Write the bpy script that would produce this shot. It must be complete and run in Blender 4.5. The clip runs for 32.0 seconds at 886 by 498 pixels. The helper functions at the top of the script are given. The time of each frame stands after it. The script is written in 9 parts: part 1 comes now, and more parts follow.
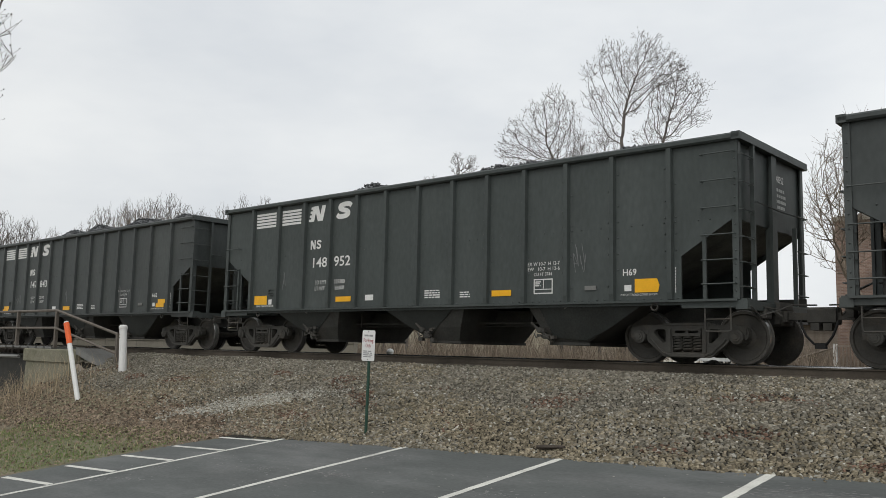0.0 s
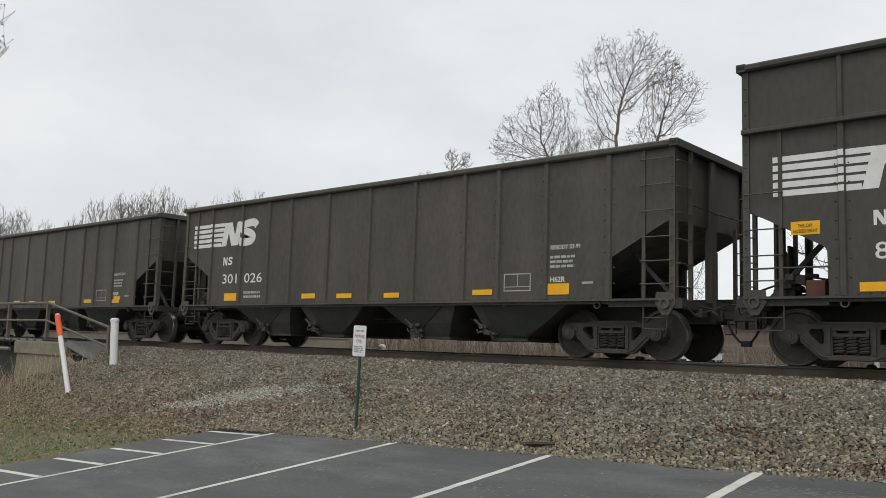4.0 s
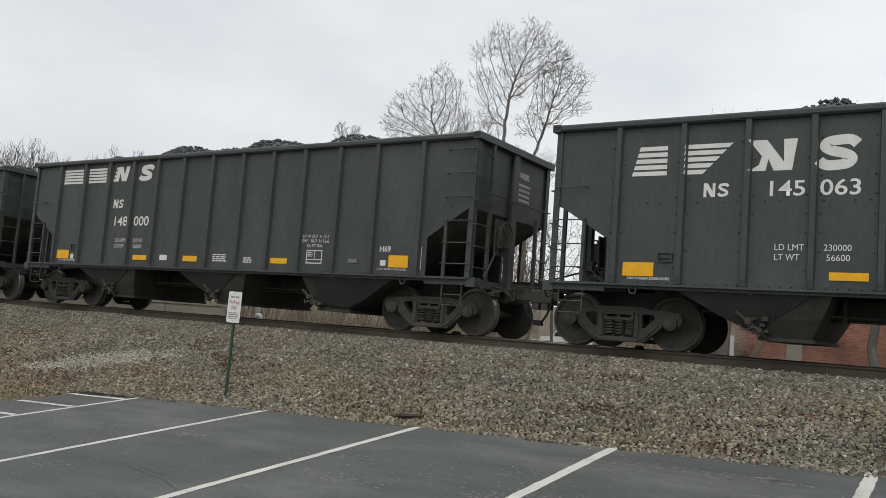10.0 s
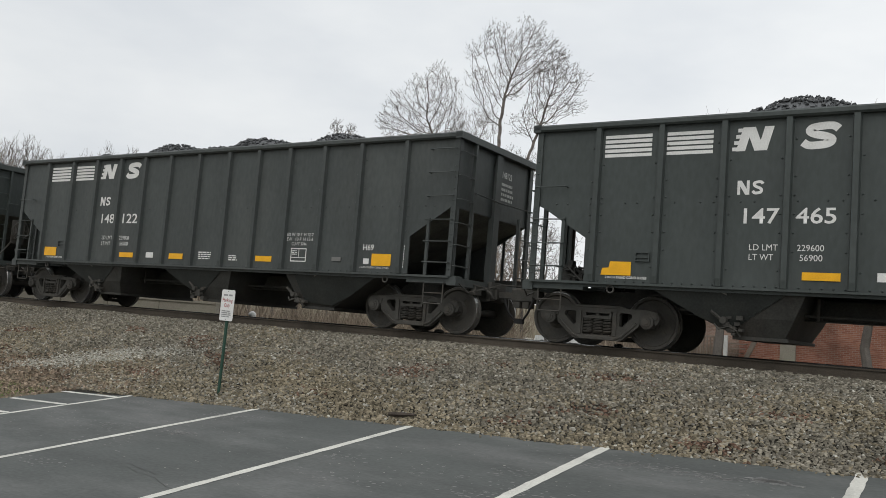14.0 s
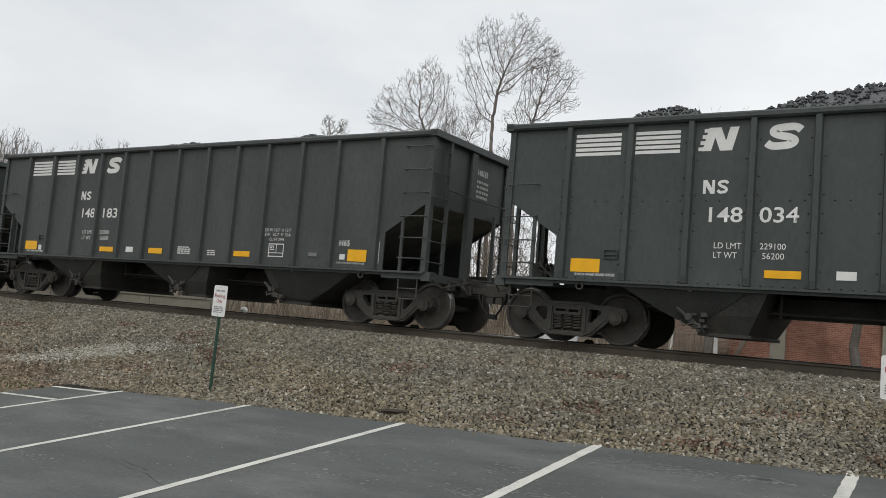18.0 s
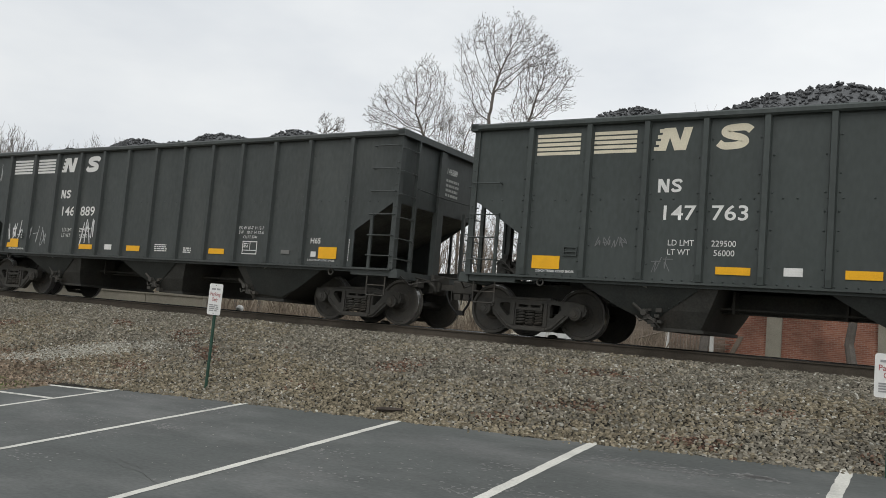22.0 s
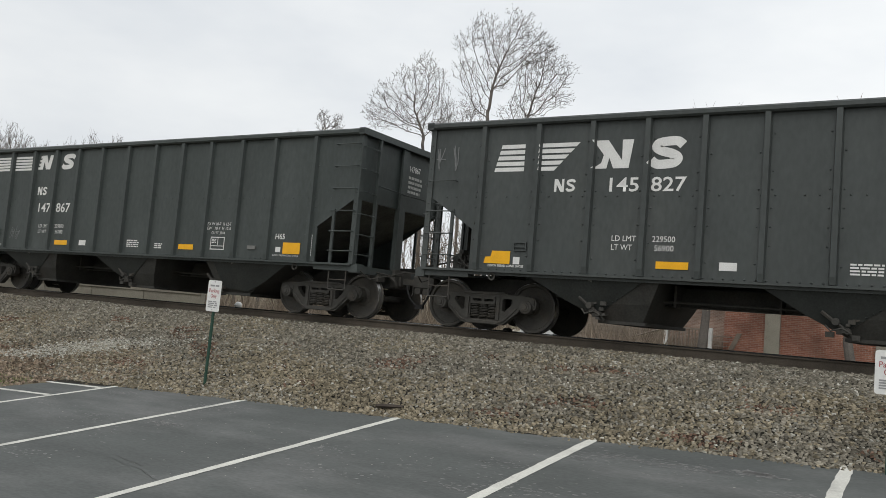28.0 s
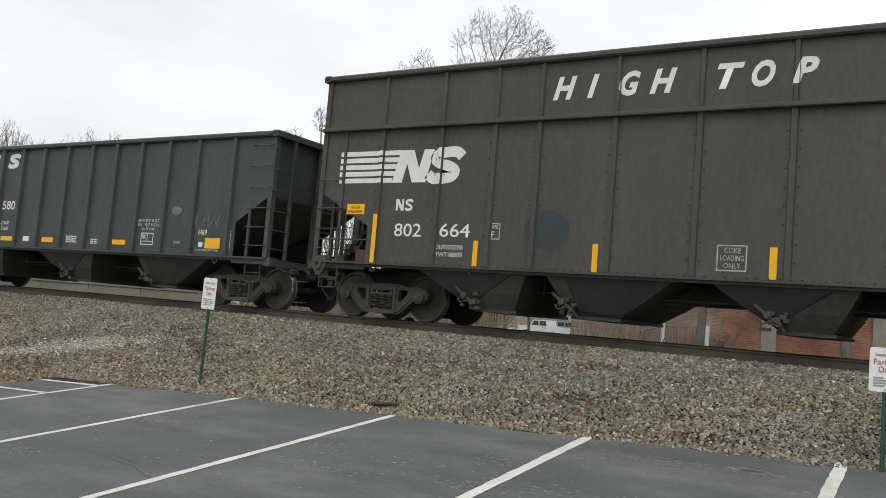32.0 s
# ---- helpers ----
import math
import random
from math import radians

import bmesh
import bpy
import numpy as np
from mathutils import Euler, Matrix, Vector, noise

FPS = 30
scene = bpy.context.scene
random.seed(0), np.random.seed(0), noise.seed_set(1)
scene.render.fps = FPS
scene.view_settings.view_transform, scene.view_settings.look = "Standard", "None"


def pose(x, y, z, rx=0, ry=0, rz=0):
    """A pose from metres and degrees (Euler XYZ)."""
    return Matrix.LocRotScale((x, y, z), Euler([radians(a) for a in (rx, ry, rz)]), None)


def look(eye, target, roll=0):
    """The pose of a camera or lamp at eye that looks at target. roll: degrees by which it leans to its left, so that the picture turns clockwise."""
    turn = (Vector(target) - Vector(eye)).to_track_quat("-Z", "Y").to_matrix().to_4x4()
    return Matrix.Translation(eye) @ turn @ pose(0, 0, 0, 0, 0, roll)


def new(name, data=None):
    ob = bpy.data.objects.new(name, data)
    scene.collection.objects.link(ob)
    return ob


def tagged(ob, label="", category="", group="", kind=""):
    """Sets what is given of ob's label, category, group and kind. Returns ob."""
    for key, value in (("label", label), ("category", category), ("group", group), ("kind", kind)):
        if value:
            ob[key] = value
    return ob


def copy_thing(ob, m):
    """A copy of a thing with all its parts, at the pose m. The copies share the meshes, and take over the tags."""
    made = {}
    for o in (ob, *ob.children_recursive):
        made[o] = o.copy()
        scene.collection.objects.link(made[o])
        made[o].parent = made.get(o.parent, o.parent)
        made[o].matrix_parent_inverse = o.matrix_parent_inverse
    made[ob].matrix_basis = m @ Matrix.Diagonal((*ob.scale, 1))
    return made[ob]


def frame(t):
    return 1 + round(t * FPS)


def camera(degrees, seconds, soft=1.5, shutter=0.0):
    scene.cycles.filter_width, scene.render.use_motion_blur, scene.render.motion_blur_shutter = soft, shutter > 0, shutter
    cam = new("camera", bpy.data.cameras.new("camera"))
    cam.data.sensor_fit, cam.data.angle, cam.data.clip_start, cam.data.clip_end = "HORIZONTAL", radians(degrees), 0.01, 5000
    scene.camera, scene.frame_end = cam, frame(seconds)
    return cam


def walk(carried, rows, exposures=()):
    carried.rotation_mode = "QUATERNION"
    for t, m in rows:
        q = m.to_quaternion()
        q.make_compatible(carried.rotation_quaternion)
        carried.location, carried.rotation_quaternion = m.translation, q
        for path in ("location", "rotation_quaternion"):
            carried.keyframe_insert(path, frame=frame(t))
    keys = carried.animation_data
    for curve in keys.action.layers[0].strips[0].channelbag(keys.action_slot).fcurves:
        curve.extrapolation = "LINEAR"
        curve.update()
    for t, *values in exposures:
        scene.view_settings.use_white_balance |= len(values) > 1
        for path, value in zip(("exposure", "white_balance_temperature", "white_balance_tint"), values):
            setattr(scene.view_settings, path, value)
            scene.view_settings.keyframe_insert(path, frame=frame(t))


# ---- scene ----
SECONDS = 32.0
cam = camera(54.72, SECONDS, soft=0.5)

# seconds, x, y, z, yaw, pitch, roll of the hand-held camera
PATH = [
    (0.0, -0.088, -0.018, 0.033, 41.33, 6.73, -1.26),
    (0.5, -0.083, -0.026, 0.031, 41.09, 6.64, -1.47),
    (1.0, -0.084, -0.030, 0.030, 40.90, 6.55, -1.59),
    (1.5, -0.083, -0.025, 0.034, 40.82, 6.51, -1.63),
    (2.0, -0.082, -0.015, 0.041, 40.82, 6.51, -1.65),
    (2.5, -0.078, -0.010, 0.041, 40.84, 6.50, -1.69),
    (3.0, -0.074, -0.006, 0.033, 40.85, 6.50, -1.72),
    (3.5, -0.070, 0.001, 0.029, 40.87, 6.50, -1.75),
    (4.0, -0.058, 0.006, 0.031, 40.88, 6.49, -1.78),
    (4.5, -0.040, 0.008, 0.034, 40.88, 6.48, -1.82),
    (6.5, -0.005, 0.011, 0.020, 38.94, 6.71, -2.46),
    (7.0, 0.010, 0.019, 0.014, 37.62, 6.06, -3.17),
    (7.5, 0.025, 0.005, -0.004, 36.72, 6.09, -3.38),
    (8.0, 0.027, 0.001, 0.003, 35.29, 6.04, -3.84),
    (8.5, 0.028, -0.018, 0.001, 33.88, 6.04, -3.93),
    (9.0, 0.048, -0.021, -0.019, 33.46, 5.76, -3.99),
    (9.5, 0.032, -0.026, -0.025, 32.83, 5.36, -4.31),
    (10.0, 0.030, -0.012, -0.026, 32.87, 5.37, -4.33),
    (10.5, 0.033, -0.005, -0.022, 32.85, 5.37, -4.36),
    (11.0, 0.034, -0.001, -0.022, 32.79, 5.36, -4.39),
    (11.5, 0.033, -0.003, -0.023, 32.73, 5.35, -4.39),
    (12.0, 0.035, -0.009, -0.023, 32.69, 5.34, -4.38),
    (12.5, 0.037, -0.007, -0.022, 32.67, 5.34, -4.39),
    (13.0, 0.040, -0.001, -0.022, 32.66, 5.34, -4.41),
    (13.5, 0.054, 0.002, -0.018, 32.65, 5.33, -4.46),
    (15.5, 0.046, 0.003, -0.019, 32.05, 5.16, -4.76),
    (16.0, 0.043, 0.004, -0.018, 32.00, 5.13, -4.75),
    (16.5, 0.033, 0.002, -0.016, 31.90, 5.09, -4.78),
    (17.0, 0.021, -0.003, -0.012, 31.86, 5.04, -4.79),
    (17.5, 0.012, -0.011, -0.010, 31.89, 5.05, -4.81),
    (18.0, 0.016, -0.016, -0.010, 31.89, 5.10, -4.83),
    (18.5, 0.021, -0.016, -0.010, 31.87, 5.10, -4.82),
    (19.0, 0.018, -0.011, -0.008, 31.84, 5.07, -4.79),
    (19.5, 0.020, -0.011, -0.006, 31.80, 5.05, -4.79),
    (20.0, 0.024, -0.011, -0.006, 31.76, 5.04, -4.80),
    (20.5, 0.029, -0.007, -0.005, 31.74, 5.00, -4.80),
    (21.0, 0.036, -0.001, -0.004, 31.73, 4.99, -4.81),
    (21.5, 0.036, -0.000, -0.005, 31.72, 4.99, -4.81),
    (22.0, 0.037, -0.006, -0.004, 31.69, 4.98, -4.79),
    (22.5, 0.042, -0.012, -0.001, 31.65, 4.96, -4.75),
    (23.0, 0.038, -0.009, -0.005, 31.61, 4.96, -4.72),
    (23.5, 0.027, -0.006, -0.011, 31.53, 4.97, -4.74),
    (24.0, 0.021, -0.003, -0.014, 31.47, 4.96, -4.74),
    (24.5, 0.020, 0.003, -0.014, 31.44, 4.93, -4.73),
    (25.0, 0.024, 0.008, -0.010, 31.44, 4.90, -4.77),
    (25.5, 0.027, 0.005, -0.010, 31.45, 4.87, -4.81),
    (27.5, 0.007, 0.006, -0.010, 31.45, 4.80, -4.79),
    (28.0, 0.008, 0.004, -0.012, 31.56, 4.80, -4.81),
    (28.5, 0.015, 0.005, -0.012, 31.60, 4.79, -4.79),
    (29.0, 0.029, 0.005, -0.010, 31.59, 4.77, -4.76),
    (29.5, 0.047, 0.005, -0.009, 31.58, 4.76, -4.78),
    (30.0, 0.057, 0.014, -0.012, 31.57, 4.76, -4.81),
    (30.5, 0.052, 0.024, -0.016, 31.53, 4.77, -4.82),
    (31.0, 0.045, 0.030, -0.017, 31.49, 4.76, -4.78),
    (31.5, 0.042, 0.035, -0.015, 31.46, 4.72, -4.75),
    (32.0, 0.033, 0.037, -0.016, 31.43, 4.68, -4.79),
]
walk(cam, [(t, pose(x, y, z, 90 + pitch, roll, yaw)) for t, x, y, z, yaw, pitch, roll in PATH],
     exposures=[(0.0, 0.0), (9.0, 0.0), (20.0, 0.03), (28.0, 0.07), (30.0, 0.17), (31.0, 0.20), (32.0, 0.27)])

# ------------------------------------------------------------------ light
world = bpy.data.worlds.new("overcast_sky")
scene.world = world
world.use_nodes = True
wt = world.node_tree
for n in list(wt.nodes):
    wt.nodes.remove(n)
w_out = wt.nodes.new("ShaderNodeOutputWorld")
w_bg = wt.nodes.new("ShaderNodeBackground")
w_sky = wt.nodes.new("ShaderNodeTexSky")
w_sky.sky_type = "NISHITA"
w_sky.sun_disc = False
w_sky.sun_elevation = radians(48)
w_sky.sun_rotation = radians(150)
w_sky.dust_density = 4.0
w_scale = wt.nodes.new("ShaderNodeVectorMath")
w_scale.operation = "SCALE"
w_scale.inputs["Scale"].default_value = 0.08
wt.links.new(w_sky.outputs[0], w_scale.inputs[0])
w_co = wt.nodes.new("ShaderNodeTexCoord")
w_map = wt.nodes.new("ShaderNodeMapping")
w_map.inputs["Scale"].default_value = (1.0, 1.0, 2.6)
wt.links.new(w_co.outputs["Generated"], w_map.inputs[0])
w_noise = wt.nodes.new("ShaderNodeTexNoise")
w_noise.inputs["Scale"].default_value = 2.2
w_noise.inputs["Detail"].default_value = 5.0
w_noise.inputs["Roughness"].default_value = 0.55
wt.links.new(w_map.outputs[0], w_noise.inputs["Vector"])
w_ramp = wt.nodes.new("ShaderNodeValToRGB")
w_ramp.color_ramp.elements[0].position = 0.34
w_ramp.color_ramp.elements[0].color = (0.738, 0.770, 0.802, 1)
w_ramp.color_ramp.elements[1].position = 0.66
w_ramp.color_ramp.elements[1].color = (0.908, 0.926, 0.928, 1)
wt.links.new(w_noise.outputs[0], w_ramp.inputs[0])
w_mix = wt.nodes.new("ShaderNodeMixRGB")
w_mix.inputs[0].default_value = 0.93
wt.links.new(w_scale.outputs[0], w_mix.inputs[1])
wt.links.new(w_ramp.outputs[0], w_mix.inputs[2])
# the overcast is a little brighter towards the hidden sun
w_dot = wt.nodes.new("ShaderNodeVectorMath")
w_dot.operation = "DOT_PRODUCT"
w_dot.inputs[1].default_value = (0.80, 0.25, 0.55)
wt.links.new(w_co.outputs["Generated"], w_dot.inputs[0])
w_lift = wt.nodes.new("ShaderNodeMapRange")
w_lift.inputs[1].default_value, w_lift.inputs[2].default_value = -0.7, 0.7
w_lift.inputs[3].default_value, w_lift.inputs[4].default_value = 0.90, 1.08
wt.links.new(w_dot.outputs["Value"], w_lift.inputs[0])
w_mul = wt.nodes.new("ShaderNodeVectorMath")
w_mul.operation = "SCALE"
wt.links.new(w_mix.outputs[0], w_mul.inputs[0])
wt.links.new(w_lift.outputs[0], w_mul.inputs["Scale"])
wt.links.new(w_mul.outputs[0], w_bg.inputs[0])
w_bg.inputs[1].default_value = 1.05
wt.links.new(w_bg.outputs[0], w_out.inputs[0])

sun = new("sun", bpy.data.lights.new("sun", "SUN"))
sun.data.energy = 1.10
sun.data.angle = radians(40)
sun.data.color = (1.0, 0.97, 0.93)
sun.matrix_world = look((0, -30, 60), (-12, 12, 0))


# ------------------------------------------------------------------ materials
def material(name, color, rough=0.8, metal=0.0, spec=0.3, vary=0.25, scale=3.0, fine=40.0, bump=0.15,
             stretch=(1, 1, 1), second=None, second_at=(0.5, 0.7), per_object=0.0, bump_dist=0.01, island=0.0, fine_mix=0.5):
    """A surface with a base colour that varies at two scales, patches of a second colour and fine relief."""
    m = bpy.data.materials.new(name)
    m.use_nodes = True
    nt = m.node_tree
    bs = nt.nodes["Principled BSDF"]
    bs.inputs["Roughness"].default_value = rough
    bs.inputs["Metallic"].default_value = metal
    bs.inputs["Specular IOR Level"].default_value = spec
    co = nt.nodes.new("ShaderNodeTexCoord")
    mp = nt.nodes.new("ShaderNodeMapping")
    mp.inputs["Scale"].default_value = stretch
    nt.links.new(co.outputs["Object"], mp.inputs[0])
    n1 = nt.nodes.new("ShaderNodeTexNoise")
    n1.inputs["Scale"].default_value = scale
    n1.inputs["Detail"].default_value = 4
    nt.links.new(mp.outputs[0], n1.inputs["Vector"])
    n2 = nt.nodes.new("ShaderNodeTexNoise")
    n2.inputs["Scale"].default_value = fine
    n2.inputs["Detail"].default_value = 3
    nt.links.new(mp.outputs[0], n2.inputs["Vector"])
    mixn = nt.nodes.new("ShaderNodeMixRGB")
    mixn.inputs[0].default_value = fine_mix
    nt.links.new(n1.outputs[0], mixn.inputs[1])
    nt.links.new(n2.outputs[0], mixn.inputs[2])
    rng = nt.nodes.new("ShaderNodeMapRange")
    rng.inputs[1].default_value, rng.inputs[2].default_value = 0.32, 0.68
    rng.inputs[3].default_value, rng.inputs[4].default_value = 1 - vary, 1 + vary
    nt.links.new(mixn.outputs[0], rng.inputs[0])
    last = None
    if second is None:
        rgb = nt.nodes.new("ShaderNodeRGB")
        rgb.outputs[0].default_value = (*color, 1)
        last = rgb.outputs[0]
    else:
        n3 = nt.nodes.new("ShaderNodeTexNoise")
        n3.inputs["Scale"].default_value = scale * 0.6
        n3.inputs["Detail"].default_value = 6
        n3.inputs["Roughness"].default_value = 0.65
        mp3 = nt.nodes.new("ShaderNodeMapping")
        mp3.inputs["Location"].default_value = (7.3, 2.1, 4.4)
        mp3.inputs["Scale"].default_value = stretch
        nt.links.new(co.outputs["Object"], mp3.inputs[0])
        nt.links.new(mp3.outputs[0], n3.inputs["Vector"])
        cr = nt.nodes.new("ShaderNodeMapRange")
        cr.inputs[1].default_value, cr.inputs[2].default_value = second_at
        nt.links.new(n3.outputs[0], cr.inputs[0])
        mx = nt.nodes.new("ShaderNodeMixRGB")
        mx.inputs[1].default_value = (*color, 1)
        mx.inputs[2].default_value = (*second, 1)
        nt.links.new(cr.outputs[0], mx.inputs[0])
        last = mx.outputs[0]
    sc = nt.nodes.new("ShaderNodeVectorMath")
    sc.operation = "SCALE"
    nt.links.new(last, sc.inputs[0])
    nt.links.new(rng.outputs[0], sc.inputs["Scale"])
    last = sc.outputs[0]
    for amount, kind in ((per_object, "o"), (island, "i")):
        if amount:
            if kind == "o":
                rnd = nt.nodes.new("ShaderNodeObjectInfo").outputs["Random"]
            else:
                rnd = nt.nodes.new("ShaderNodeNewGeometry").outputs["Random Per Island"]
            mr = nt.nodes.new("ShaderNodeMapRange")
            mr.inputs[3].default_value, mr.inputs[4].default_value = 1 - amount, 1 + amount
            nt.links.new(rnd, mr.inputs[0])
            s2 = nt.nodes.new("ShaderNodeVectorMath")
            s2.operation = "SCALE"
            nt.links.new(last, s2.inputs[0])
            nt.links.new(mr.outputs[0], s2.inputs["Scale"])
            last = s2.outputs[0]
    nt.links.new(last, bs.inputs["Base Color"])
    if bump:
        bp = nt.nodes.new("ShaderNodeBump")
        bp.inputs["Strength"].default_value = bump
        bp.inputs["Distance"].default_value = bump_dist
        nt.links.new(mixn.outputs[0], bp.inputs["Height"])
        nt.links.new(bp.outputs[0], bs.inputs["Normal"])
    return m


PAINT = material("weathered_black_car_paint", (0.050, 0.057, 0.055), rough=0.55, spec=0.35, vary=0.20, scale=1.2, fine=14,
                 bump=0.03, stretch=(1, 1, 0.45), second=(0.066, 0.072, 0.068), second_at=(0.45, 0.75), per_object=0.05)
PAINT_GREEN = material("weathered_green_black_paint", (0.047, 0.056, 0.053), rough=0.55, spec=0.35, vary=0.20, scale=1.3, fine=14,
                       bump=0.03, stretch=(1, 1, 0.45), second=(0.061, 0.070, 0.067), second_at=(0.45, 0.75), per_object=0.05)
PAINT_BROWN = material("rust_tinged_black_paint", (0.056, 0.054, 0.048), rough=0.62, spec=0.3, vary=0.20, scale=1.1, fine=14,
                       bump=0.03, stretch=(1, 1, 0.4), second=(0.070, 0.067, 0.057), second_at=(0.42, 0.72), per_object=0.05)
PAINT_TAN = material("brown_weathered_paint", (0.070, 0.066, 0.055), rough=0.65, spec=0.3, vary=0.22, scale=1.1, fine=14,
                     bump=0.03, stretch=(1, 1, 0.4), second=(0.094, 0.084, 0.070), second_at=(0.42, 0.72), per_object=0.08)
UNDER = material("grimy_black_steel", (0.042, 0.042, 0.038), rough=0.75, vary=0.35, scale=3, fine=30, bump=0.1,
                 second=(0.052, 0.047, 0.041), second_at=(0.5, 0.7))
RUSTY = material("rust_red_plate", (0.105, 0.052, 0.034), rough=0.85, vary=0.3, scale=5, fine=40, bump=0.15)
BAY_STEEL = material("dull_black_bay_plate", (0.027, 0.030, 0.028), rough=0.65, vary=0.35, scale=2, fine=30, bump=0.1,
                     second=(0.036, 0.037, 0.033), second_at=(0.5, 0.7))
# dust tone raised in colour to make up for missing light under the slope
LIFTED_SHEET = material("dusty_light_lifted_slope_plate", (0.125, 0.125, 0.110), rough=0.8, vary=0.4, scale=2.5, fine=25, bump=0.1,
                       second=(0.085, 0.085, 0.075), second_at=(0.45, 0.7))
TRUCK_STEEL = material("dusty_cast_steel", (0.058, 0.056, 0.050), rough=0.8, vary=0.35, scale=5, fine=60, bump=0.2,
                       second=(0.068, 0.060, 0.050), second_at=(0.5, 0.7), per_object=0.15)
WHEEL_STEEL = material("greasy_wheel_steel", (0.052, 0.049, 0.043), rough=0.7, vary=0.35, scale=6, fine=50, bump=0.1,
                       second=(0.070, 0.061, 0.049), second_at=(0.5, 0.72))
TREAD = material("polished_wheel_tread", (0.42, 0.42, 0.41), rough=0.32, metal=0.9, vary=0.2, scale=8, fine=80, bump=0.03)
COAL = material("coal_lumps", (0.064, 0.067, 0.070), rough=0.6, spec=0.45, vary=0.4, scale=5, fine=45, bump=0.3, island=0.4, bump_dist=0.03)
WHITE = material("faded_white_stencil_paint", (0.66, 0.66, 0.64), rough=0.7, vary=0.14, scale=4, fine=45, bump=0.02)
CREAM = material("yellowed_white_stencil_paint", (0.64, 0.59, 0.46), rough=0.7, vary=0.14, scale=4, fine=45, bump=0.02)
DIM_WHITE = material("worn_white_stencil_paint", (0.36, 0.37, 0.35), rough=0.75, vary=0.3, scale=6, fine=60, bump=0.02)
YELLOW = material("yellow_reflective_sheeting", (0.78, 0.40, 0.012), rough=0.4, vary=0.12, scale=6, fine=50, bump=0.02)
RAIL_SIDE = material("rusty_rail_web", (0.074, 0.062, 0.048), rough=0.85, vary=0.3, scale=3, fine=60, bump=0.15)
RAIL_TOP = material("polished_rail_head", (0.50, 0.50, 0.50), rough=0.25, metal=1.0, vary=0.1, scale=3, fine=60, bump=0.02)
TIE_WOOD = material("creosoted_tie_timber", (0.058, 0.048, 0.039), rough=0.9, vary=0.4, scale=2, fine=18, bump=0.4, stretch=(6, 1, 6), per_object=0.25)
ASPHALT = material("sealed_asphalt", (0.084, 0.090, 0.087), rough=0.82, spec=0.3, vary=0.22, scale=1.5, fine=34, bump=0.35, stretch=(0.45, 1, 1),
                   second=(0.128, 0.131, 0.128), second_at=(0.48, 0.70), bump_dist=0.006)
SCUFF = material("rubbed_asphalt", (0.185, 0.185, 0.180), rough=0.9, vary=0.3, scale=4, fine=60, bump=0.2)
LINE_WHITE = material("worn_line_paint", (0.55, 0.545, 0.50), rough=0.75, vary=0.20, scale=3, fine=45, bump=0.1,
                      second=(0.36, 0.355, 0.33), second_at=(0.55, 0.72))
# near-black bed: the shade in the gaps between stones is in its colour
BED_GAP_SHADE = material("ballast_bed_gap_shade", (0.022, 0.020, 0.015), rough=0.95, vary=0.5, scale=2.0, fine=16, bump=1.0, bump_dist=0.05,
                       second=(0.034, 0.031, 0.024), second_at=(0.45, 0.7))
STONE = material("grey_ballast_stone", (0.208, 0.191, 0.153), rough=0.9, vary=0.25, scale=0.5, fine=6, bump=0.3, island=0.45)
STONE_B = material("tan_ballast_stone", (0.222, 0.192, 0.136), rough=0.9, vary=0.25, scale=0.5, fine=5, bump=0.3, island=0.45)
STONE_R = material("red_brown_stone", (0.150, 0.095, 0.068), rough=0.9, vary=0.3, scale=2, fine=30, bump=0.3, island=0.5)
STONE_W = material("pale_dusty_stone", (0.37, 0.36, 0.315), rough=0.9, vary=0.2, scale=3, fine=40, bump=0.3, island=0.35)
SOIL = material("winter_ground", (0.140, 0.115, 0.080), rough=0.95, vary=0.4, scale=0.5, fine=9, bump=0.6, bump_dist=0.04,
                second=(0.135, 0.140, 0.080), second_at=(0.45, 0.65))
CONCRETE = material("aged_concrete", (0.29, 0.272, 0.225), rough=0.9, vary=0.22, scale=1.3, fine=30, bump=0.25,
                    second=(0.235, 0.215, 0.180), second_at=(0.45, 0.7))
MOSSY = material("moss_stained_concrete", (0.205, 0.195, 0.145), rough=0.95, vary=0.3, scale=1.6, fine=25, bump=0.3,
                 second=(0.130, 0.130, 0.085), second_at=(0.45, 0.68))
GALV = material("grey_galvanised_steel", (0.20, 0.20, 0.19), rough=0.6, metal=0.4, vary=0.2, scale=4, fine=50, bump=0.05)
RAIL_GREY = material("dull_brown_grey_handrail", (0.135, 0.118, 0.10), rough=0.75, vary=0.25, scale=5, fine=50, bump=0.1)
PLASTIC_WHITE = material("white_plastic_post", (0.68, 0.68, 0.66), rough=0.5, vary=0.07, scale=3, fine=30, bump=0.03)
PLASTIC_ORANGE = material("orange_plastic_sleeve", (0.72, 0.120, 0.030), rough=0.5, vary=0.12, scale=5, fine=40, bump=0.03)
GREEN_STEEL = material("green_painted_channel", (0.024, 0.062, 0.043), rough=0.6, vary=0.25, scale=6, fine=50, bump=0.05)
RED = material("red_lettering", (0.33, 0.045, 0.05), rough=0.6, vary=0.1, bump=0.0)
GREY_INK = material("grey_lettering", (0.28, 0.28, 0.28), rough=0.6, vary=0.1, bump=0.0)
BLACK_INK = material("black_lettering", (0.035, 0.035, 0.03), rough=0.6, vary=0.1, bump=0.0)
BARK = material("grey_bark", (0.105, 0.095, 0.085), rough=0.95, vary=0.3, scale=3, fine=25, bump=0.4)
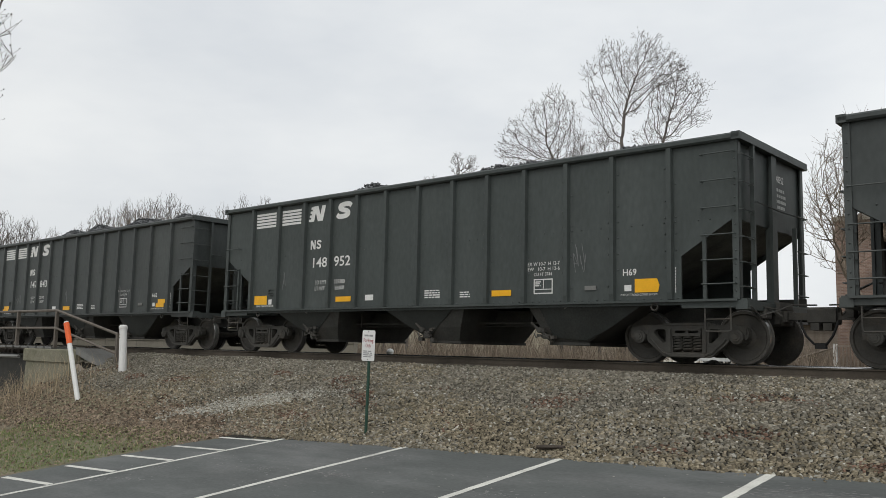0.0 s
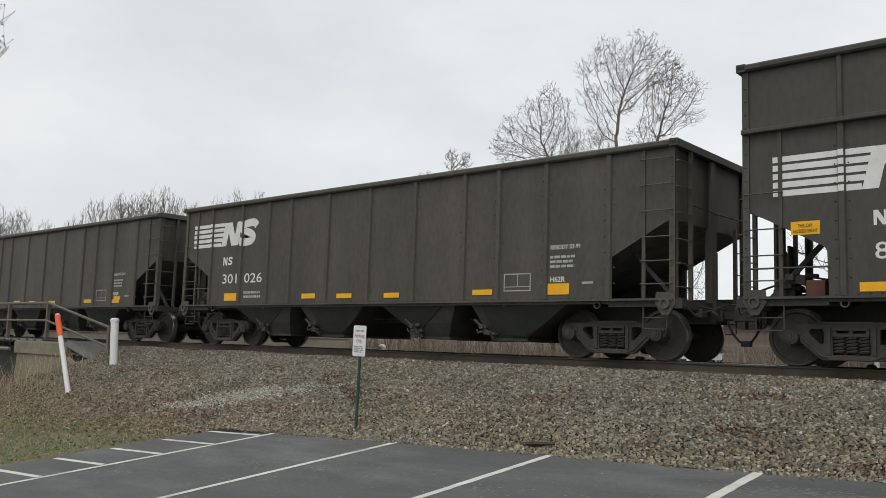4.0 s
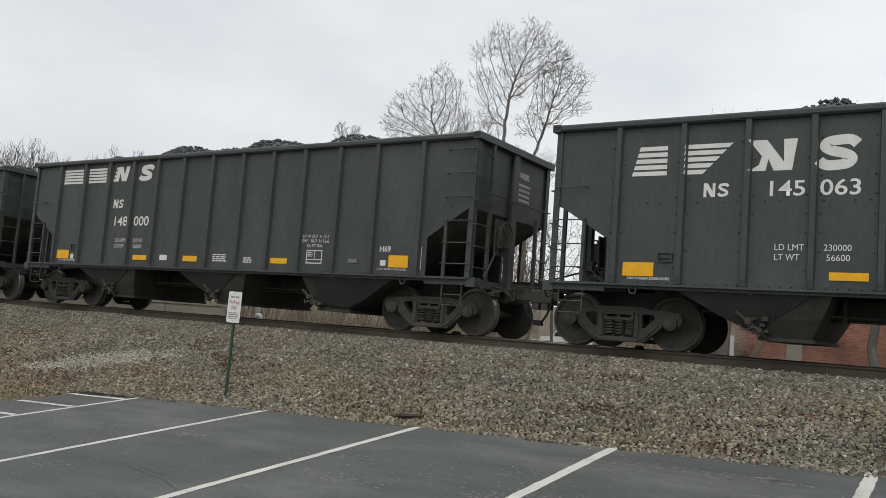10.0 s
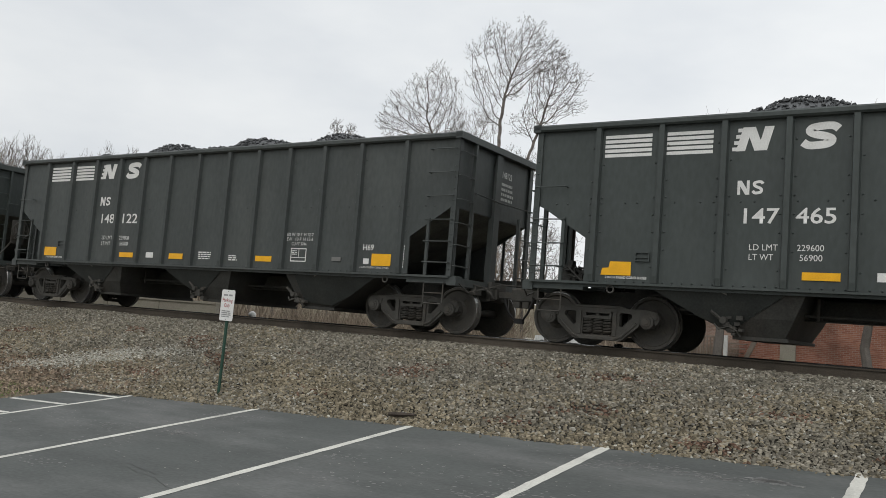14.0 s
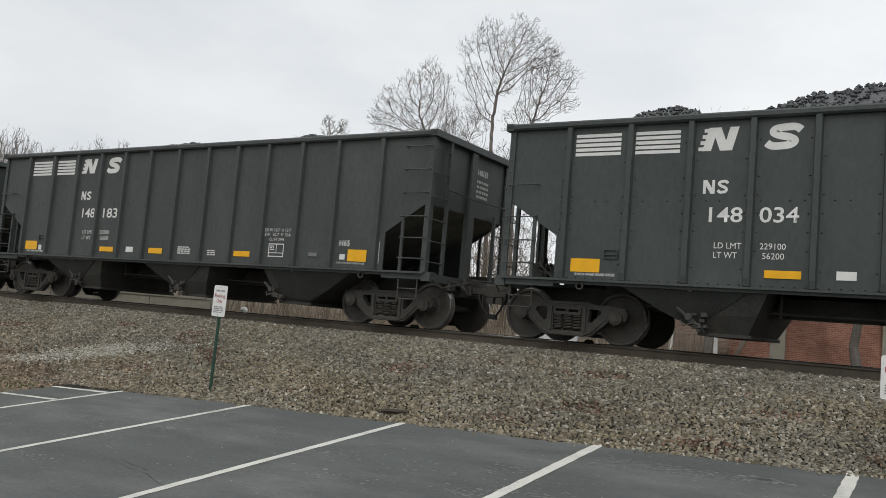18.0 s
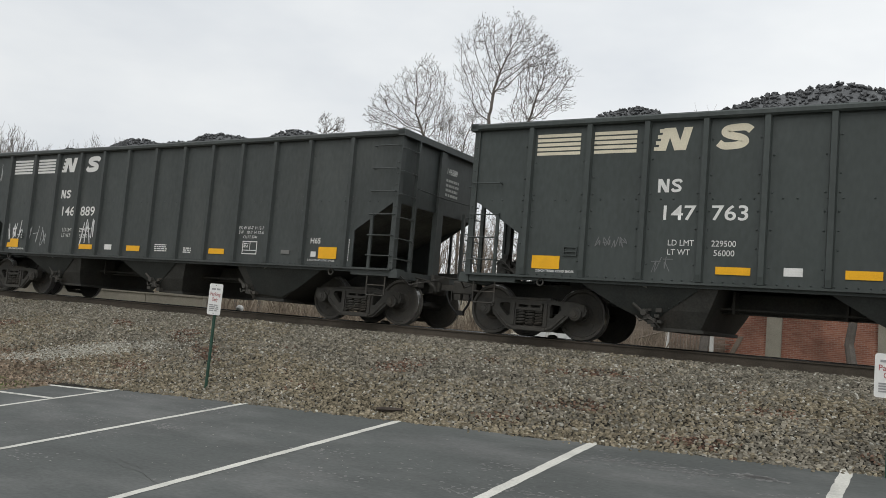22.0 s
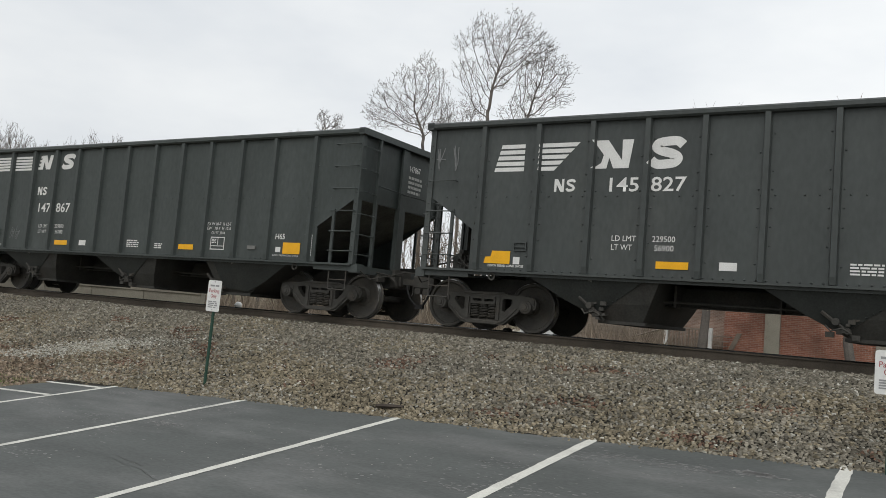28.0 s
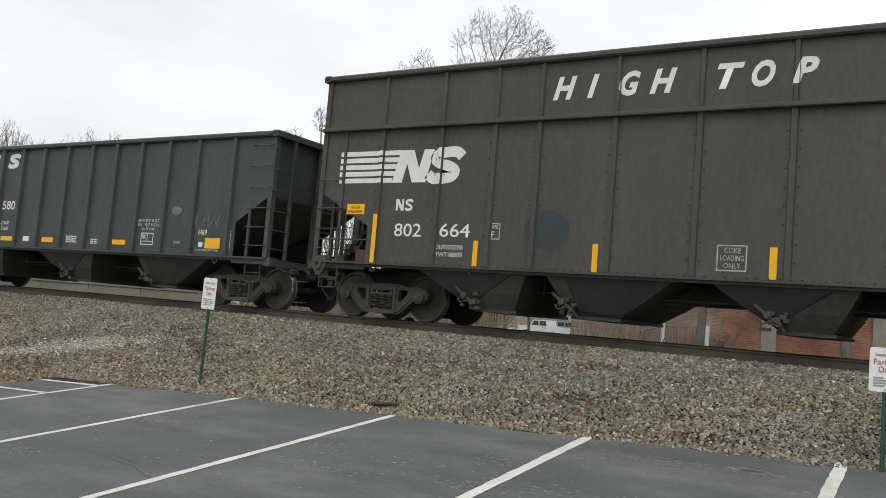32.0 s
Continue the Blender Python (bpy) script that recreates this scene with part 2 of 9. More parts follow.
TWIG = material("twigs_and_buds", (0.150, 0.132, 0.118), rough=0.95, vary=0.25, scale=3, fine=25, bump=0.0, island=0.25)
DRY_GRASS = material("dry_straw_grass", (0.36, 0.29, 0.195), rough=0.95, vary=0.2, scale=5, fine=30, bump=0.0, island=0.4)
GREEN_GRASS = material("short_green_grass", (0.135, 0.195, 0.055), rough=0.95, vary=0.2, scale=5, fine=30, bump=0.0, island=0.4)
LEAF_LITTER = material("brown_leaf_litter", (0.205, 0.160, 0.118), rough=0.95, vary=0.3, scale=2, fine=30, bump=0.0, island=0.65)
REED = material("dull_dead_reeds", (0.215, 0.175, 0.128), rough=0.95, vary=0.3, scale=2, fine=12, bump=0.0, island=0.45)
BRUSH = material("bare_brush", (0.185, 0.150, 0.115), rough=0.95, vary=0.3, scale=2, fine=12, bump=0.0, island=0.35)
ROOFING = material("dark_roof_felt", (0.07, 0.07, 0.07), rough=0.9, vary=0.2, scale=2, fine=30, bump=0.2)
CAR_WHITE = material("white_car_enamel", (0.45, 0.46, 0.46), rough=0.25, spec=0.5, vary=0.05, bump=0.0)
CAR_SILVER = material("silver_car_enamel", (0.30, 0.33, 0.38), rough=0.3, metal=0.4, vary=0.05, bump=0.0)
GLASS_DARK = material("tinted_window_glass", (0.02, 0.022, 0.025), rough=0.08, spec=0.6, vary=0.05, bump=0.0)
RUBBER = material("tyre_rubber", (0.02, 0.02, 0.02), rough=0.85, vary=0.2, bump=0.1)
TIMBER = material("weathered_fence_timber", (0.20, 0.17, 0.14), rough=0.9, vary=0.3, scale=4, fine=40, bump=0.2, per_object=0.2)
PAINT_WOOD = material("white_painted_timber", (0.62, 0.62, 0.60), rough=0.7, vary=0.12, scale=4, fine=40, bump=0.1)


# ------------------------------------------------------------------ mesh helpers
class Build:
    """Collects vertices and faces for one mesh."""

    def __init__(self):
        self.v, self.f = [], []

    def add(self, verts, faces):
        k = len(self.v)
        self.v.extend(tuple(p) for p in verts)
        self.f.extend(tuple(i + k for i in f) for f in faces)
        return self

    def box(self, x0, x1, y0, y1, z0, z1):
        v = [(x0, y0, z0), (x1, y0, z0), (x1, y1, z0), (x0, y1, z0), (x0, y0, z1), (x1, y0, z1), (x1, y1, z1), (x0, y1, z1)]
        return self.add(v, [(0, 3, 2, 1), (4, 5, 6, 7), (0, 1, 5, 4), (1, 2, 6, 5), (2, 3, 7, 6), (3, 0, 4, 7)])

    def bbox(self, x0, x1, y0, y1, z0, z1, b=0.01):
        """A box with chamfered edges along its length in x."""
        prof = [(y0 + b, z0), (y1 - b, z0), (y1, z0 + b), (y1, z1 - b), (y1 - b, z1), (y0 + b, z1), (y0, z1 - b), (y0, z0 + b)]
        return self.prism([(p[0], p[1]) for p in prof], "x", x0, x1)

    def prism(self, poly, axis, a, b):
        """Extrudes a polygon. Axis x: the polygon is (y, z); y: (x, z); z: (x, y)."""
        n = len(poly)

        def at(p, q):
            return {"x": (q, p[0], p[1]), "y": (p[0], q, p[1]), "z": (p[0], p[1], q)}[axis]
        v = [at(p, a) for p in poly] + [at(p, b) for p in poly]
        f = [tuple(range(n))[::-1], tuple(range(n, 2 * n))] + [(i, (i + 1) % n, n + (i + 1) % n, n + i) for i in range(n)]
        return self.add(v, f)

    def loft(self, rings, cap=True):
        n = len(rings[0])
        v = [p for r in rings for p in r]
        f = []
        for k in range(len(rings) - 1):
            for i in range(n):
                j = (i + 1) % n
                f.append((k * n + i, k * n + j, (k + 1) * n + j, (k + 1) * n + i))
        if cap:
            f += [tuple(range(n))[::-1], tuple(range((len(rings) - 1) * n, len(rings) * n))]
        return self.add(v, f)

    def tube(self, pts, r, n=6, r2=None):
        pts = [Vector(p) for p in pts]
        rings = []
        for i, p in enumerate(pts):
            d = (pts[min(i + 1, len(pts) - 1)] - pts[max(i - 1, 0)]).normalized()
            a = d.orthogonal().normalized()
            b = d.cross(a)
            if rings:
                a0 = prev - d * prev.dot(d)
                if a0.length > 1e-4:
                    a = a0.normalized()
                    b = d.cross(a)
            prev = a
            rr = r if r2 is None else r + (r2 - r) * i / (len(pts) - 1)
            rings.append([p + (a * math.cos(2 * math.pi * k / n) + b * math.sin(2 * math.pi * k / n)) * rr for k in range(n)])
        return self.loft(rings)

    def disc(self, profile, axis_y0=0.0, n=28, centre=(0, 0)):
        """A solid of revolution about the y axis. Profile: (y, radius)."""
        rings = [[(centre[0] + r * math.cos(2 * math.pi * k / n), axis_y0 + y, centre[1] + r * math.sin(2 * math.pi * k / n)) for k in range(n)]
                 for y, r in profile]
        return self.loft(rings)

    def mesh(self, name, *mats, smooth=False):
        me = bpy.data.meshes.new(name)
        me.from_pydata(self.v, [], self.f)
        for m in mats:
            me.materials.append(m)
        if smooth:
            me.shade_smooth()
        bm = bmesh.new()
        bm.from_mesh(me)
        bmesh.ops.recalc_face_normals(bm, faces=bm.faces)
        bm.to_mesh(me)
        bm.free()
        return me


def quick(name, v, f, *mats):
    me = bpy.data.meshes.new(name)
    me.from_pydata(v, [], f)
    for m in mats:
        me.materials.append(m)
    return me


def part(name, data, parent, at=None, label=""):
    ob = new(name, data)
    ob.parent = parent
    if at is not None:
        ob.matrix_basis = at if isinstance(at, Matrix) else Matrix.Translation(at)
    if label:
        ob["label"] = label
    return ob


def thing(name, label, category, data=None, at=None, group="", kind=""):
    ob = new(name, data)
    if at is not None:
        ob.matrix_basis = at if isinstance(at, Matrix) else Matrix.Translation(at)
    return tagged(ob, label, category, group, kind)


TEXTS = {}


def lettering(text, height, mat, squeeze=1.0, shear=0.0, heavy=0.0):
    """A flat mesh of the words, upright in x and z, facing -y, its lower left at the origin."""
    key = (text, height, mat.name, squeeze, shear, heavy)
    if key not in TEXTS:
        cu = bpy.data.curves.new("words", "FONT")
        cu.body = text
        cu.size = height / 0.70
        cu.shear = shear
        cu.offset = heavy
        cu.resolution_u = 3
        ob = bpy.data.objects.new("words", cu)
        me = bpy.data.meshes.new_from_object(ob)
        bpy.data.objects.remove(ob)
        for v in me.vertices:
            x, y, z = v.co
            v.co = (x * squeeze, -0.002, y)
        me.materials.clear()
        me.materials.append(mat)
        TEXTS[key] = me
    return TEXTS[key]


def plates(shapes, mat, y=-0.002):
    """A flat mesh of polygons, each a list of (x, z), facing -y."""
    v, f = [], []
    for s in shapes:
        k = len(v)
        step = 0.0005 * (len(f) % 9)
        v += [(p[0], y - step, p[1]) for p in s]
        f.append(tuple(range(k, k + len(s))))
    return quick("paint", v, f, mat)


def rect(x0, x1, z0, z1):
    return [(x0, z0), (x1, z0), (x1, z1), (x0, z1)]


# ------------------------------------------------------------------ the lie of the land
TRACK_Y, RAIL_Z = 15.116, -0.102


def smooth(a, b, x):
    t = min(1.0, max(0.0, (x - a) / (b - a)))
    return t * t * (3 - 2 * t)


def lot_z(x, y):
    return -2.14 + 0.025 * min(30, max(-34, x)) + 0.095 * min(10.6, max(-14, y))


def toe_y(x):
    return 10.22 + 0.055 * min(4, max(-16, x))


def height(x, y):
    """Ground level: car park plane, ballast bank, track bed, flat land beyond, a creek under the bridge."""
    e = toe_y(x)
    if y <= e:
        z = lot_z(x, y)
    elif y < 13.7:
        t = (y - e) / (13.7 - e)
        z = lot_z(x, e) + (-0.30 - lot_z(x, e)) * (t + 0.10 * math.sin(math.pi * t))
    elif y < 17.4:
        z = -0.30 - 0.045 * smooth(13.75, 14.05, y) * smooth(17.4, 16.7, y)
    else:
        z = -0.30 - 1.15 * smooth(17.4, 20.5, y)
        z += 5.5 * smooth(75, 160, y) * (0.45 + 0.55 * smooth(0, -60, x)) + 30 * smooth(200, 900, y)
    if x < -27:
        z -= 2.6 * smooth(-28.5, -31.5, x) * smooth(-46, -42, x) * smooth(6.0, 10.5, y) * smooth(40, 24, y)
    if x < -24 and y < 12.58:
        # the bank falls away in front of the bridge abutment
        k = smooth(-24.2, -27.2, x)
        z += (min(z, -1.62 + 0.05 * (x + 24)) - z) * k
    if e < y < 13.6 and -26 < x < 8:
        # the bank is dumped stone, with slight hollows and heaps
        k = min(1.0, (y - e) / 0.5, (13.6 - y) / 0.4)
        z += k * (0.045 * noise.noise((x * 1.1, y * 1.6, 3.0)) + 0.03 * noise.noise((x * 3.1, y * 3.6, 9.0)))
    if x < -14 and y < 14:
        z += 0.05 * noise.noise((x * 0.6, y * 0.6, 0))
    return z


def build_ground():
    def steps(edges):
        out = []
        for a, b, n in edges:
            out += [a + (b - a) * i / n for i in range(n)]
        return out + [edges[-1][1]]
    xs = steps([(-3000, -600, 6), (-600, -120, 10), (-120, -48, 12), (-48, -26, 36), (-26, 8, 110), (8, 60, 12), (60, 600, 12), (600, 3000, 6)])
    ys = steps([(-1500, -200, 5), (-200, -20, 8), (-20, 4, 10), (4, 9, 8), (9, 14, 34), (14, 21, 14), (21, 60, 14), (60, 200, 14), (200, 3000, 12)])
    v, f = [], []
    for y in ys:
        for x in xs:
            on_lot = -13.3 < x < 30 and -14 < y < toe_y(x) - 0.35
            v.append((x, y, height(x, y) - (0.05 if on_lot else 0)))
    n = len(xs)
    for j in range(len(ys) - 1):
        for i in range(n - 1):
            a = j * n + i
            f.append((a, a + 1, a + n + 1, a + n))
    me = quick("ground", v, f, SOIL, BED_GAP_SHADE)
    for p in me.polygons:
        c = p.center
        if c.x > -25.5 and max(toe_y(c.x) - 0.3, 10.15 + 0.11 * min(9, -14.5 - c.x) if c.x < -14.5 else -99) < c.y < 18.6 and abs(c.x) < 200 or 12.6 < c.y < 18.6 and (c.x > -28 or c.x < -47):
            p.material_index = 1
    me.shade_smooth()
    thing("ground", "winter soil, dead grass and a ballast bank darkened for shade between stones", "ground", me, kind="structure")


def build_lot():
    """The asphalt as a slab with a ragged edge at the ballast toe."""
    random.seed(5)
    edge = [(-13.55, -14.0)]
    for i in range(40):
        y = -14 + i * 0.58
        if y < 8.6:
            edge.append((-13.5 + random.uniform(-0.07, 0.07), y))
    edge.append((-13.3, 8.95))
    x = -13.0
    while x < 30:
        edge.append((x, toe_y(x) - 0.08 + random.uniform(-0.08, 0.08) - 0.35 * smooth(-11.5, -13.3, x)))
        x += 0.3
    edge += [(30, -14.0)]
    b = Build()
    n = len(edge)
    top = [(x, y, lot_z(x, y) + 0.004) for x, y in edge]
    bot = [(x, y, lot_z(x, y) - 0.08) for x, y in edge]
    b.add(top + bot, [tuple(range(n))[::-1]] + [(i, (i + 1) % n, n + (i + 1) % n, n + i) for i in range(n)])
    me = b.mesh("car_park", ASPHALT)
    bm = bmesh.new()
    bm.from_mesh(me)
    bmesh.ops.triangulate(bm, faces=[f for f in bm.faces if len(f.verts) > 4])
    bm.to_mesh(me)
    bm.free()
    lot = thing("pavement", "dark grey sealed asphalt car park with worn white bay lines", "pavement", me, kind="structure")

    def stripe(name, x0, y0, x1, y1, w=0.1):
        d = Vector((x1 - x0, y1 - y0))
        L = d.length
        d.normalize()
        nn = Vector((-d.y, d.x)) * w / 2
        k = max(4, int(L / 0.12))
        bb = Build()
        rows = []
        for i in range(k + 1):
            p = Vector((x0, y0)) + d * L * i / k
            j1, j2 = (random.uniform(0.86, 1.06) for _ in range(2))
            a, c = p + nn * j1, p - nn * j2
            rows.append([(a.x, a.y, lot_z(a.x, a.y) + 0.009), (c.x, c.y, lot_z(c.x, c.y) + 0.009)])
        v = [q for r in rows for q in r]
        f = [(2 * i, 2 * i + 2, 2 * i + 3, 2 * i + 1) for i in range(k)]
        bb.add(v, f)
        part(name, bb.mesh(name, LINE_WHITE), lot, label="worn white painted line")
    for i in range(8):
        x = -11.98 + 2.727 * i
        stripe("bay_line", x - (0, 0.05, 0.05, 0.04, 0.0, 0, 0, 0)[i], (9.42, 9.76, 9.90, 10.04, 10.14, 10.2, 10.25, 10.3)[i], x + (0.05, 0.20, 0.24, 0.32, 0.35, 0.35, 0.35, 0.35)[i], -2.5, (0.105, 0.11, 0.115, 0.135, 0.14, 0.14, 0.14, 0.14)[i])
    for i in range(9):
        y = 9.17 - 0.92 * i
        stripe("hatch_line", -12.05, y, -13.35, y - 0.09, 0.10)
    # thin cracks in the sealer
    for k in range(2):
        bb = Build()
        x, y = random.uniform(-10.5, -8), random.uniform(5.6, 6.8)
        a = random.uniform(-0.4, 0.4)
        pts = []
        for i in range(26):
            pts.append((x, y))
            a += random.uniform(-0.4, 0.4) - 0.5 * a
            x += 0.09 * math.cos(a)
            y += 0.09 * math.sin(a)
        v, f = [], []
        for i, (px, py) in enumerate(pts):
            w = 0.0016 * math.sin(math.pi * (i + 0.5) / 26) + 0.0006
            v += [(px - w, py - w, lot_z(px, py) + 0.0065), (px + w, py + w, lot_z(px, py) + 0.0065)]
            if i:
                f.append((2 * i - 2, 2 * i - 1, 2 * i + 1, 2 * i))
        part("crack", quick("crack", v, f, BLACK_INK), lot, label="dark hairline crack")
    # worn pale scuffs where the sealer has rubbed off, and specks of grit
    def scuff(cx, cy, n, spread, size, seed, name, label, mat, flat=2.2):
        rnd = random.Random(seed)
        v, f = [], []
        for _ in range(n):
            x, y = rnd.gauss(cx, spread * flat), rnd.gauss(cy, spread)
            r = size * rnd.uniform(0.3, 1.0)
            k = len(v)
            m = 7
            for j in range(m):
                a = 2 * math.pi * j / m
                q = r * rnd.uniform(0.5, 1.1)
                px, py = x + q * flat * math.cos(a), y + q * math.sin(a)
                v.append((px, py, lot_z(px, py) + 0.0065))
            f.append(tuple(range(k, k + m)))
        ob = part(name, quick(name, v, f, mat), lot, label=label)
        tagged(ob, kind="stuff")
    rnd = random.Random(31)
    for k in range(34):
        scuff(rnd.uniform(-12, 3), rnd.uniform(5.6, 9.2), rnd.randint(20, 60), rnd.uniform(0.06, 0.22), 0.017, 60 + k, "scuff", "pale worn scuffs in the sealer", SCUFF)
    scuff(-1.84, 9.32, 130, 0.05, 0.028, 90, "scuff", "pale worn patch in the sealer", SCUFF)
    scuff(-3.0, 9.25, 150, 0.12, 0.013, 91, "scuff", "pale worn scuffs in the sealer", SCUFF, 4.0)
    scuff(-5, 7.8, 260, 1.2, 0.007, 92, "grit", "small white specks of grit", STONE_W, 3.0)
    return lot


def build_track():
    b = Build()
    prof = [(-0.075, -0.185), (0.075, -0.185), (0.075, -0.172), (0.012, -0.150), (0.010, -0.045), (0.036, -0.040), (0.037, -0.016),
            (0.024, 0.0), (-0.024, 0.0), (-0.037, -0.016), (-0.036, -0.040), (-0.010, -0.045), (-0.012, -0.150), (-0.075, -0.172)]
    for name, y in (("near", -0.753), ("far", 0.753)):
        b = Build().prism(prof, "x", -900, 900)
        me = b.mesh("rail", RAIL_SIDE, RAIL_TOP)
        for p in me.polygons:
            if p.normal.z > 0.3 and p.center.z > -0.01:
                p.material_index = 1
        thing("rail", "long steel rail with polished head and rusty web", "rail", me, at=(0, TRACK_Y + y, RAIL_Z), group="running rails", kind="structure")
    # timber ties, one by one where the camera is near
    tie = Build().bbox(-0.115, 0.115, -1.3, 1.3, -0.37, -0.19, 0.012).mesh("tie", TIE_WOOD)
    bed = thing("track_bed", "row of dark creosoted timber ties bedded in ballast", "railway track", None, at=(0, TRACK_Y, RAIL_Z), kind="structure")
    random.seed(7)
    for i in range(110):
        x = -44 + 0.50 * i
        part("tie", tie, bed, pose(x + random.uniform(-0.03, 0.03), random.uniform(-0.05, 0.05), random.uniform(-0.01, 0.004), 0, 0, random.uniform(-1, 1)))
    far = Build()
    for i in range(260):
        for x in (-44.5 - 0.5 * i, 11.5 + 0.5 * i):
            far.box(x - 0.115, x + 0.115, -1.3, 1.3, -0.37, -0.19)
    tagged(part("distant_ties", far.mesh("distant_ties", TIE_WOOD), bed), kind="stuff")


build_ground()
build_lot()
build_track()


# ------------------------------------------------------------------ the coal train
HALF = {"A": 7.21, "B": 7.56, "C": 7.78}
PITCH = {"A": 16.02, "B": 16.48, "C": 16.48}
SIDE = 1.50
RIB_DEPTH = {"A": 0.080, "B": 0.050, "C": 0.050}
RIBS_BC = (1.32, 2.69, 3.84, 4.73, 6.14, 7.56, 8.98, 10.39, 11.28, 12.43, 13.80)
STAKES = (1.20, 2.31, 3.33, 4.30, 5.24, 6.19, 7.20, 8.20, 9.14, 10.08, 11.06, 12.05, 13.18)


def side_poly(h, kind):
    """Outline of a side sheet: its lower corners are cut away over the trucks."""
    top = 3.76 if kind != "C" else 4.83
    if kind == "A":
        a, s0, s1 = 1.05, 1.82, 2.42
    else:
        a, s0, s1 = 1.32, 1.80, 2.46
    e = h - 0.10
    return [(-h + a, 1.06), (h - a, 1.06), (h - a, s0), (e, s1), (e, top), (-e, top), (-e, s1), (-h + a, s0)]


def wheelset_mesh():
    b = Build()
    n = 30
    b.disc([(-1.02, 0.02), (-1.02, 0.075), (1.02, 0.075), (1.02, 0.02)], n=10)
    rims = []
    for s in (-1, 1):
        start = len(b.f)
        b.disc([(s * 0.69, 0.09), (s * 0.69, 0.40), (s * 0.685, 0.41), (s * 0.685, 0.482), (s * 0.705, 0.485), (s * 0.722, 0.462),
                (s * 0.815, 0.455), (s * 0.822, 0.450), (s * 0.822, 0.405), (s * 0.790, 0.385), (s * 0.770, 0.20), (s * 0.80, 0.14), (s * 0.86, 0.13), (s * 0.86, 0.02)], n=n)
        rims.append((start, n))
    # lifting holes and hub marks that show the turning
    for s in (-1, 1):
        for q in range(2):
            a = math.pi * q
            b.box(0.27 * math.cos(a) - 0.03, 0.27 * math.cos(a) + 0.03, s * 0.778 - 0.012, s * 0.778 + 0.012, 0.27 * math.sin(a) - 0.03, 0.27 * math.sin(a) + 0.03)
    me = b.mesh("wheelset", WHEEL_STEEL, TREAD)
    for p in me.polygons:
        c = p.center
        r = math.hypot(c.x, c.z)
        if 0.71 < abs(c.y) < 0.818 and r > 0.44 and abs(p.normal.y) < 0.5:
            p.material_index = 1
        elif 0.81 < abs(c.y) and r > 0.446:
            p.material_index = 1
    return me


def side_frame_mesh():
    """Cast side frame: an arched beam with two triangular windows and a spring opening, pedestal ends over the bearings."""
    b = Build()
    outer = [(-1.10, 0.53), (-1.06, 0.62), (-0.82, 0.665), (-0.55, 0.66), (-0.40, 0.70), (0.40, 0.70), (0.55, 0.66), (0.82, 0.665), (1.06, 0.62),
             (1.10, 0.53), (1.08, 0.44), (1.03, 0.40), (1.01, 0.52), (0.78, 0.52), (0.755, 0.38), (0.70, 0.33), (0.45, 0.12), (0.36, 0.10), (-0.36, 0.10), (-0.45, 0.12), (-0.70, 0.33),
             (-0.755, 0.38), (-0.78, 0.52), (-1.01, 0.52), (-1.03, 0.40), (-1.08, 0.44)]
    holes = [[(-0.27, 0.19), (0.27, 0.19), (0.27, 0.60), (-0.27, 0.60)],
             [(0.40, 0.36), (0.46, 0.35), (0.62, 0.51), (0.62, 0.56), (0.58, 0.585), (0.43, 0.59), (0.40, 0.56)],
             [(-0.40, 0.36), (-0.40, 0.56), (-0.43, 0.59), (-0.58, 0.585), (-0.62, 0.56), (-0.62, 0.51), (-0.46, 0.35)]]
    bm = bmesh.new()

    def loop(pts):
        vs = [bm.verts.new((p[0], 0, p[1])) for p in pts]
        return [bm.edges.new((vs[i], vs[(i + 1) % len(vs)])) for i in range(len(vs))]
    edges = loop(outer)
    for hl in holes:
        edges += loop(hl)
    bmesh.ops.triangle_fill(bm, use_beauty=True, use_dissolve=False, edges=edges, normal=(0, -1, 0))
    r = bmesh.ops.extrude_face_region(bm, geom=bm.faces[:])
    for g in r["geom"]:
        if isinstance(g, bmesh.types.BMVert):
            g.co.y += 0.13
    bmesh.ops.recalc_face_normals(bm, faces=bm.faces)
    me = bpy.data.meshes.new("side_frame")
    bm.to_mesh(me)
    bm.free()
    bb = Build()
    bb.v = [tuple(v.co) for v in me.vertices]
    bb.f = [tuple(p.vertices) for p in me.polygons]
    # flanges that stand proud, bearing boxes with end caps
    bb.bbox(-0.42, 0.42, -0.014, 0.0, 0.655, 0.70, 0.006)
    bb.bbox(-0.33, 0.33, -0.03, 0.0, 0.10, 0.17, 0.012)
    for s in (-1, 1):
        bb.tube([(s * 0.33, -0.005, 0.14), (s * 0.45, -0.01, 0.18), (s * 0.70, -0.005, 0.42)], 0.022, 6)
        bb.box(s * 0.9 - 0.16, s * 0.9 + 0.16, -0.02, 0.15, 0.50, 0.60)
        bb.disc([(-0.085, 0.02), (-0.085, 0.075), (-0.07, 0.085), (-0.055, 0.12), (0.12, 0.125), (0.12, 0.02)], n=16, centre=(s * 0.9, 0.457))
        bb.disc([(-0.10, 0.005), (-0.10, 0.045), (-0.085, 0.05)], n=8, centre=(s * 0.9, 0.457))
        bb.box(s * 0.325 - 0.03, s * 0.325 + 0.03, -0.03, 0.02, 0.19, 0.60)
    # bolster end between the columns
    bb.box(-0.26, 0.26, -0.03, 0.10, 0.47, 0.52)
    bb.box(-0.26, 0.26, -0.03, 0.10, 0.565, 0.60)
    for x in (-0.24, 0.0, 0.24):
        bb.box(x - 0.025, x + 0.025, -0.02, 0.08, 0.52, 0.565)
    bpy.data.meshes.remove(me)
    return bb.mesh("side_frame", TRUCK_STEEL)


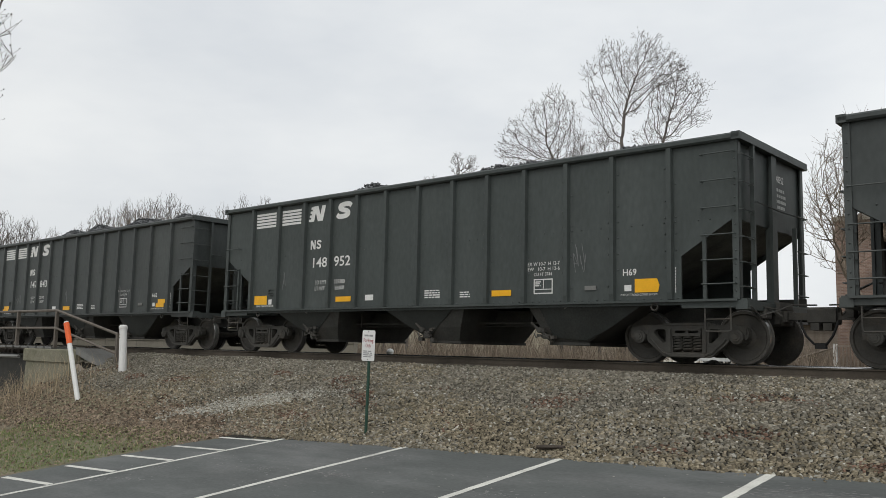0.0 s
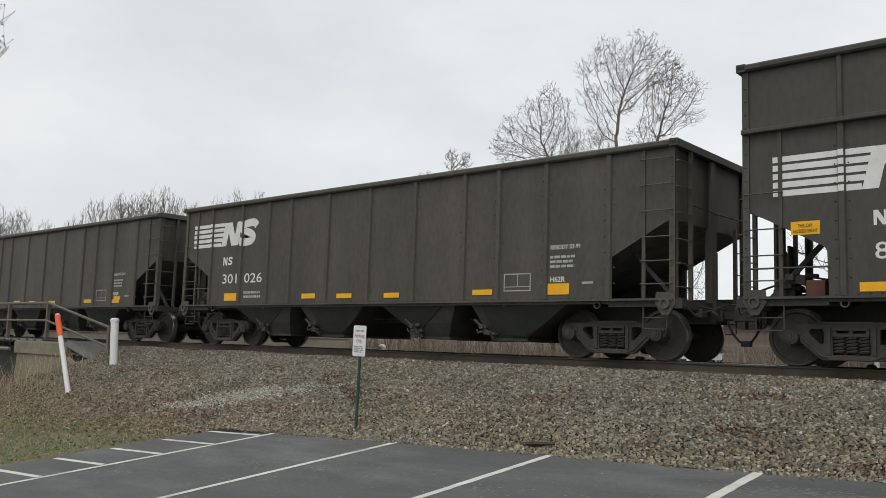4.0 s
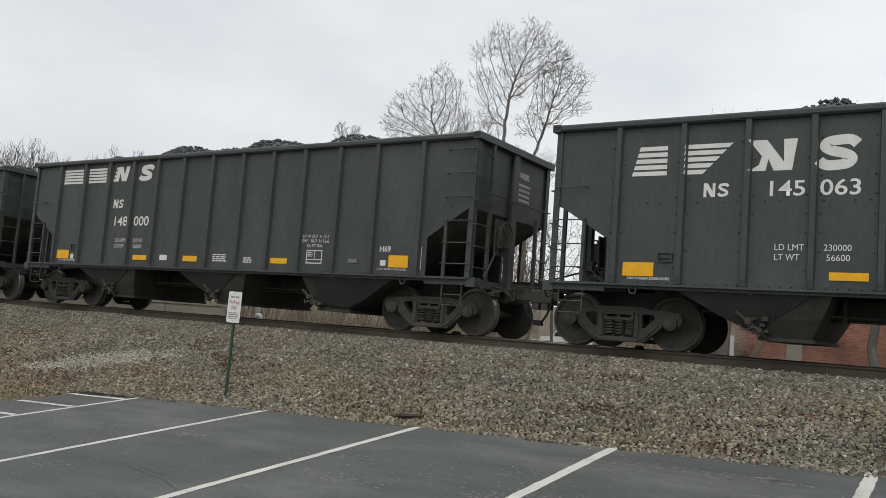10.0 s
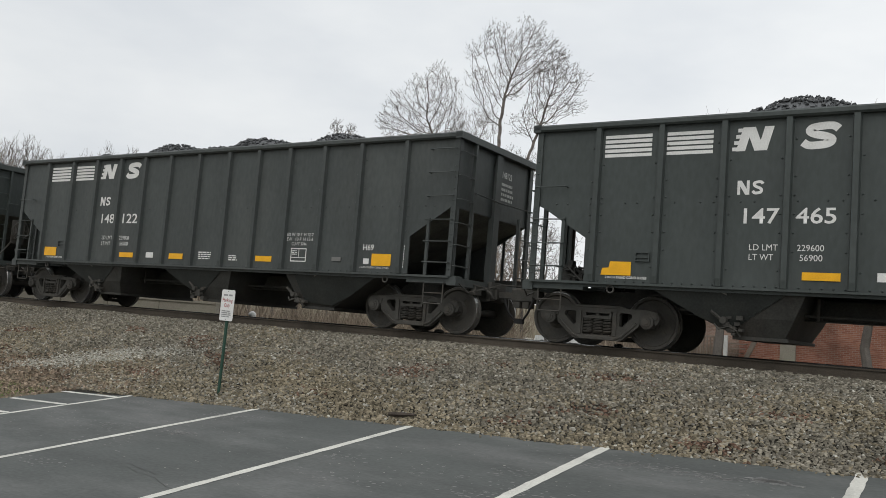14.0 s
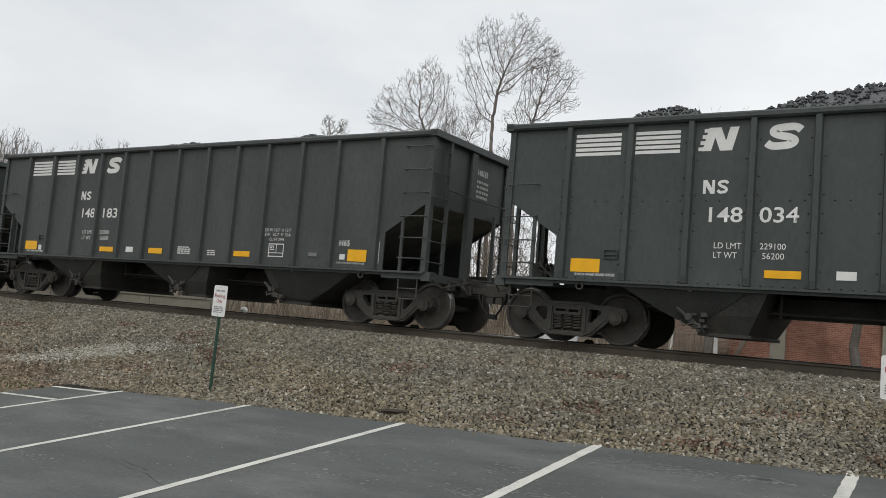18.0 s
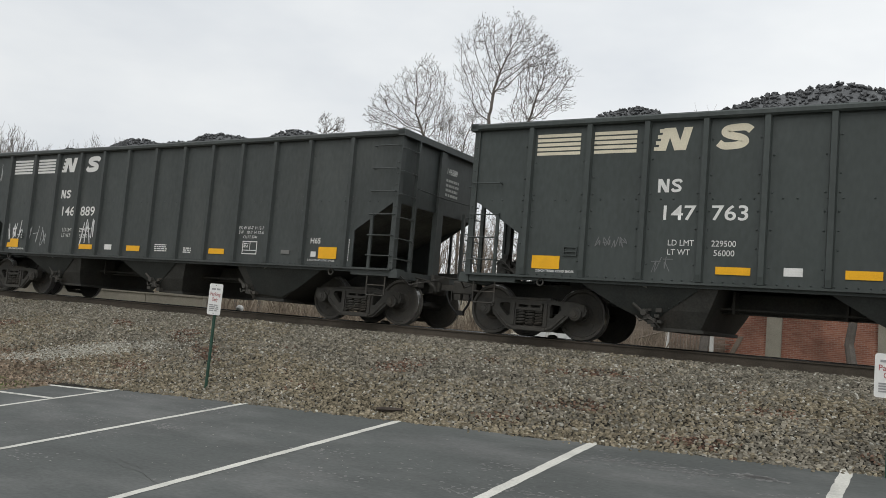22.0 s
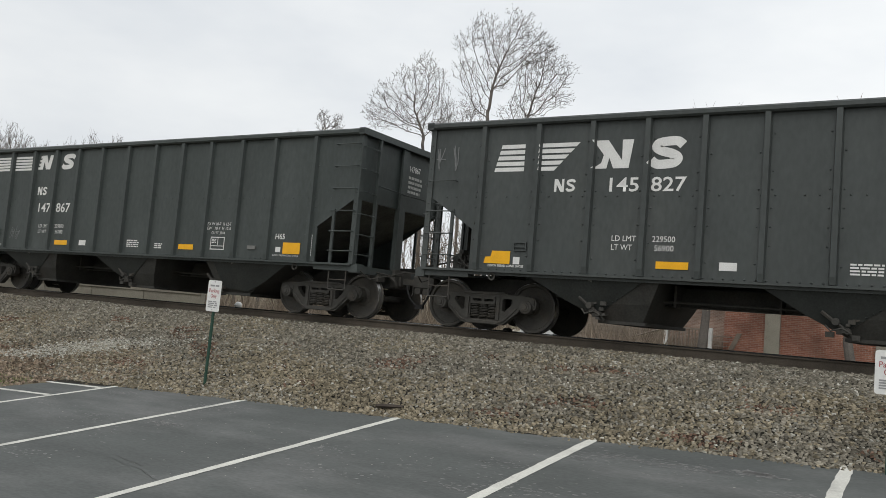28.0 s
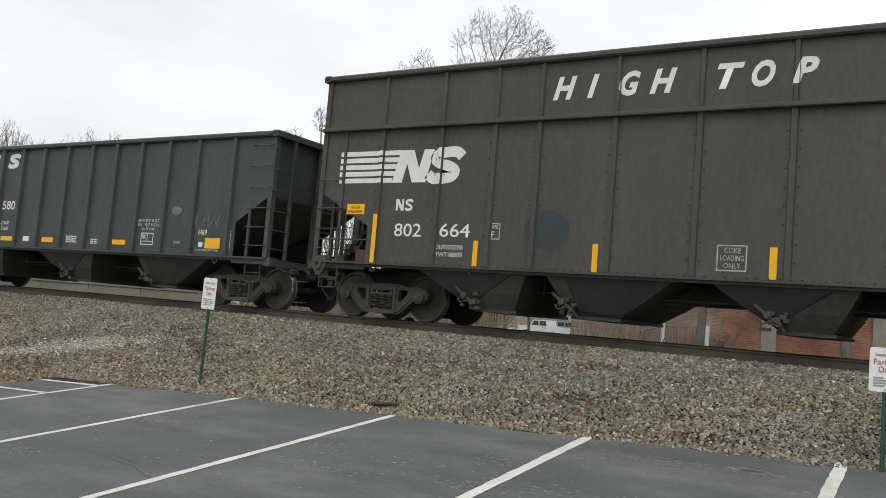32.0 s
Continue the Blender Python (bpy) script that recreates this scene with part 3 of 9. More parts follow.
def spring_mesh():
    b = Build()
    for x in (-0.185, 0.0, 0.185):
        pts = []
        for i in range(41):
            a = i / 40 * 2 * math.pi * 5
            pts.append((x + 0.080 * math.cos(a), 0.045 + 0.06 * math.sin(a), 0.205 + 0.26 * i / 40))
        b.tube(pts, 0.019, 4)
    return b.mesh("spring_nest", TRUCK_STEEL)


def bolster_mesh():
    b = Build()
    b.box(-0.20, 0.20, -0.95, 0.95, 0.44, 0.66)
    b.disc([(-0.1, 0.02), (-0.1, 0.06), (0.1, 0.06), (0.1, 0.02)], n=8)
    for s in (-1, 1):
        b.box(s * 0.42 - 0.05, s * 0.42 + 0.05, -0.80, 0.80, 0.34, 0.44)
    b.tube([(-0.75, -0.3, 0.40), (0.75, -0.3, 0.40)], 0.03, 5)
    return b.mesh("truck", UNDER)


TRUCK = {}


def truck_at(parent, x, name="truck"):
    if not TRUCK:
        TRUCK.update(w=wheelset_mesh(), f=side_frame_mesh(), s=spring_mesh(), b=bolster_mesh())
    t = part(name, TRUCK["b"], parent, (x, 0, 0), "three-piece freight truck of dusty cast steel")
    for s, rz in ((-1, 0), (1, 180)):
        part("side_frame", TRUCK["f"], t, pose(0, s * 1.075, 0, 0, 0, rz))
        part("spring_nest", TRUCK["s"], t, pose(0, s * 1.075, 0, 0, 0, rz))
    for dx in (-0.9, 0.9):
        part("wheelset", TRUCK["w"], t, (dx, 0, 0.457), "steel wheels with bright polished treads")
    return t


def rib_mesh(z0, z1, paint, w=0.095, d=0.080):
    """A tapered hat-section stake with a toe at its foot."""
    b = Build()
    prof = [(-w / 2 - 0.015, 0), (-w / 2 + 0.005, -d), (w / 2 - 0.005, -d), (w / 2 + 0.015, 0)]
    rings = []
    for z, k in ((z0, 0.75), (z0 + 0.12, 1.0), (z1, 1.0)):
        rings.append([(p[0], p[1] * k, z) for p in prof])
    b.loft(rings)
    return b.mesh("side_stake", paint)


def rivets(b, pts, y, r=0.022):
    for x, z in pts:
        b.add([(x - r, y, z), (x, y, z - r), (x + r, y, z), (x, y, z + r), (x, y - 0.018, z)], [(0, 1, 4), (1, 2, 4), (2, 3, 4), (3, 0, 4)])


def build_car(kind, paint):
    """A hopper car with all parts but its load and lettering."""
    h = HALF[kind]
    names = {"A": "weathered black three-bay coal hopper car", "B": "brown-black four-bay coal hopper car", "C": "tall brown-black hopper car with raised top"}
    car = thing("hopper_car", names[kind], "freight car", None, group="coal train")
    top = 4.83 if kind == "C" else 3.76
    low_top = 3.76
    a = 1.05 if kind == "A" else 1.32
    # sides
    ribs = {"A": [u - h for u in STAKES]}.get(kind)
    if ribs is None:
        ribs = [u - 7.56 for u in RIBS_BC]
    poly = side_poly(h, kind)
    for s in (-1, 1):
        b = Build().prism(poly, "y", s * SIDE - 0.015, s * SIDE + 0.015)
        if s < 0:
            pts = []
            for i, x in enumerate(ribs):
                for q in range(9):
                    z = 1.35 + q * 0.29
                    if z < low_top - 0.1:
                        pts += [(x - 0.10, z), (x + 0.10, z)] if q in (2, 3, 4) or kind != "A" else [(x - 0.10, z)] if (i + q) % 2 else [(x + 0.10, z)]
            for i in range(int((2 * h - 2 * a) / 0.16)):
                pts.append((-h + a + 0.1 + 0.16 * i, 1.10))
            if kind == "A":
                for i in range(int((2 * h - 0.4) / 0.21)):
                    x = -h + 0.25 + 0.21 * i
                    if i % 3:
                        pts.append((x, 2.42))
            rivets(b, pts, -SIDE - 0.015)
        if s > 0:
            for x in ribs:
                b.box(x - 0.05, x + 0.05, SIDE + 0.015, SIDE + 0.09, 1.08, low_top - 0.04)
        part("side_sheet", b.mesh("side_sheet", paint), car)
    stake = rib_mesh(1.08, low_top - 0.04, paint, 0.095, RIB_DEPTH[kind])
    for x in ribs:
        part("side_stake", stake, car, (x, -SIDE - 0.014, 0))
    if kind == "C":
        up = rib_mesh(low_top + 0.06, 4.80, paint, 0.07, RIB_DEPTH[kind])
        for x in ribs:
            part("side_stake", up, car, (x, -SIDE - 0.014, 0))
    # ends
    s1 = 2.42 if kind == "A" else 2.46
    for s in (-1, 1):
        prof = [(h - 0.115, -SIDE + 0.016)]
        for yy in (0.0,):
            prof += [(h - 0.085, yy - 0.06), (h - 0.015, yy - 0.045), (h - 0.015, yy + 0.045), (h - 0.085, yy + 0.06)]
        prof[0:1] = [(h - 0.115, -SIDE + 0.016), (h - 0.085, -SIDE + 0.016)]
        prof += [(h - 0.085, SIDE - 0.016), (h - 0.115, SIDE - 0.016)]
        b = Build().prism([(s * p, q) for p, q in prof], "z", s1 - 0.02, top)
        part("end_sheet", b.mesh("end_sheet", paint), car)
        x0, x1 = h - 0.11, h - a - 2.4
        v = [(s * x0, -1.48, s1), (s * x0, 1.48, s1), (s * x1, 1.48, 0.98), (s * x1, -1.48, 0.98)]
        v += [(q[0], q[1], q[2] - 0.03) for q in v]
        part("slope_sheet", Build().add(v, [(0, 1, 2, 3), (7, 6, 5, 4), (0, 4, 5, 1), (1, 5, 6, 2), (2, 6, 7, 3), (3, 7, 4, 0)]).mesh("slope_sheet", LIFTED_SHEET), car)
    # chords
    cz0, cz1 = (top - 0.045, top + 0.075)
    for s in (-1, 1):
        y0, y1 = sorted((s * 1.615, s * 1.44))
        part("top_chord", Build().bbox(-h - 0.03, h + 0.03, y0, y1, cz0, cz1, 0.03).mesh("top_chord", paint), car)
        x0, x1 = sorted((s * (h + 0.05), s * (h - 0.10)))
        b = Build().box(x0, x1, -1.615, 1.615, cz0 - 0.004, cz1 + 0.006)
        part("end_chord", b.mesh("end_chord", paint), car)
        if kind == "C":
            part("middle_chord", Build().bbox(-h + 0.03, h - 0.03, min(s * 1.63, s * 1.515), max(s * 1.63, s * 1.515), 3.72, 3.80, 0.015).mesh("middle_chord", paint), car)
        y0, y1 = sorted((s * 1.59, s * 1.46))
        sill = Build().box(-h + 0.05, h - 0.05, y0, y1, 1.035, 1.07)
        sill.box(-h + 0.05, h - 0.05, s * 1.50 - 0.012, s * 1.50 + 0.012, 0.985, 1.035)
        part("side_sill", sill.mesh("side_sill", paint), car)
    # end platforms and posts
    for s in (-1, 1):
        b = Build()
        x0, x1 = sorted((s * (h + 0.08), s * (h - a)))
        b.box(x0, x1, -1.52, -1.28, 0.93, 1.08)
        b.box(x0, x1, 1.28, 1.52, 0.93, 1.08)
        xa, xb = sorted((s * (h + 0.10), s * (h - 0.10)))
        b.box(xa, xb, -1.54, 1.54, 0.90, 1.05)
        b.box(x0, x1, -0.5, 0.5, 0.98, 1.03)
        part("end_platform", b.mesh("end_platform", paint if kind == "A" else UNDER), car)
        for sy in (-1, 1):
            p = Build()
            xa, xb = sorted((s * (h - 0.02), s * (h - 0.13)))
            p.box(xa, xb, min(sy * 1.55, sy * 1.516), max(sy * 1.55, sy * 1.516), 1.06, top - 0.04)
            p.box(xa if s < 0 else xb - 0.025, xa + 0.025 if s < 0 else xb, min(sy * 1.55, sy * 1.42), max(sy * 1.55, sy * 1.42), 1.06, top - 0.04)
            if sy < 0:
                rivets(p, [((xa + xb) / 2, 1.2 + 0.22 * i) for i in range(int((top - 1.3) / 0.22))], -1.55)
            part("corner_post", p.mesh("corner_post", paint), car)
            q = Build().box(s * (h - 0.62) - 0.03, s * (h - 0.62) + 0.03, sy * 1.53 - 0.02, sy * 1.53 + 0.02, 1.07, 2.18)
            part("stanchion", q.mesh("stanchion", paint), car)
        q = Build().box(s * (h - 0.08) - 0.06, s * (h - 0.08) + 0.06, -0.075, 0.075, 1.02, s1)
        q.box(s * (h - 0.02) - 0.025, s * (h - 0.02) + 0.025, -0.11, 0.11, 1.02, top - 0.06)
        part("end_post", q.mesh("end_post", paint), car)
        for yy in (-0.98, 0.98):
            q = Build().box(s * (h + 0.0) - 0.035, s * (h + 0.0) + 0.035, yy - 0.03, yy + 0.03, 1.05, top - 0.05 if yy * s < 0 else s1 + 0.1)
            part("ladder_stile", q.mesh("ladder_stile", paint), car)
        q = Build().tube([(s * (h - 0.02), -0.98, 2.74), (s * (h + 0.07), -0.98, 2.74), (s * (h + 0.07), 0.0, 2.71), (s * (h + 0.07), 1.46, 2.74), (s * (h - 0.02), 1.46, 2.74)], 0.016, 5)
        part("grab_bar", q.mesh("grab_bar", paint), car)
    # rungs: U-shaped bars on sides and ends
    side_rung = Build().tube([(-0.29, 0.02, 0), (-0.29, -0.075, 0), (0.29, -0.075, 0), (0.29, 0.02, 0)], 0.012, 5).mesh("rung", paint)
    end_rung = Build().tube([(-0.02, -0.24, 0), (0.075, -0.24, 0), (0.075, 0.24, 0), (-0.02, 0.24, 0)], 0.012, 5).mesh("rung", paint)
    full = [1.32, 1.72, 2.14, 2.60, 3.06, 3.52] + ([4.0, 4.42] if kind == "C" else [])
    for sx in (-1, 1):
        for sy in (-1, 1):
            long = sx * sy < 0
            for z in (full if long else [1.32, 1.72, 2.14, 2.72]):
                if sy > 0 and z > 2.3:
                    continue
                if sy < 0:
                    part("rung", side_rung, car, pose(sx * (h - 0.36), sy * 1.535, z))
                part("rung", end_rung, car, pose(sx * (h - 0.03), sy * 1.28, z - 0.05, 0, 0, 0 if sx > 0 else 180))
            st = Build().tube([(-0.22, 0, 0.42), (-0.22, 0, 0.02), (-0.19, 0, 0), (0.19, 0, 0), (0.22, 0, 0.02), (0.22, 0, 0.42)], 0.014, 5)
            st.tube([(-0.22, 0, 0.2), (0.22, 0, 0.2)], 0.012, 5)
            part("step", st.mesh("step", TRUCK_STEEL), car, (sx * (h - 0.42), sy * 1.50, 0.54))
        eye = Build().tube([(sx * (h - 1.55) + 0.06 * math.cos(q * 0.524), -1.53, 0.96 + 0.06 * math.sin(q * 0.524)) for q in range(13)], 0.016, 5)
        part("roping_eye", eye.mesh("roping_eye", TRUCK_STEEL), car)
    # hopper bays
    if kind == "A":
        bays = [(2.20, 3.55, 4.28, 4.62), (6.15, 7.40, 8.13, 8.50), (10.12, 10.50, 11.30, 12.65)]
    else:
        bays = [(2.45, 3.65, 4.45, 4.78), (5.12, 5.62, 6.42, 7.45), (7.95, 9.00, 9.75, 10.15), (10.55, 10.95, 11.75, 12.95)]
    shift = -h if kind != "C" else -7.7
    for lo, c0, c1, hi in bays:
        lo, c0, c1, hi = (q + shift for q in (lo, c0, c1, hi))
        c = (c0 + c1) / 2
        m0, m1 = lo + (c0 - lo) * 0.55, hi + (c1 - hi) * 0.55
        b = Build()
        b.loft([[(lo, -1.46, 1.03), (hi, -1.46, 1.03), (hi, 1.46, 1.03), (lo, 1.46, 1.03)],
                [(m0, -1.32, 0.62), (m1, -1.32, 0.62), (m1, 1.32, 0.62), (m0, 1.32, 0.62)],
                [(c0, -1.16, 0.33), (c1, -1.16, 0.33), (c1, 1.16, 0.33), (c0, 1.16, 0.33)]])
        b.box(c0 - 0.05, c1 + 0.05, -1.18, 1.18, 0.28, 0.335)
        bay = part("hopper_bay", b.mesh("hopper_bay", UNDER), car, label="sloping black outlet bay")
        # flush side plate, bolted along its sloping edge
        if c0 - lo > hi - c1:
            shape, seam = [(lo, 1.03), (c1 + 0.10, 1.03), (c0 + 0.08, 0.50), (c0 - 0.06, 0.42), (m0, 0.62)], ((c1 + 0.06, 0.99), (c0 + 0.06, 0.53))
        else:
            shape, seam = [(c0 - 0.12, 1.03), (hi, 1.03), (m1, 0.62), (c1 + 0.02, 0.37), (c0 + 0.10, 0.42)], ((c0 - 0.08, 0.99), (c0 + 0.09, 0.46))
        pl = Build().prism(shape, "y", -1.490, -1.475)
        rivets(pl, [(seam[0][0] + (seam[1][0] - seam[0][0]) * q / 8, seam[0][1] + (seam[1][1] - seam[0][1]) * q / 8) for q in range(9)], -1.49, 0.02)
        pl.v = [(px, py + 0.40 * (1.03 - pz), pz) for px, py, pz in pl.v]
        part("side_plate", pl.mesh("side_plate", BAY_STEEL), bay, label="dull bolted side plate")
        lt = Build()
        x, y = c0 - 0.02, -1.30
        g = random.Random(int(lo * 10))
        lt.tube([(x - 0.34, y - 0.06, 0.70), (x - 0.16, y - 0.05, 0.56), (x, y, 0.44), (x + 0.10, y + 0.04, 0.32)], 0.030, 6)
        lt.disc([(y - 0.10, 0.01), (y - 0.10, 0.055), (y + 0.02, 0.06)], n=10, centre=(x - 0.14, 0.56))
        lt.disc([(y - 0.08, 0.01), (y - 0.08, 0.045), (y + 0.04, 0.05)], n=10, centre=(x + 0.02, 0.43))
        for q in range(8):
            px, pz = x + g.uniform(-0.22, 0.14), g.uniform(0.33, 0.62)
            a = g.uniform(0.025, 0.06)
            lt.box(px - a, px + a, y - g.uniform(0.02, 0.09), y + 0.06, pz - a * 0.7, pz + a * 0.7)
        lt.tube([(x - 0.28, y - 0.05, 0.50), (x - 0.20, y - 0.10, 0.42), (x - 0.05, y - 0.10, 0.47), (x + 0.08, y - 0.06, 0.40)], 0.014, 5)
        tagged(part("door_latch", lt.mesh("door_latch", TRUCK_STEEL), bay, label="dusty door latch gear"), kind="stuff")
    # centre sill, brake line, couplers
    b = Build().box(-h - 0.15, h + 0.15, -0.24, 0.24, 0.68, 1.0)
    part("centre_sill", b.mesh("centre_sill", UNDER), car)
    b = Build().tube([(-h + 2.5, -0.75, 0.72), (h - 2.5, -0.75, 0.72)], 0.022, 6)
    b.tube([(-h + 2.5, -0.55, 0.66), (h - 2.5, -0.55, 0.66)], 0.016, 6)
    for i in range(6):
        x = -h + 3 + i * (2 * h - 6) / 5
        b.box(x - 0.02, x + 0.02, -0.78, -0.5, 0.64, 1.0)
    part("brake_pipe", b.mesh("brake_pipe", UNDER), car)
    g = PITCH[kind] / 2
    for s in (-1, 1):
        b = Build()
        xa, xb = sorted((s * (h + 0.1), s * (g - 0.16)))
        b.box(xa, xb, -0.075, 0.075, 0.78, 0.90)
        c0 = s * (g - 0.10)
        b.bbox(min(c0 - 0.13, c0 + 0.13), max(c0 - 0.13, c0 + 0.13), -0.17, 0.15, 0.70, 0.99, 0.04)
        b.disc([(-0.02, 0.02), (-0.02, 0.085), (0.0, 0.09), (0.0, 0.02)], n=8, centre=(c0, 0.85))
        b.tube([(s * (h + 0.05), -0.95, 0.98), (s * (h + 0.26), -0.6, 0.93), (s * (h + 0.30), -0.2, 0.95)], 0.016, 5)
        # striker, draft gear, cut lever, pin lifter and angle cock crowd the end sill
        ex = s * (h + 0.12)
        b.box(ex - 0.05, ex + 0.05, -0.30, 0.30, 0.70, 1.08)
        b.box(ex - 0.03 + s * 0.08, ex + 0.03 + s * 0.08, -0.15, 0.15, 0.74, 0.96)
        b.tube([(ex, -1.45, 0.95), (ex + s * 0.05, -1.2, 0.80), (ex + s * 0.14, -0.6, 0.92), (ex + s * 0.22, -0.2, 1.03), (c0, -0.05, 1.03)], 0.015, 5)
        b.tube([(ex, -0.40, 0.90), (ex + s * 0.10, -0.36, 0.82), (ex + s * 0.12, -0.32, 0.74)], 0.035, 6)
        b.tube([(ex, 0.5, 0.95), (ex + s * 0.2, 0.2, 0.62), (ex + s * 0.25, 0.1, 0.55)], 0.012, 5)
        b.box(ex - 0.10, ex + 0.02, -0.85, -0.62, 0.78, 0.94)
        b.box(c0 - 0.07, c0 + 0.07, -0.20, 0.05, 0.60, 0.72)
        cp = part("coupler", b.mesh("coupler", TRUCK_STEEL), car, label="rusty knuckle coupler")
        hb = Build().tube([(s * (g - 0.30), -0.28, 0.76), (s * (g - 0.28), -0.30, 0.66), (s * (g - 0.21), -0.29, 0.50), (s * (g - 0.11), -0.26, 0.38), (s * (g - 0.03), -0.22, 0.34)], 0.023, 6)
        hb.box(min(s * (g - 0.09), s * g), max(s * (g - 0.09), s * g), -0.26, -0.18, 0.29, 0.39)
        part("air_hose", hb.mesh("air_hose", RUBBER), cp, label="hanging black air hose")
    # brake gear on the left-hand platform, hand brake wheel on the end
    s = -1
    b = Build()
    b.disc([(-0.26, 0.02), (-0.26, 0.17), (0.26, 0.17), (0.26, 0.02)], n=14, centre=(s * (h - 0.95), 1.22))
    b.box(s * (h - 0.5) - 0.13, s * (h - 0.5) + 0.13, -0.95, -0.62, 1.05, 1.36)
    b.box(s * (h - 1.0) - 0.2, s * (h - 1.0) + 0.2, 0.1, 0.6, 1.04, 1.30)
    b.tube([(s * (h - 0.5), -0.62, 1.2), (s * (h - 0.95), -0.2, 1.25), (s * (h - 1.1), 0.4, 1.3)], 0.02, 5)
    b.tube([(s * (h - 0.3), -0.9, 1.3), (s * (h - 0.7), -0.4, 1.42), (s * (h - 0.9), 0.2, 1.32)], 0.016, 5)
    part("brake_cylinder", b.mesh("brake_cylinder", UNDER), car, label="grimy brake cylinder and valves")
    g = random.Random(18)
    v = Build()
    for q in range(12):
        x, y, z = -h + g.uniform(0.45, 1.0), g.uniform(-1.10, -0.55), g.uniform(1.10, 1.46)
        p, q2, r = g.uniform(0.04, 0.10), g.uniform(0.04, 0.10), g.uniform(0.03, 0.07)
        v.box(x - p, x + p, y - q2, y + q2, z - r, z + r)
    for q in range(6):
        x, y, z = -h + g.uniform(0.2, 0.7), g.uniform(-1.15, -0.5), g.uniform(1.1, 1.45)
        v.tube([(x, y, z), (x + g.uniform(0.1, 0.3), y + g.uniform(-0.1, 0.2), z + g.uniform(-0.1, 0.1)), (x + g.uniform(0.3, 0.5), y, 1.06)], 0.016, 5)
    if kind == "A":
        part("brake_valve", v.mesh("brake_valve", UNDER), car, label="cluster of grimy brake valves and pipes")
    if kind != "A":
        b = Build().disc([(-0.02, 0.055), (-0.05, 0.06), (-0.05, 0.095), (0.0, 0.10), (0.0, 0.05)], n=14)
        ear = b.mesh("bracket", paint)
        for s in (-1, 1):
            gp = Build().prism([(-0.17, 0.20), (0.17, 0.20), (0.19, 0.0), (0.06, -0.20), (-0.06, -0.20), (-0.19, 0.0)], "y", 0.0, 0.03).mesh("gusset", paint)
            part("gusset", gp, car, (s * (h - 0.20), -1.56, 0.98))
            part("lug", ear, car, (s * (h - 0.20), -1.56, 0.98), "round steel roping lug")
            q = Build().box(s * (h - 0.62) - 0.03, s * (h - 0.62) + 0.03, -1.545, -1.50, 2.1, 3.72)
            part("stanchion", q.mesh("stanchion", paint), car)
            q = Build().tube([(s * (h - 0.2), -1.0, 1.0), (s * (h - 1.1), -1.0, 1.95)], 0.05, 5)
            part("brace", q.mesh("brace", UNDER), car)
        # valves, pipes and reservoir crowd the left platform
        g = random.Random(8)
        v = Build()
        for q in range(16):
            x, y, z = -h + g.uniform(0.35, 1.25), g.uniform(-1.15, -0.3), g.uniform(1.10, 1.50)
            a, b2, c2 = g.uniform(0.04, 0.12), g.uniform(0.04, 0.12), g.uniform(0.03, 0.08)
            v.box(x - a, x + a, y - b2, y + b2, z - c2, z + c2)
        for q in range(9):
            x, y, z = -h + g.uniform(0.3, 0.8), g.uniform(-1.2, -0.4), g.uniform(1.1, 1.5)
            v.tube([(x, y, z), (x + g.uniform(0.1, 0.4), y + g.uniform(-0.1, 0.3), z + g.uniform(-0.1, 0.15)), (x + g.uniform(0.4, 0.8), y + g.uniform(-0.2, 0.4), g.uniform(1.06, 1.4))], 0.018, 5)
        part("brake_valve", v.mesh("brake_valve", TRUCK_STEEL), car, label="cluster of dusty brake valves and pipes")
        part("reservoir", Build().bbox(-h + 0.92, -h + 1.20, -1.30, -0.95, 1.06, 1.34, 0.03).mesh("reservoir", RUSTY), car, label="rusty square reservoir")
        part("tie_rod", Build().tube([(-h + 0.02, -1.53, 1.52), (-h + 1.34, -1.53, 1.52)], 0.016, 5).mesh("tie_rod", paint), car)
    # plate added on the far side to block the sky showing over the wheels
    for s in (-1, 1):
        xa, xb = sorted((s * (h + 0.04), s * (h - a - 2.5)))
        part("sill_plate", Build().box(xa, xb, 1.40, 1.43, 0.80, 1.23).mesh("sill_plate", UNDER), car)
    # small framed holder for a routing card
    if kind == "A":
        b = Build()
        for q in (1.44, 1.50, 1.58):
            b.box(-h + 1.95, -h + 2.20, -1.545, -1.515, q, q + 0.016)
        for q in (1.95, 2.184):
            b.box(-h + q, -h + q + 0.016, -1.545, -1.515, 1.456, 1.58)
        part("card_holder", b.mesh("card_holder", paint), car)
    # trucks
    tc = h - 1.17 if kind == "A" else h - 1.50
    for s in (-1, 1):
        truck_at(car, s * tc)
    return car


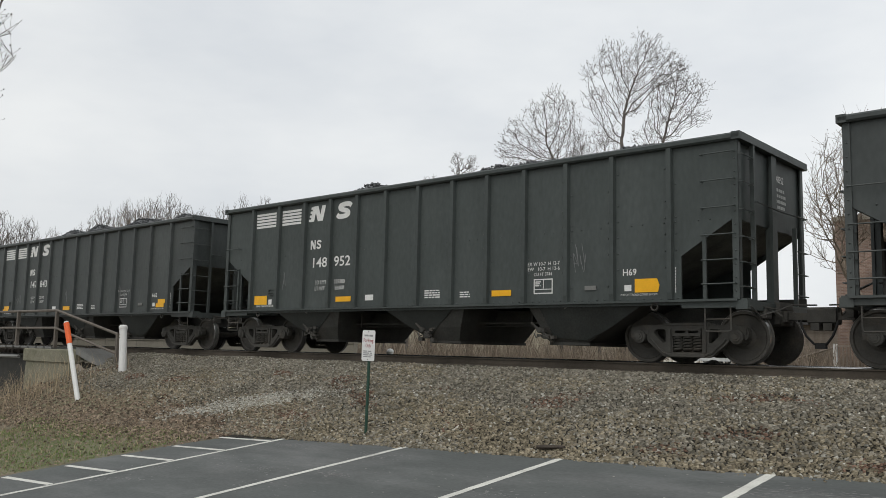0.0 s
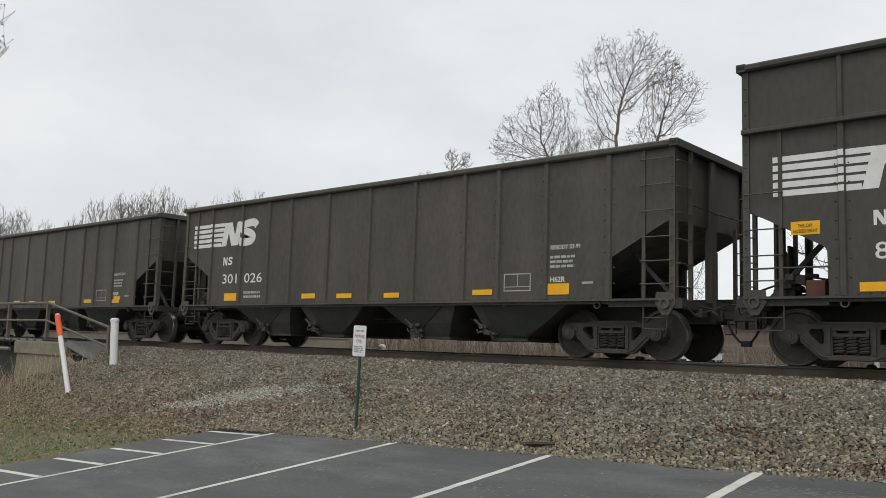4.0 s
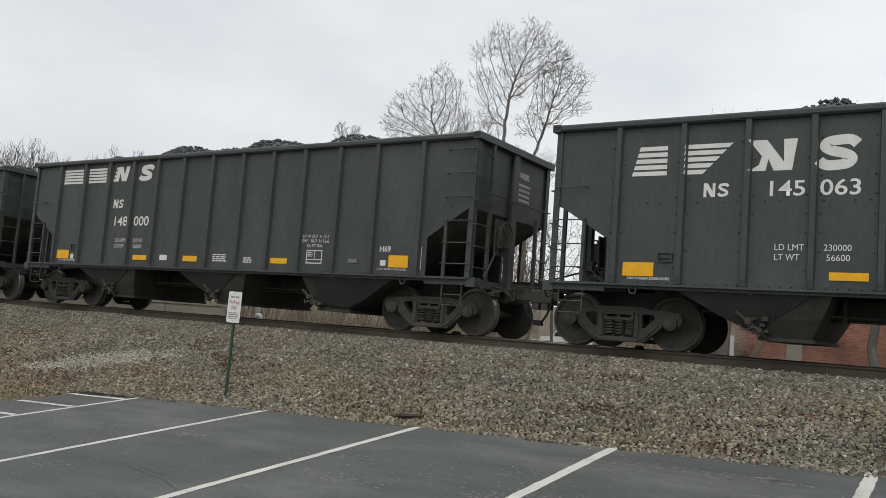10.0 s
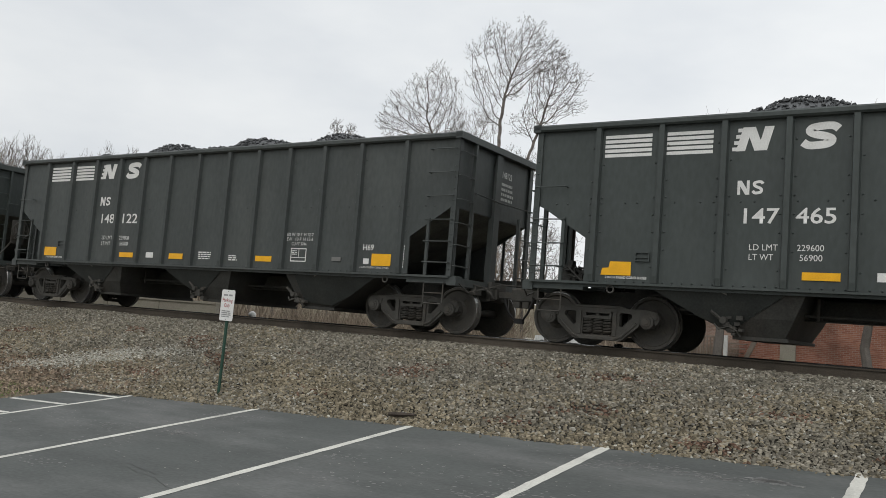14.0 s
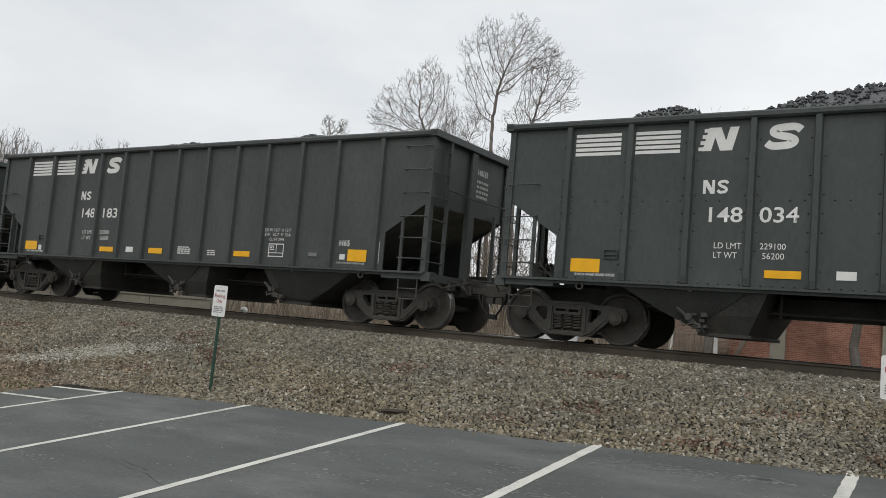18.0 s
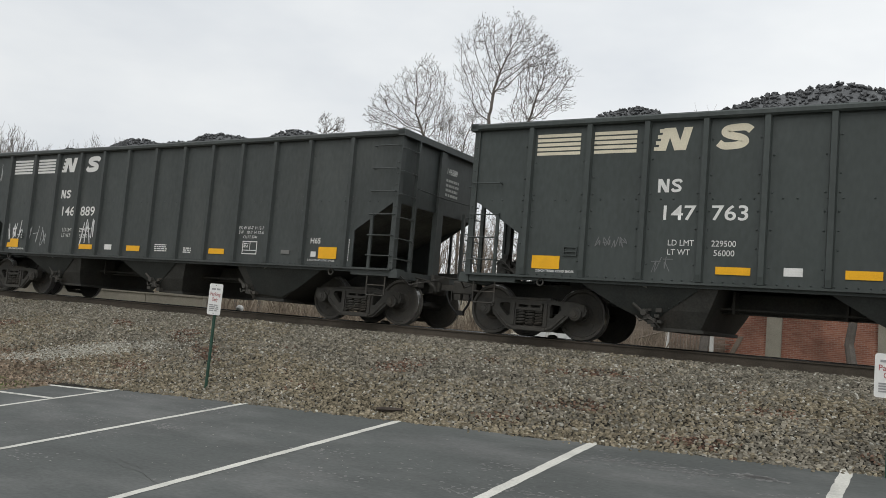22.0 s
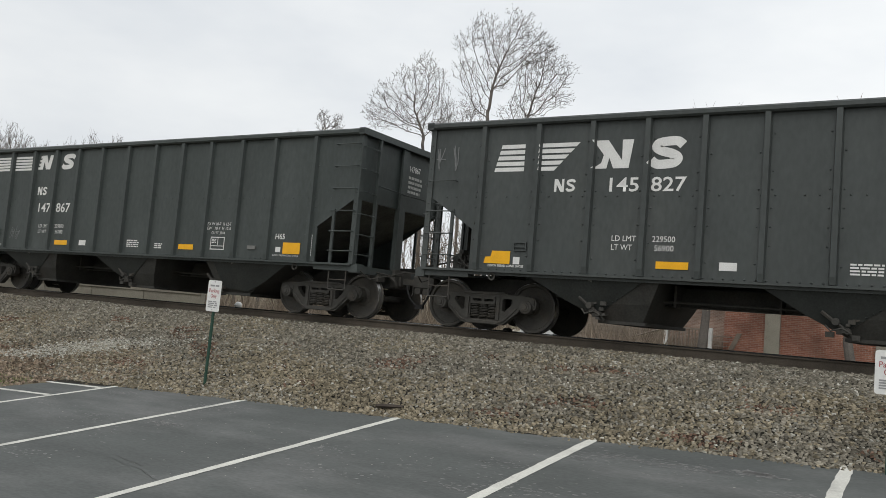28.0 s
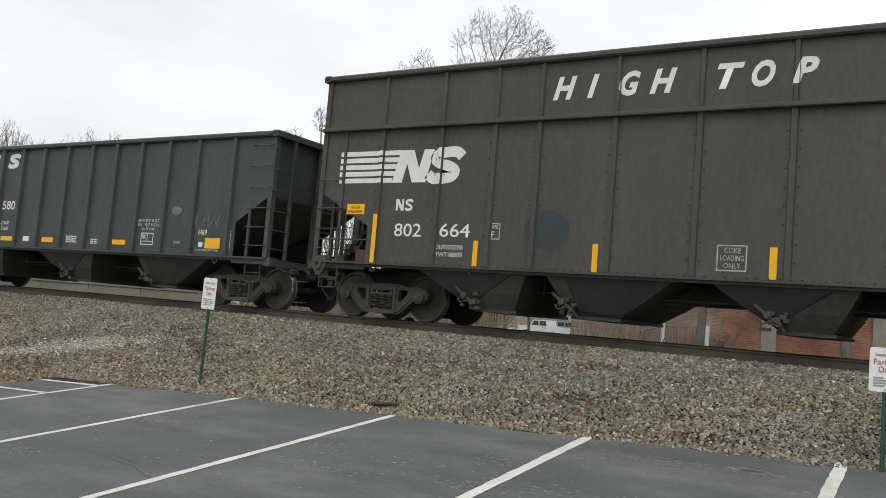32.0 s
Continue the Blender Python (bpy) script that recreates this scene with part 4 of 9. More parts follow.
def coal_mesh(kind, seed, mounds, floor=0.12):
    """A heap of lumps: long, low mounds (middle, half length, rise over the chord) on a level fill."""
    rnd = random.Random(seed)
    h = HALF[kind] - 0.25
    top = 3.70 if kind != "C" else 4.2

    def level(x, y):
        e = max(0.0, min(1, (h - abs(x)) / 1.4) * min(1.0, (1.45 - abs(y)) / 1.15))
        bulk = max([floor] + [a * (0.5 + 0.5 * math.cos(math.pi * min(1.0, abs(x - c) / w))) ** 0.8 for c, w, a in mounds])
        bumps = 0.10 * noise.noise((x * 0.9 + seed, y * 0.9, seed)) + 0.07 * noise.noise((x * 2.4 + seed, y * 2.4, seed))
        return top - 0.14 + e * (0.14 + bulk) + bumps * (0.4 + 0.6 * e)
    v, f = [], []
    nx, ny = 90, 16
    for i in range(nx + 1):
        x = -h + 2 * h * i / nx
        for j in range(ny + 1):
            y = -1.42 + 2.84 * j / ny
            v.append((x, y, level(x, y) - 0.02))
    for i in range(nx):
        for j in range(ny):
            a = i * (ny + 1) + j
            f.append((a, a + ny + 1, a + ny + 2, a + 1))
    pts = [(1, 0, 0), (-1, 0, 0), (0, 1, 0), (0, -1, 0), (0, 0, 0.8), (0, 0, -0.8)]
    for _ in range(3600):
        x, y = rnd.uniform(-h + 0.15, h - 0.15), rnd.uniform(-1.30, 0.25)
        r = rnd.uniform(0.026, 0.066)
        z = level(x, y)
        m = Euler((rnd.uniform(0, 3), rnd.uniform(0, 3), rnd.uniform(0, 3))).to_matrix()
        k = len(v)
        for p in pts:
            q = m @ Vector(p) * (r * rnd.uniform(0.7, 1.25))
            v.append((x + q.x, y + q.y, z + 0.8 * q.z))
        f += [(k, k + 2, k + 4), (k + 2, k + 1, k + 4), (k + 1, k + 3, k + 4), (k + 3, k, k + 4), (k + 2, k, k + 5), (k + 1, k + 2, k + 5), (k + 3, k + 1, k + 5), (k, k + 3, k + 5)]
    return quick("coal_load", v, f, COAL)


# ------------------------------------------------------------------ lettering and spray paint on the cars
FACE = -1.519   # just proud of the near side sheet
SPRAY = {k: material("spray_" + k, c, rough=0.6, vary=0.26, scale=2.5, fine=16, bump=0.02) for k, c in dict(
    white=(0.62, 0.63, 0.63), dim=(0.16, 0.165, 0.165), cream=(0.60, 0.60, 0.42), teal=(0.30, 0.52, 0.50), cyan=(0.20, 0.46, 0.58), sky=(0.17, 0.40, 0.58), navy=(0.025, 0.035, 0.085),
    yellow=(0.52, 0.42, 0.09), olive=(0.27, 0.25, 0.08), lilac=(0.29, 0.265, 0.29), brown=(0.25, 0.14, 0.085), green=(0.08, 0.36, 0.24), red=(0.42, 0.10, 0.065),
    violet=(0.10, 0.075, 0.17), blue=(0.05, 0.17, 0.42), lime=(0.50, 0.56, 0.25), rust=(0.135, 0.078, 0.042), pale=(0.52, 0.60, 0.66), pink=(0.50, 0.16, 0.18), silver=(0.37, 0.38, 0.38)).items()}


def stroke(pts, w):
    """Quads along a line, in (x, z)."""
    out = []
    p = [Vector(q) for q in pts]
    side = []
    for i in range(len(p)):
        d = p[min(i + 1, len(p) - 1)] - p[max(i - 1, 0)]
        d = d.normalized() if d.length > 1e-6 else Vector((1, 0))
        side.append(Vector((-d.y, d.x)) * w / 2)
    for i in range(len(p) - 1):
        out.append([tuple(p[i] - side[i]), tuple(p[i + 1] - side[i + 1]), tuple(p[i + 1] + side[i + 1]), tuple(p[i] + side[i])])
    return out


def curve(pts, n=5, closed=False):
    """A smooth line through the points."""
    P = [Vector(q) for q in pts]
    m = len(P)
    out = []
    for i in range(m if closed else m - 1):
        a, b, c, d = (P[(i - 1) % m], P[i], P[(i + 1) % m], P[(i + 2) % m]) if closed else (P[max(i - 1, 0)], P[i], P[i + 1], P[min(i + 2, m - 1)])
        for k in range(n):
            t = k / n
            out.append(tuple(0.5 * (2 * b + (c - a) * t + (2 * a - 5 * b + 4 * c - d) * t * t + (3 * b - a - 3 * c + d) * t ** 3)))
    out.append(tuple(P[0] if closed else P[-1]))
    return out


def oval(cx, cz, rx, rz, n=18, wob=0.0, seed=0):
    rnd = random.Random(seed)
    return [(cx + rx * math.cos(2 * math.pi * i / n) * (1 + rnd.uniform(-wob, wob)), cz + rz * math.sin(2 * math.pi * i / n) * (1 + rnd.uniform(-wob, wob))) for i in range(n)]


def ring(cx, cz, rx, rz, w, n=18):
    return stroke(oval(cx, cz, rx, rz, n) + [(cx + rx, cz)], w)


def star(cx, cz, r, w, k=4):
    out = []
    for i in range(k):
        a = math.pi * i / k + 0.2
        out += stroke([(cx - r * math.cos(a), cz - r * math.sin(a)), (cx + r * math.cos(a), cz + r * math.sin(a))], w)
    return out


def scribble(x0, x1, z0, z1, glyphs, w, seed):
    """Looping strokes like an unreadable tag."""
    rnd = random.Random(seed)
    out = []
    gw = (x1 - x0) / glyphs
    for g in range(glyphs):
        a = x0 + g * gw
        n = rnd.choice((4, 5, 6))
        pts = []
        z = z1 - rnd.uniform(0, 0.25) * (z1 - z0)
        for i in range(n):
            pts.append((a + gw * rnd.uniform(0.0, 0.95), z))
            z = z0 + (z1 - z0) * (rnd.uniform(0, 0.35) if i % 2 == 0 else rnd.uniform(0.55, 1.0))
        out += stroke(curve(pts, 4), w)
        if rnd.random() < 0.5:
            zz = z0 + (z1 - z0) * rnd.uniform(0.3, 0.8)
            out += stroke([(a + gw * 0.05, zz), (a + gw * 0.85, zz + rnd.uniform(-0.1, 0.1) * (z1 - z0))], w)
    return out


def words_tag(x0, x1, z0, z1, lines, w, seed):
    """Rows of small angular strokes, like words sprayed in capitals that cannot be read."""
    rnd = random.Random(seed)
    out = []
    h = (z1 - z0) / lines
    for k in range(lines):
        b, t = z0 + k * h + 0.06 * h, z0 + (k + 1) * h - 0.06 * h
        x = x0 + rnd.uniform(0, 0.08) * (x1 - x0)
        end = x1 - rnd.uniform(0, 0.2) * (x1 - x0)
        while x < end:
            g = 0.62 * h * rnd.uniform(0.7, 1.1)
            q = [(x + g * rnd.choice((0, 0.5, 1)), b + (t - b) * f) for f in (0, rnd.uniform(0.3, 0.6), 1)]
            out += stroke([(x, b), (x + 0.06 * g, t)], w) if rnd.random() < 0.6 else stroke(curve(q, 3), w)
            if rnd.random() < 0.75:
                out += stroke(curve([(x, t), (x + g, t - 0.2 * h), (x + 0.2 * g, (t + b) / 2), (x + g, b)], 3), w)
            if rnd.random() < 0.5:
                zz = b + (t - b) * rnd.choice((0.05, 0.5, 0.95))
                out += stroke([(x, zz), (x + g, zz)], w)
            x += g * 1.25
    return out


def bubble(x0, x1, z0, z1, w, seed):
    """The fat outline of one balloon-shaped glyph with a leg, a notch and an eye."""
    rnd = random.Random(seed)
    W, H = x1 - x0, z1 - z0
    kind = (seed + seed // 3) % 4
    form = {0: [(0.1, 0.0), (0.35, 0.02), (0.4, 0.3), (0.62, 0.0), (0.95, 0.03), (0.78, 0.45), (0.98, 0.75), (0.7, 1.0), (0.2, 0.97), (0.02, 0.6)],
            1: [(0.05, 0.05), (0.45, 0.0), (0.9, 0.08), (1.0, 0.4), (0.7, 0.55), (0.95, 0.7), (0.8, 1.0), (0.3, 0.98), (0.0, 0.72), (0.3, 0.5)],
            2: [(0.1, 0.02), (0.32, 0.0), (0.38, 0.55), (0.6, 0.5), (0.64, 0.02), (0.93, 0.05), (1.0, 0.6), (0.85, 0.95), (0.15, 1.0), (0.0, 0.5)],
            3: [(0.3, 0.0), (0.7, 0.02), (0.72, 0.6), (1.0, 0.65), (0.98, 0.98), (0.5, 0.95), (0.02, 1.0), (0.0, 0.68), (0.28, 0.6)]}[kind]
    pts = [(x0 + W * (a + rnd.uniform(-0.03, 0.03)), z0 + H * (b + rnd.uniform(-0.03, 0.03))) for a, b in form]
    out = stroke(curve(pts, 4, True), w)
    if kind != 3:
        out += ring(x0 + 0.5 * W, z0 + 0.72 * H, 0.13 * W, 0.09 * H, w * 0.9, 8)
    else:
        out += stroke([(x0 + 0.5 * W, z0 + 0.1 * H), (x0 + 0.5 * W, z0 + 0.5 * H)], w * 0.8)
    return out


def spray(car, name, mat, polys, u0, layer=0, label="", face=FACE):
    """Flat paint on the side. polys are in metres from the car's left end (u) and above the rail."""
    me = plates([[(p[0] + u0, p[1]) for p in q] for q in polys], mat, 0.0)
    ob = part(name, me, car, (0, face - 0.005 * layer, 0))
    if label:
        ob["label"] = label
    return ob


def over_stakes(car, u0, spans, layer=1):
    """Paint that runs over the stakes: (from, to, low, high, colour)."""
    for ua, ub, z0, z1, col in spans:
        polys = []
        for u in STAKES:
            if ua <= u <= ub:
                polys.append(rect(u - 0.048, u + 0.048, max(z0, 1.22), z1))
        if polys:
            spray(car, "graffiti", SPRAY[col], polys, u0, 0, face=-1.5985)


def strip_cut(poly, u0, u1):
    """The part of a polygon between two upright lines."""
    for lim, sg in ((u0, 1), (u1, -1)):
        out = []
        for i in range(len(poly)):
            p, q = poly[i - 1], poly[i]
            ip, iq = (p[0] - lim) * sg >= 0, (q[0] - lim) * sg >= 0
            if ip != iq:
                t = (lim - p[0]) / (q[0] - p[0])
                out.append((lim, p[1] + (q[1] - p[1]) * t))
            if iq:
                out.append(q)
        poly = out
        if len(poly) < 3:
            return None
    return poly


def paint_on_ribs(car, kind, name, mat, polys, u0, layer=0):
    """The same paint where it runs over the stakes."""
    if kind == "A":
        ribs = STAKES
    else:
        ribs = [u - 7.56 + HALF[kind] for u in RIBS_BC]
    w, d = 0.042, RIB_DEPTH[kind]
    cut = []
    for u in ribs:
        for q in polys:
            if min(p[0] for p in q) < u + w and max(p[0] for p in q) > u - w:
                c = strip_cut(q, u - w, u + w)
                if c:
                    cut.append(c)
    if cut:
        spray(car, name, mat, cut, u0, layer, face=-SIDE - 0.014 - d - 0.004)


def zig(x0, x1, z0, z1, sl, stem=0.30):
    """Two leaning uprights and the bar that slants between them, as one outline."""
    w, h = x1 - x0, z1 - z0

    def at(a, b):
        return x0 + w * a + sl * b, z0 + h * b
    return [[at(0, 0), at(0, 1), at(stem + 0.10, 1), at(1 - stem, 0.42), at(1 - stem, 1), at(1, 1), at(1, 0), at(0.90 - stem, 0), at(stem, 0.58), at(stem, 0)]]


def bent(x0, x1, z0, z1, sl, thick=0.31):
    """A flat band bent twice round, leaning."""
    w, h = x1 - x0, z1 - z0
    line = [(0.97, 0.74), (0.80, 0.875), (0.52, 0.885), (0.22, 0.83), (0.15, 0.69), (0.34, 0.56), (0.66, 0.46), (0.85, 0.32), (0.76, 0.165), (0.46, 0.115), (0.20, 0.125), (0.02, 0.26)]
    strip = stroke(curve([(x0 + w * a + sl * b, z0 + h * b) for a, b in line], 4), thick * h)
    return [[q[0] for q in strip] + [strip[-1][1], strip[-1][2]] + [q[3] for q in reversed(strip)]]


def slim(x, z):
    return zig(x - 0.02, x + 0.165, z, z + 0.225, 0.0, 0.24)


LOGO = {}


def logo_mesh(style):
    """Stripes and two slanted blocks, in plain white shapes; returned as polygons from the car's left end."""
    if style in LOGO:
        return LOGO[style]
    P = []

    if style == "stripes":
        for a, b in ((1.305, 2.13), (2.385, 3.14)):
            for k in range(5):
                P.append(rect(a, b, 3.215 + 0.081 * k, 3.215 + 0.081 * k + 0.056))
        for k in range(4):
            P.append(rect(3.44 + 0.028 * k, 3.60, 3.23 + 0.10 * k, 3.23 + 0.10 * k + 0.06))
        P += zig(3.50, 3.97, 3.225, 3.605, 0.10) + bent(4.46, 4.95, 3.225, 3.605, 0.07)
    elif style == "slant":
        for a, b, sl in ((1.43, 2.03, 0.0), (2.33, 2.62, 0.42)):
            for k in range(5):
                z = 2.88 + 0.105 * k
                x0 = a + (0.028 * k if sl == 0 else 0)
                P.append([(x0, z), (b + sl * k / 4.2, z), (b + sl * (k + 0.7) / 4.2, z + 0.072), (x0 + 0.02, z + 0.072)])
        P.append([(3.33, 3.385), (3.60, 3.385), (3.86, 3.03), (3.85, 3.385), (4.05, 3.385), (3.98, 2.895), (3.71, 2.895), (3.63, 3.08), (3.59, 2.895), (3.33, 2.895), (3.49, 2.99), (3.53, 3.13)])
        P += bent(4.34, 4.88, 2.89, 3.385, 0.03)
    else:
        for k in range(5):
            z = 2.66 + 0.137 * k
            P.append(rect(0.42, 1.74 + 0.05 * k, z, z + 0.095))
        P += zig(1.74, 2.52, 2.66, 3.30, 0.16) + bent(2.52, 3.24, 2.65, 3.31, 0.12)
    LOGO[style] = P
    return P




def text_part(car, name, words, height, u, z, u0, mat=WHITE, squeeze=1.0, shear=0.0, heavy=0.0, width=None):
    if width:
        me = lettering(words, height, mat, 1.0, shear, heavy)
        w = max(v.co.x for v in me.vertices) - min(v.co.x for v in me.vertices)
        squeeze = round(width / w, 2)
    me = lettering(words, height, mat, squeeze, shear, heavy)
    KIND = "A" if u0 == -HALF["A"] else "B" if u0 == -HALF["B"] else "C"
    if height > 0.2:
        polys = [[(me.vertices[k].co.x + u, me.vertices[k].co.z + z) for k in p.vertices] for p in me.polygons]
        paint_on_ribs(car, KIND, name, mat, polys, u0)
    return part(name, me, car, (u + u0, FACE, z))


def run_of(words):
    """How wide the words run in plain lettering."""
    return max(v.co.x for v in lettering(words, 0.235, WHITE, 1.0, 0.0, 0.004).vertices)


def lines_of_bars(u0, u1, z0, z1, n, rnd):
    out = []
    h = (z1 - z0) / n
    for k in range(n):
        z = z0 + k * h
        u = u0
        end = u1 - rnd.uniform(0, 0.15) * (u1 - u0)
        while u < end:
            w = rnd.uniform(0.05, 0.14)
            out.append(rect(u, min(u + w, end), z, z + 0.55 * h))
            u += w + 0.02
    return out


def frame_box(u0, u1, z0, z1, w=0.022):
    mid = u0 + (u1 - u0) * 0.5
    return [rect(u0, u1, z0, z0 + w), rect(u0, u1, z1 - w, z1), rect(u0, u0 + w, z0 + w, z1 - w), rect(u1 - w, u1, z0 + w, z1 - w),
            rect(mid, mid + w * 0.7, z0 + w + 0.08, z1 - w), rect(u0 + w, u1 - w, z0 + 0.08, z0 + 0.08 + w * 0.7)]


def worn_patch(x0, x1, z0, z1, rnd):
    """A reflective patch, whole or with a torn end or a slipped half."""
    k = rnd.random()
    w, m = x1 - x0, (z0 + z1) / 2
    if k < 0.70:
        return [rect(x0, x1, z0, z1)]
    if k < 0.82:
        return [[(x0, z0), (x1, z0), (x1, z1), (x0 + 0.30 * w, z1), (x0 + 0.26 * w, m + 0.01), (x0 + 0.05 * w, m)]]
    if k < 0.9:
        return [rect(x0, x0 + 0.92 * w, z0, m), rect(x0 + 0.22 * w, x1 + 0.05 * w, m, z1)]
    return [[(x0, z0), (x1 - 0.06 * w, z0), (x1, m), (x1 - 0.1 * w, z1), (x0, z1)]]


def letter_car(car, i, kind, number, style):
    rnd = random.Random(i * 7 + 1)
    u0 = -HALF[kind]
    L = 2 * HALF[kind]
    n1, n2 = number.split(" ")
    mark = CREAM if style == "stripes" and i in (14, 17, 24, 33) else WHITE
    marks = logo_mesh(style)
    if kind == "C":
        marks = [[(p[0] + 0.08, p[1]) for p in q] for q in marks]
    k = 5 if style == "block" else 10
    panels = [marks[:5]] if style == "block" else [marks[:5], marks[5:10]]
    for q in panels:
        spray(car, "stripe_panel", mark, q, u0, 0, "faded white stripes")
    lead, lean = 4 if style == "stripes" else 0, 1
    spray(car, "emblem", mark, marks[k:k + lead + lean], u0, 0, "faded white slanted block")
    spray(car, "emblem", mark, marks[k + lead + lean:], u0, 0, "faded white bent band")
    paint_on_ribs(car, kind, "emblem", mark, marks, u0)
    small, yellow = [], []
    if kind == "A":
        if style == "stripes":
            m, a, b, zn, zm = 3.57, 3.59, 4.43, 2.08, 2.53
        else:
            m, a, b, zn, zm = 2.67, 3.59, 4.38, 2.50, 2.50
        cap = slim(m, zm) + bent(m + 0.21, m + 0.37, zm, zm + 0.225, 0.0, 0.2)
        spray(car, "owner_mark", WHITE, cap, u0)
        text_part(car, "road_number", n1, 0.235, a, zn, u0, width=0.52 * run_of(n1) / run_of("146"), heavy=0.004)
        text_part(car, "road_number", n2, 0.235, b, zn, u0, width=0.575 * run_of(n2) / run_of("576"), heavy=0.004)
        v1, v2 = str(rnd.choice((2291, 2293, 2295, 2296, 2298, 2300))) + "00", str(rnd.choice((560, 562, 564, 566, 567, 569))) + "00"
        text_part(car, "weight_stencil", "LD LMT", 0.095, 3.76, 1.66, u0, width=0.42)
        text_part(car, "weight_stencil", v1, 0.095, 4.46, 1.66, u0, width=0.38)
        text_part(car, "weight_stencil", "LT WT", 0.095, 3.76, 1.51, u0, width=0.36)
        text_part(car, "weight_stencil", v2, 0.095, 4.50, 1.51, u0, width=0.32)
        if i % 3 == 1:
            text_part(car, "size_stencil", "EX W 10-7  H 12-7", 0.068, 10.15, 1.80, u0, width=0.74)
            text_part(car, "size_stencil", "EW   10-7  H 12-6", 0.068, 10.15, 1.70, u0, width=0.74)
            text_part(car, "size_stencil", "CU FT 3744", 0.062, 10.30, 1.60, u0, width=0.42)
        else:
            text_part(car, "size_stencil", "EX W 10-7  H 12-7", 0.068, 10.15, 1.73, u0, width=0.72)
            text_part(car, "size_stencil", "CU FT 3744", 0.062, 10.30, 1.62, u0, width=0.42)
        mark_c = {1: "H69", 4: "HP29R", 15: "HP28R", 35: "HP29R", 38: "H69", 42: "HP28R", 49: "H69", 17: "H65", 47: "H69"}.get(i, rnd.choice(("H65", "H65", "H69", "H65")))
        text_part(car, "class_stencil", mark_c, 0.115, 12.24 if len(mark_c) < 4 else 12.12, 1.53, u0, heavy=0.002)
        text_part(car, "shoe_stencil", "2 INCH TREAD COND SHOES", 0.038, 12.2, 1.165, u0, width=0.72)
        text_part(car, "shoe_stencil", "2 INCH TREAD COND SHOES", 0.042, 1.44, 1.145, u0, width=0.72, heavy=0.0012)
        small += lines_of_bars(7.42, 7.88, 1.24, 1.43, 4, rnd) + lines_of_bars(8.42, 8.70, 1.23, 1.37, 3, rnd) + frame_box(10.30, 10.74, 1.25, 1.54)
        small += [rect(5.56, 5.83, 1.23, 1.36), rect(12.28, 12.42, 1.25, 1.36)] + lines_of_bars(10.34, 10.48, 1.40, 1.51, 3, rnd)
        small += [rect(13.26, 13.275, 1.2 + 0.05 * q, 1.235 + 0.05 * q) for q in range(9)]
        if rnd.random() < 0.45:
            small.append(rect(1.95, 2.08, 1.2, 1.33))
        if i in (13, 24, 32) or rnd.random() < 0.08:
            text_part(car, "load_stencil", "EMPTY LOAD", 0.062, 12.24, 1.93, u0, width=0.46)
            text_part(car, "load_stencil", "1/4 ADJ BLOCK", 0.062, 12.24, 1.83, u0, width=0.52)
        spots = [(1.36, 1.89, 1.20, 1.43), (4.55, 5.08, 1.22, 1.34), (6.41, 6.90, 1.22, 1.35), (9.27, 9.76, 1.23, 1.35), (12.49, 12.97, 1.22, 1.46)]
        b = Build().box(11.46, 11.70, -0.02, 0.0, 1.29, 1.37)
        part("plate", b.mesh("plate", GALV), car, (u0, FACE + 0.003, 0), "dull metal data plate")
    elif kind == "B":
        cap = slim(1.91, 2.13) + bent(2.12, 2.30, 2.13, 2.36, 0.0, 0.2)
        spray(car, "owner_mark", WHITE, cap, u0)
        text_part(car, "road_number", n1, 0.25, 1.87, 1.64, u0, width=0.64, heavy=0.002)
        text_part(car, "road_number", n2, 0.25, 2.86, 1.64, u0, width=0.76, heavy=0.002)
        small += lines_of_bars(2.88, 3.66, 1.24, 1.46, 2, rnd) + frame_box(11.44, 12.09, 1.25, 1.60) + lines_of_bars(12.53, 13.10, 1.68, 1.95, 3, rnd) + [rect(13.24, 13.48, 1.36, 1.40)]
        text_part(car, "rebuild_stencil", "REBODY 03-99", 0.085, 12.53, 2.03, u0, width=0.66)
        text_part(car, "class_stencil", "H62R", 0.10, 12.53, 1.41, u0, heavy=0.002)
        spots = [(2.03, 2.58, 1.17, 1.37), (5.26, 5.76, 1.19, 1.31), (6.53, 7.05, 1.18, 1.29), (8.10, 8.58, 1.17, 1.28), (10.65, 11.16, 1.19, 1.30), (12.49, 12.97, 1.17, 1.38)]
    else:
        u0 += 0.0
        cap = slim(1.99, 2.11) + bent(2.19, 2.36, 2.10, 2.34, 0.0, 0.2)
        spray(car, "owner_mark", WHITE, cap, u0)
        text_part(car, "road_number", n1, 0.25, 1.97, 1.61, u0, width=0.62, heavy=0.002)
        text_part(car, "road_number", n2, 0.25, 3.00, 1.62, u0, width=0.66, heavy=0.002)
        for ch, ua, ub in zip("HIGHTOP", (5.14, 5.78, 6.34, 6.89, 7.91, 8.49, 9.13), (5.58, 5.99, 6.69, 7.34, 8.34, 8.84, 9.50)):
            ob = text_part(car, "title_letter", ch, 0.385, ua, 4.115, u0, shear=0.3, heavy=0.022, width=ub - ua)
            ob["label"] = "slanted white letter"
        text_part(car, "weight_stencil", "LDLMT217500", 0.085, 2.9, 1.385, u0, width=0.64)
        text_part(car, "weight_stencil", "LTWT 68500", 0.085, 2.9, 1.245, u0, width=0.64)
        small += frame_box(4.0, 4.3, 1.59, 1.89, 0.02)[:4]
        text_part(car, "plate_stencil", "PLATE", 0.06, 4.05, 1.79, u0, width=0.2)
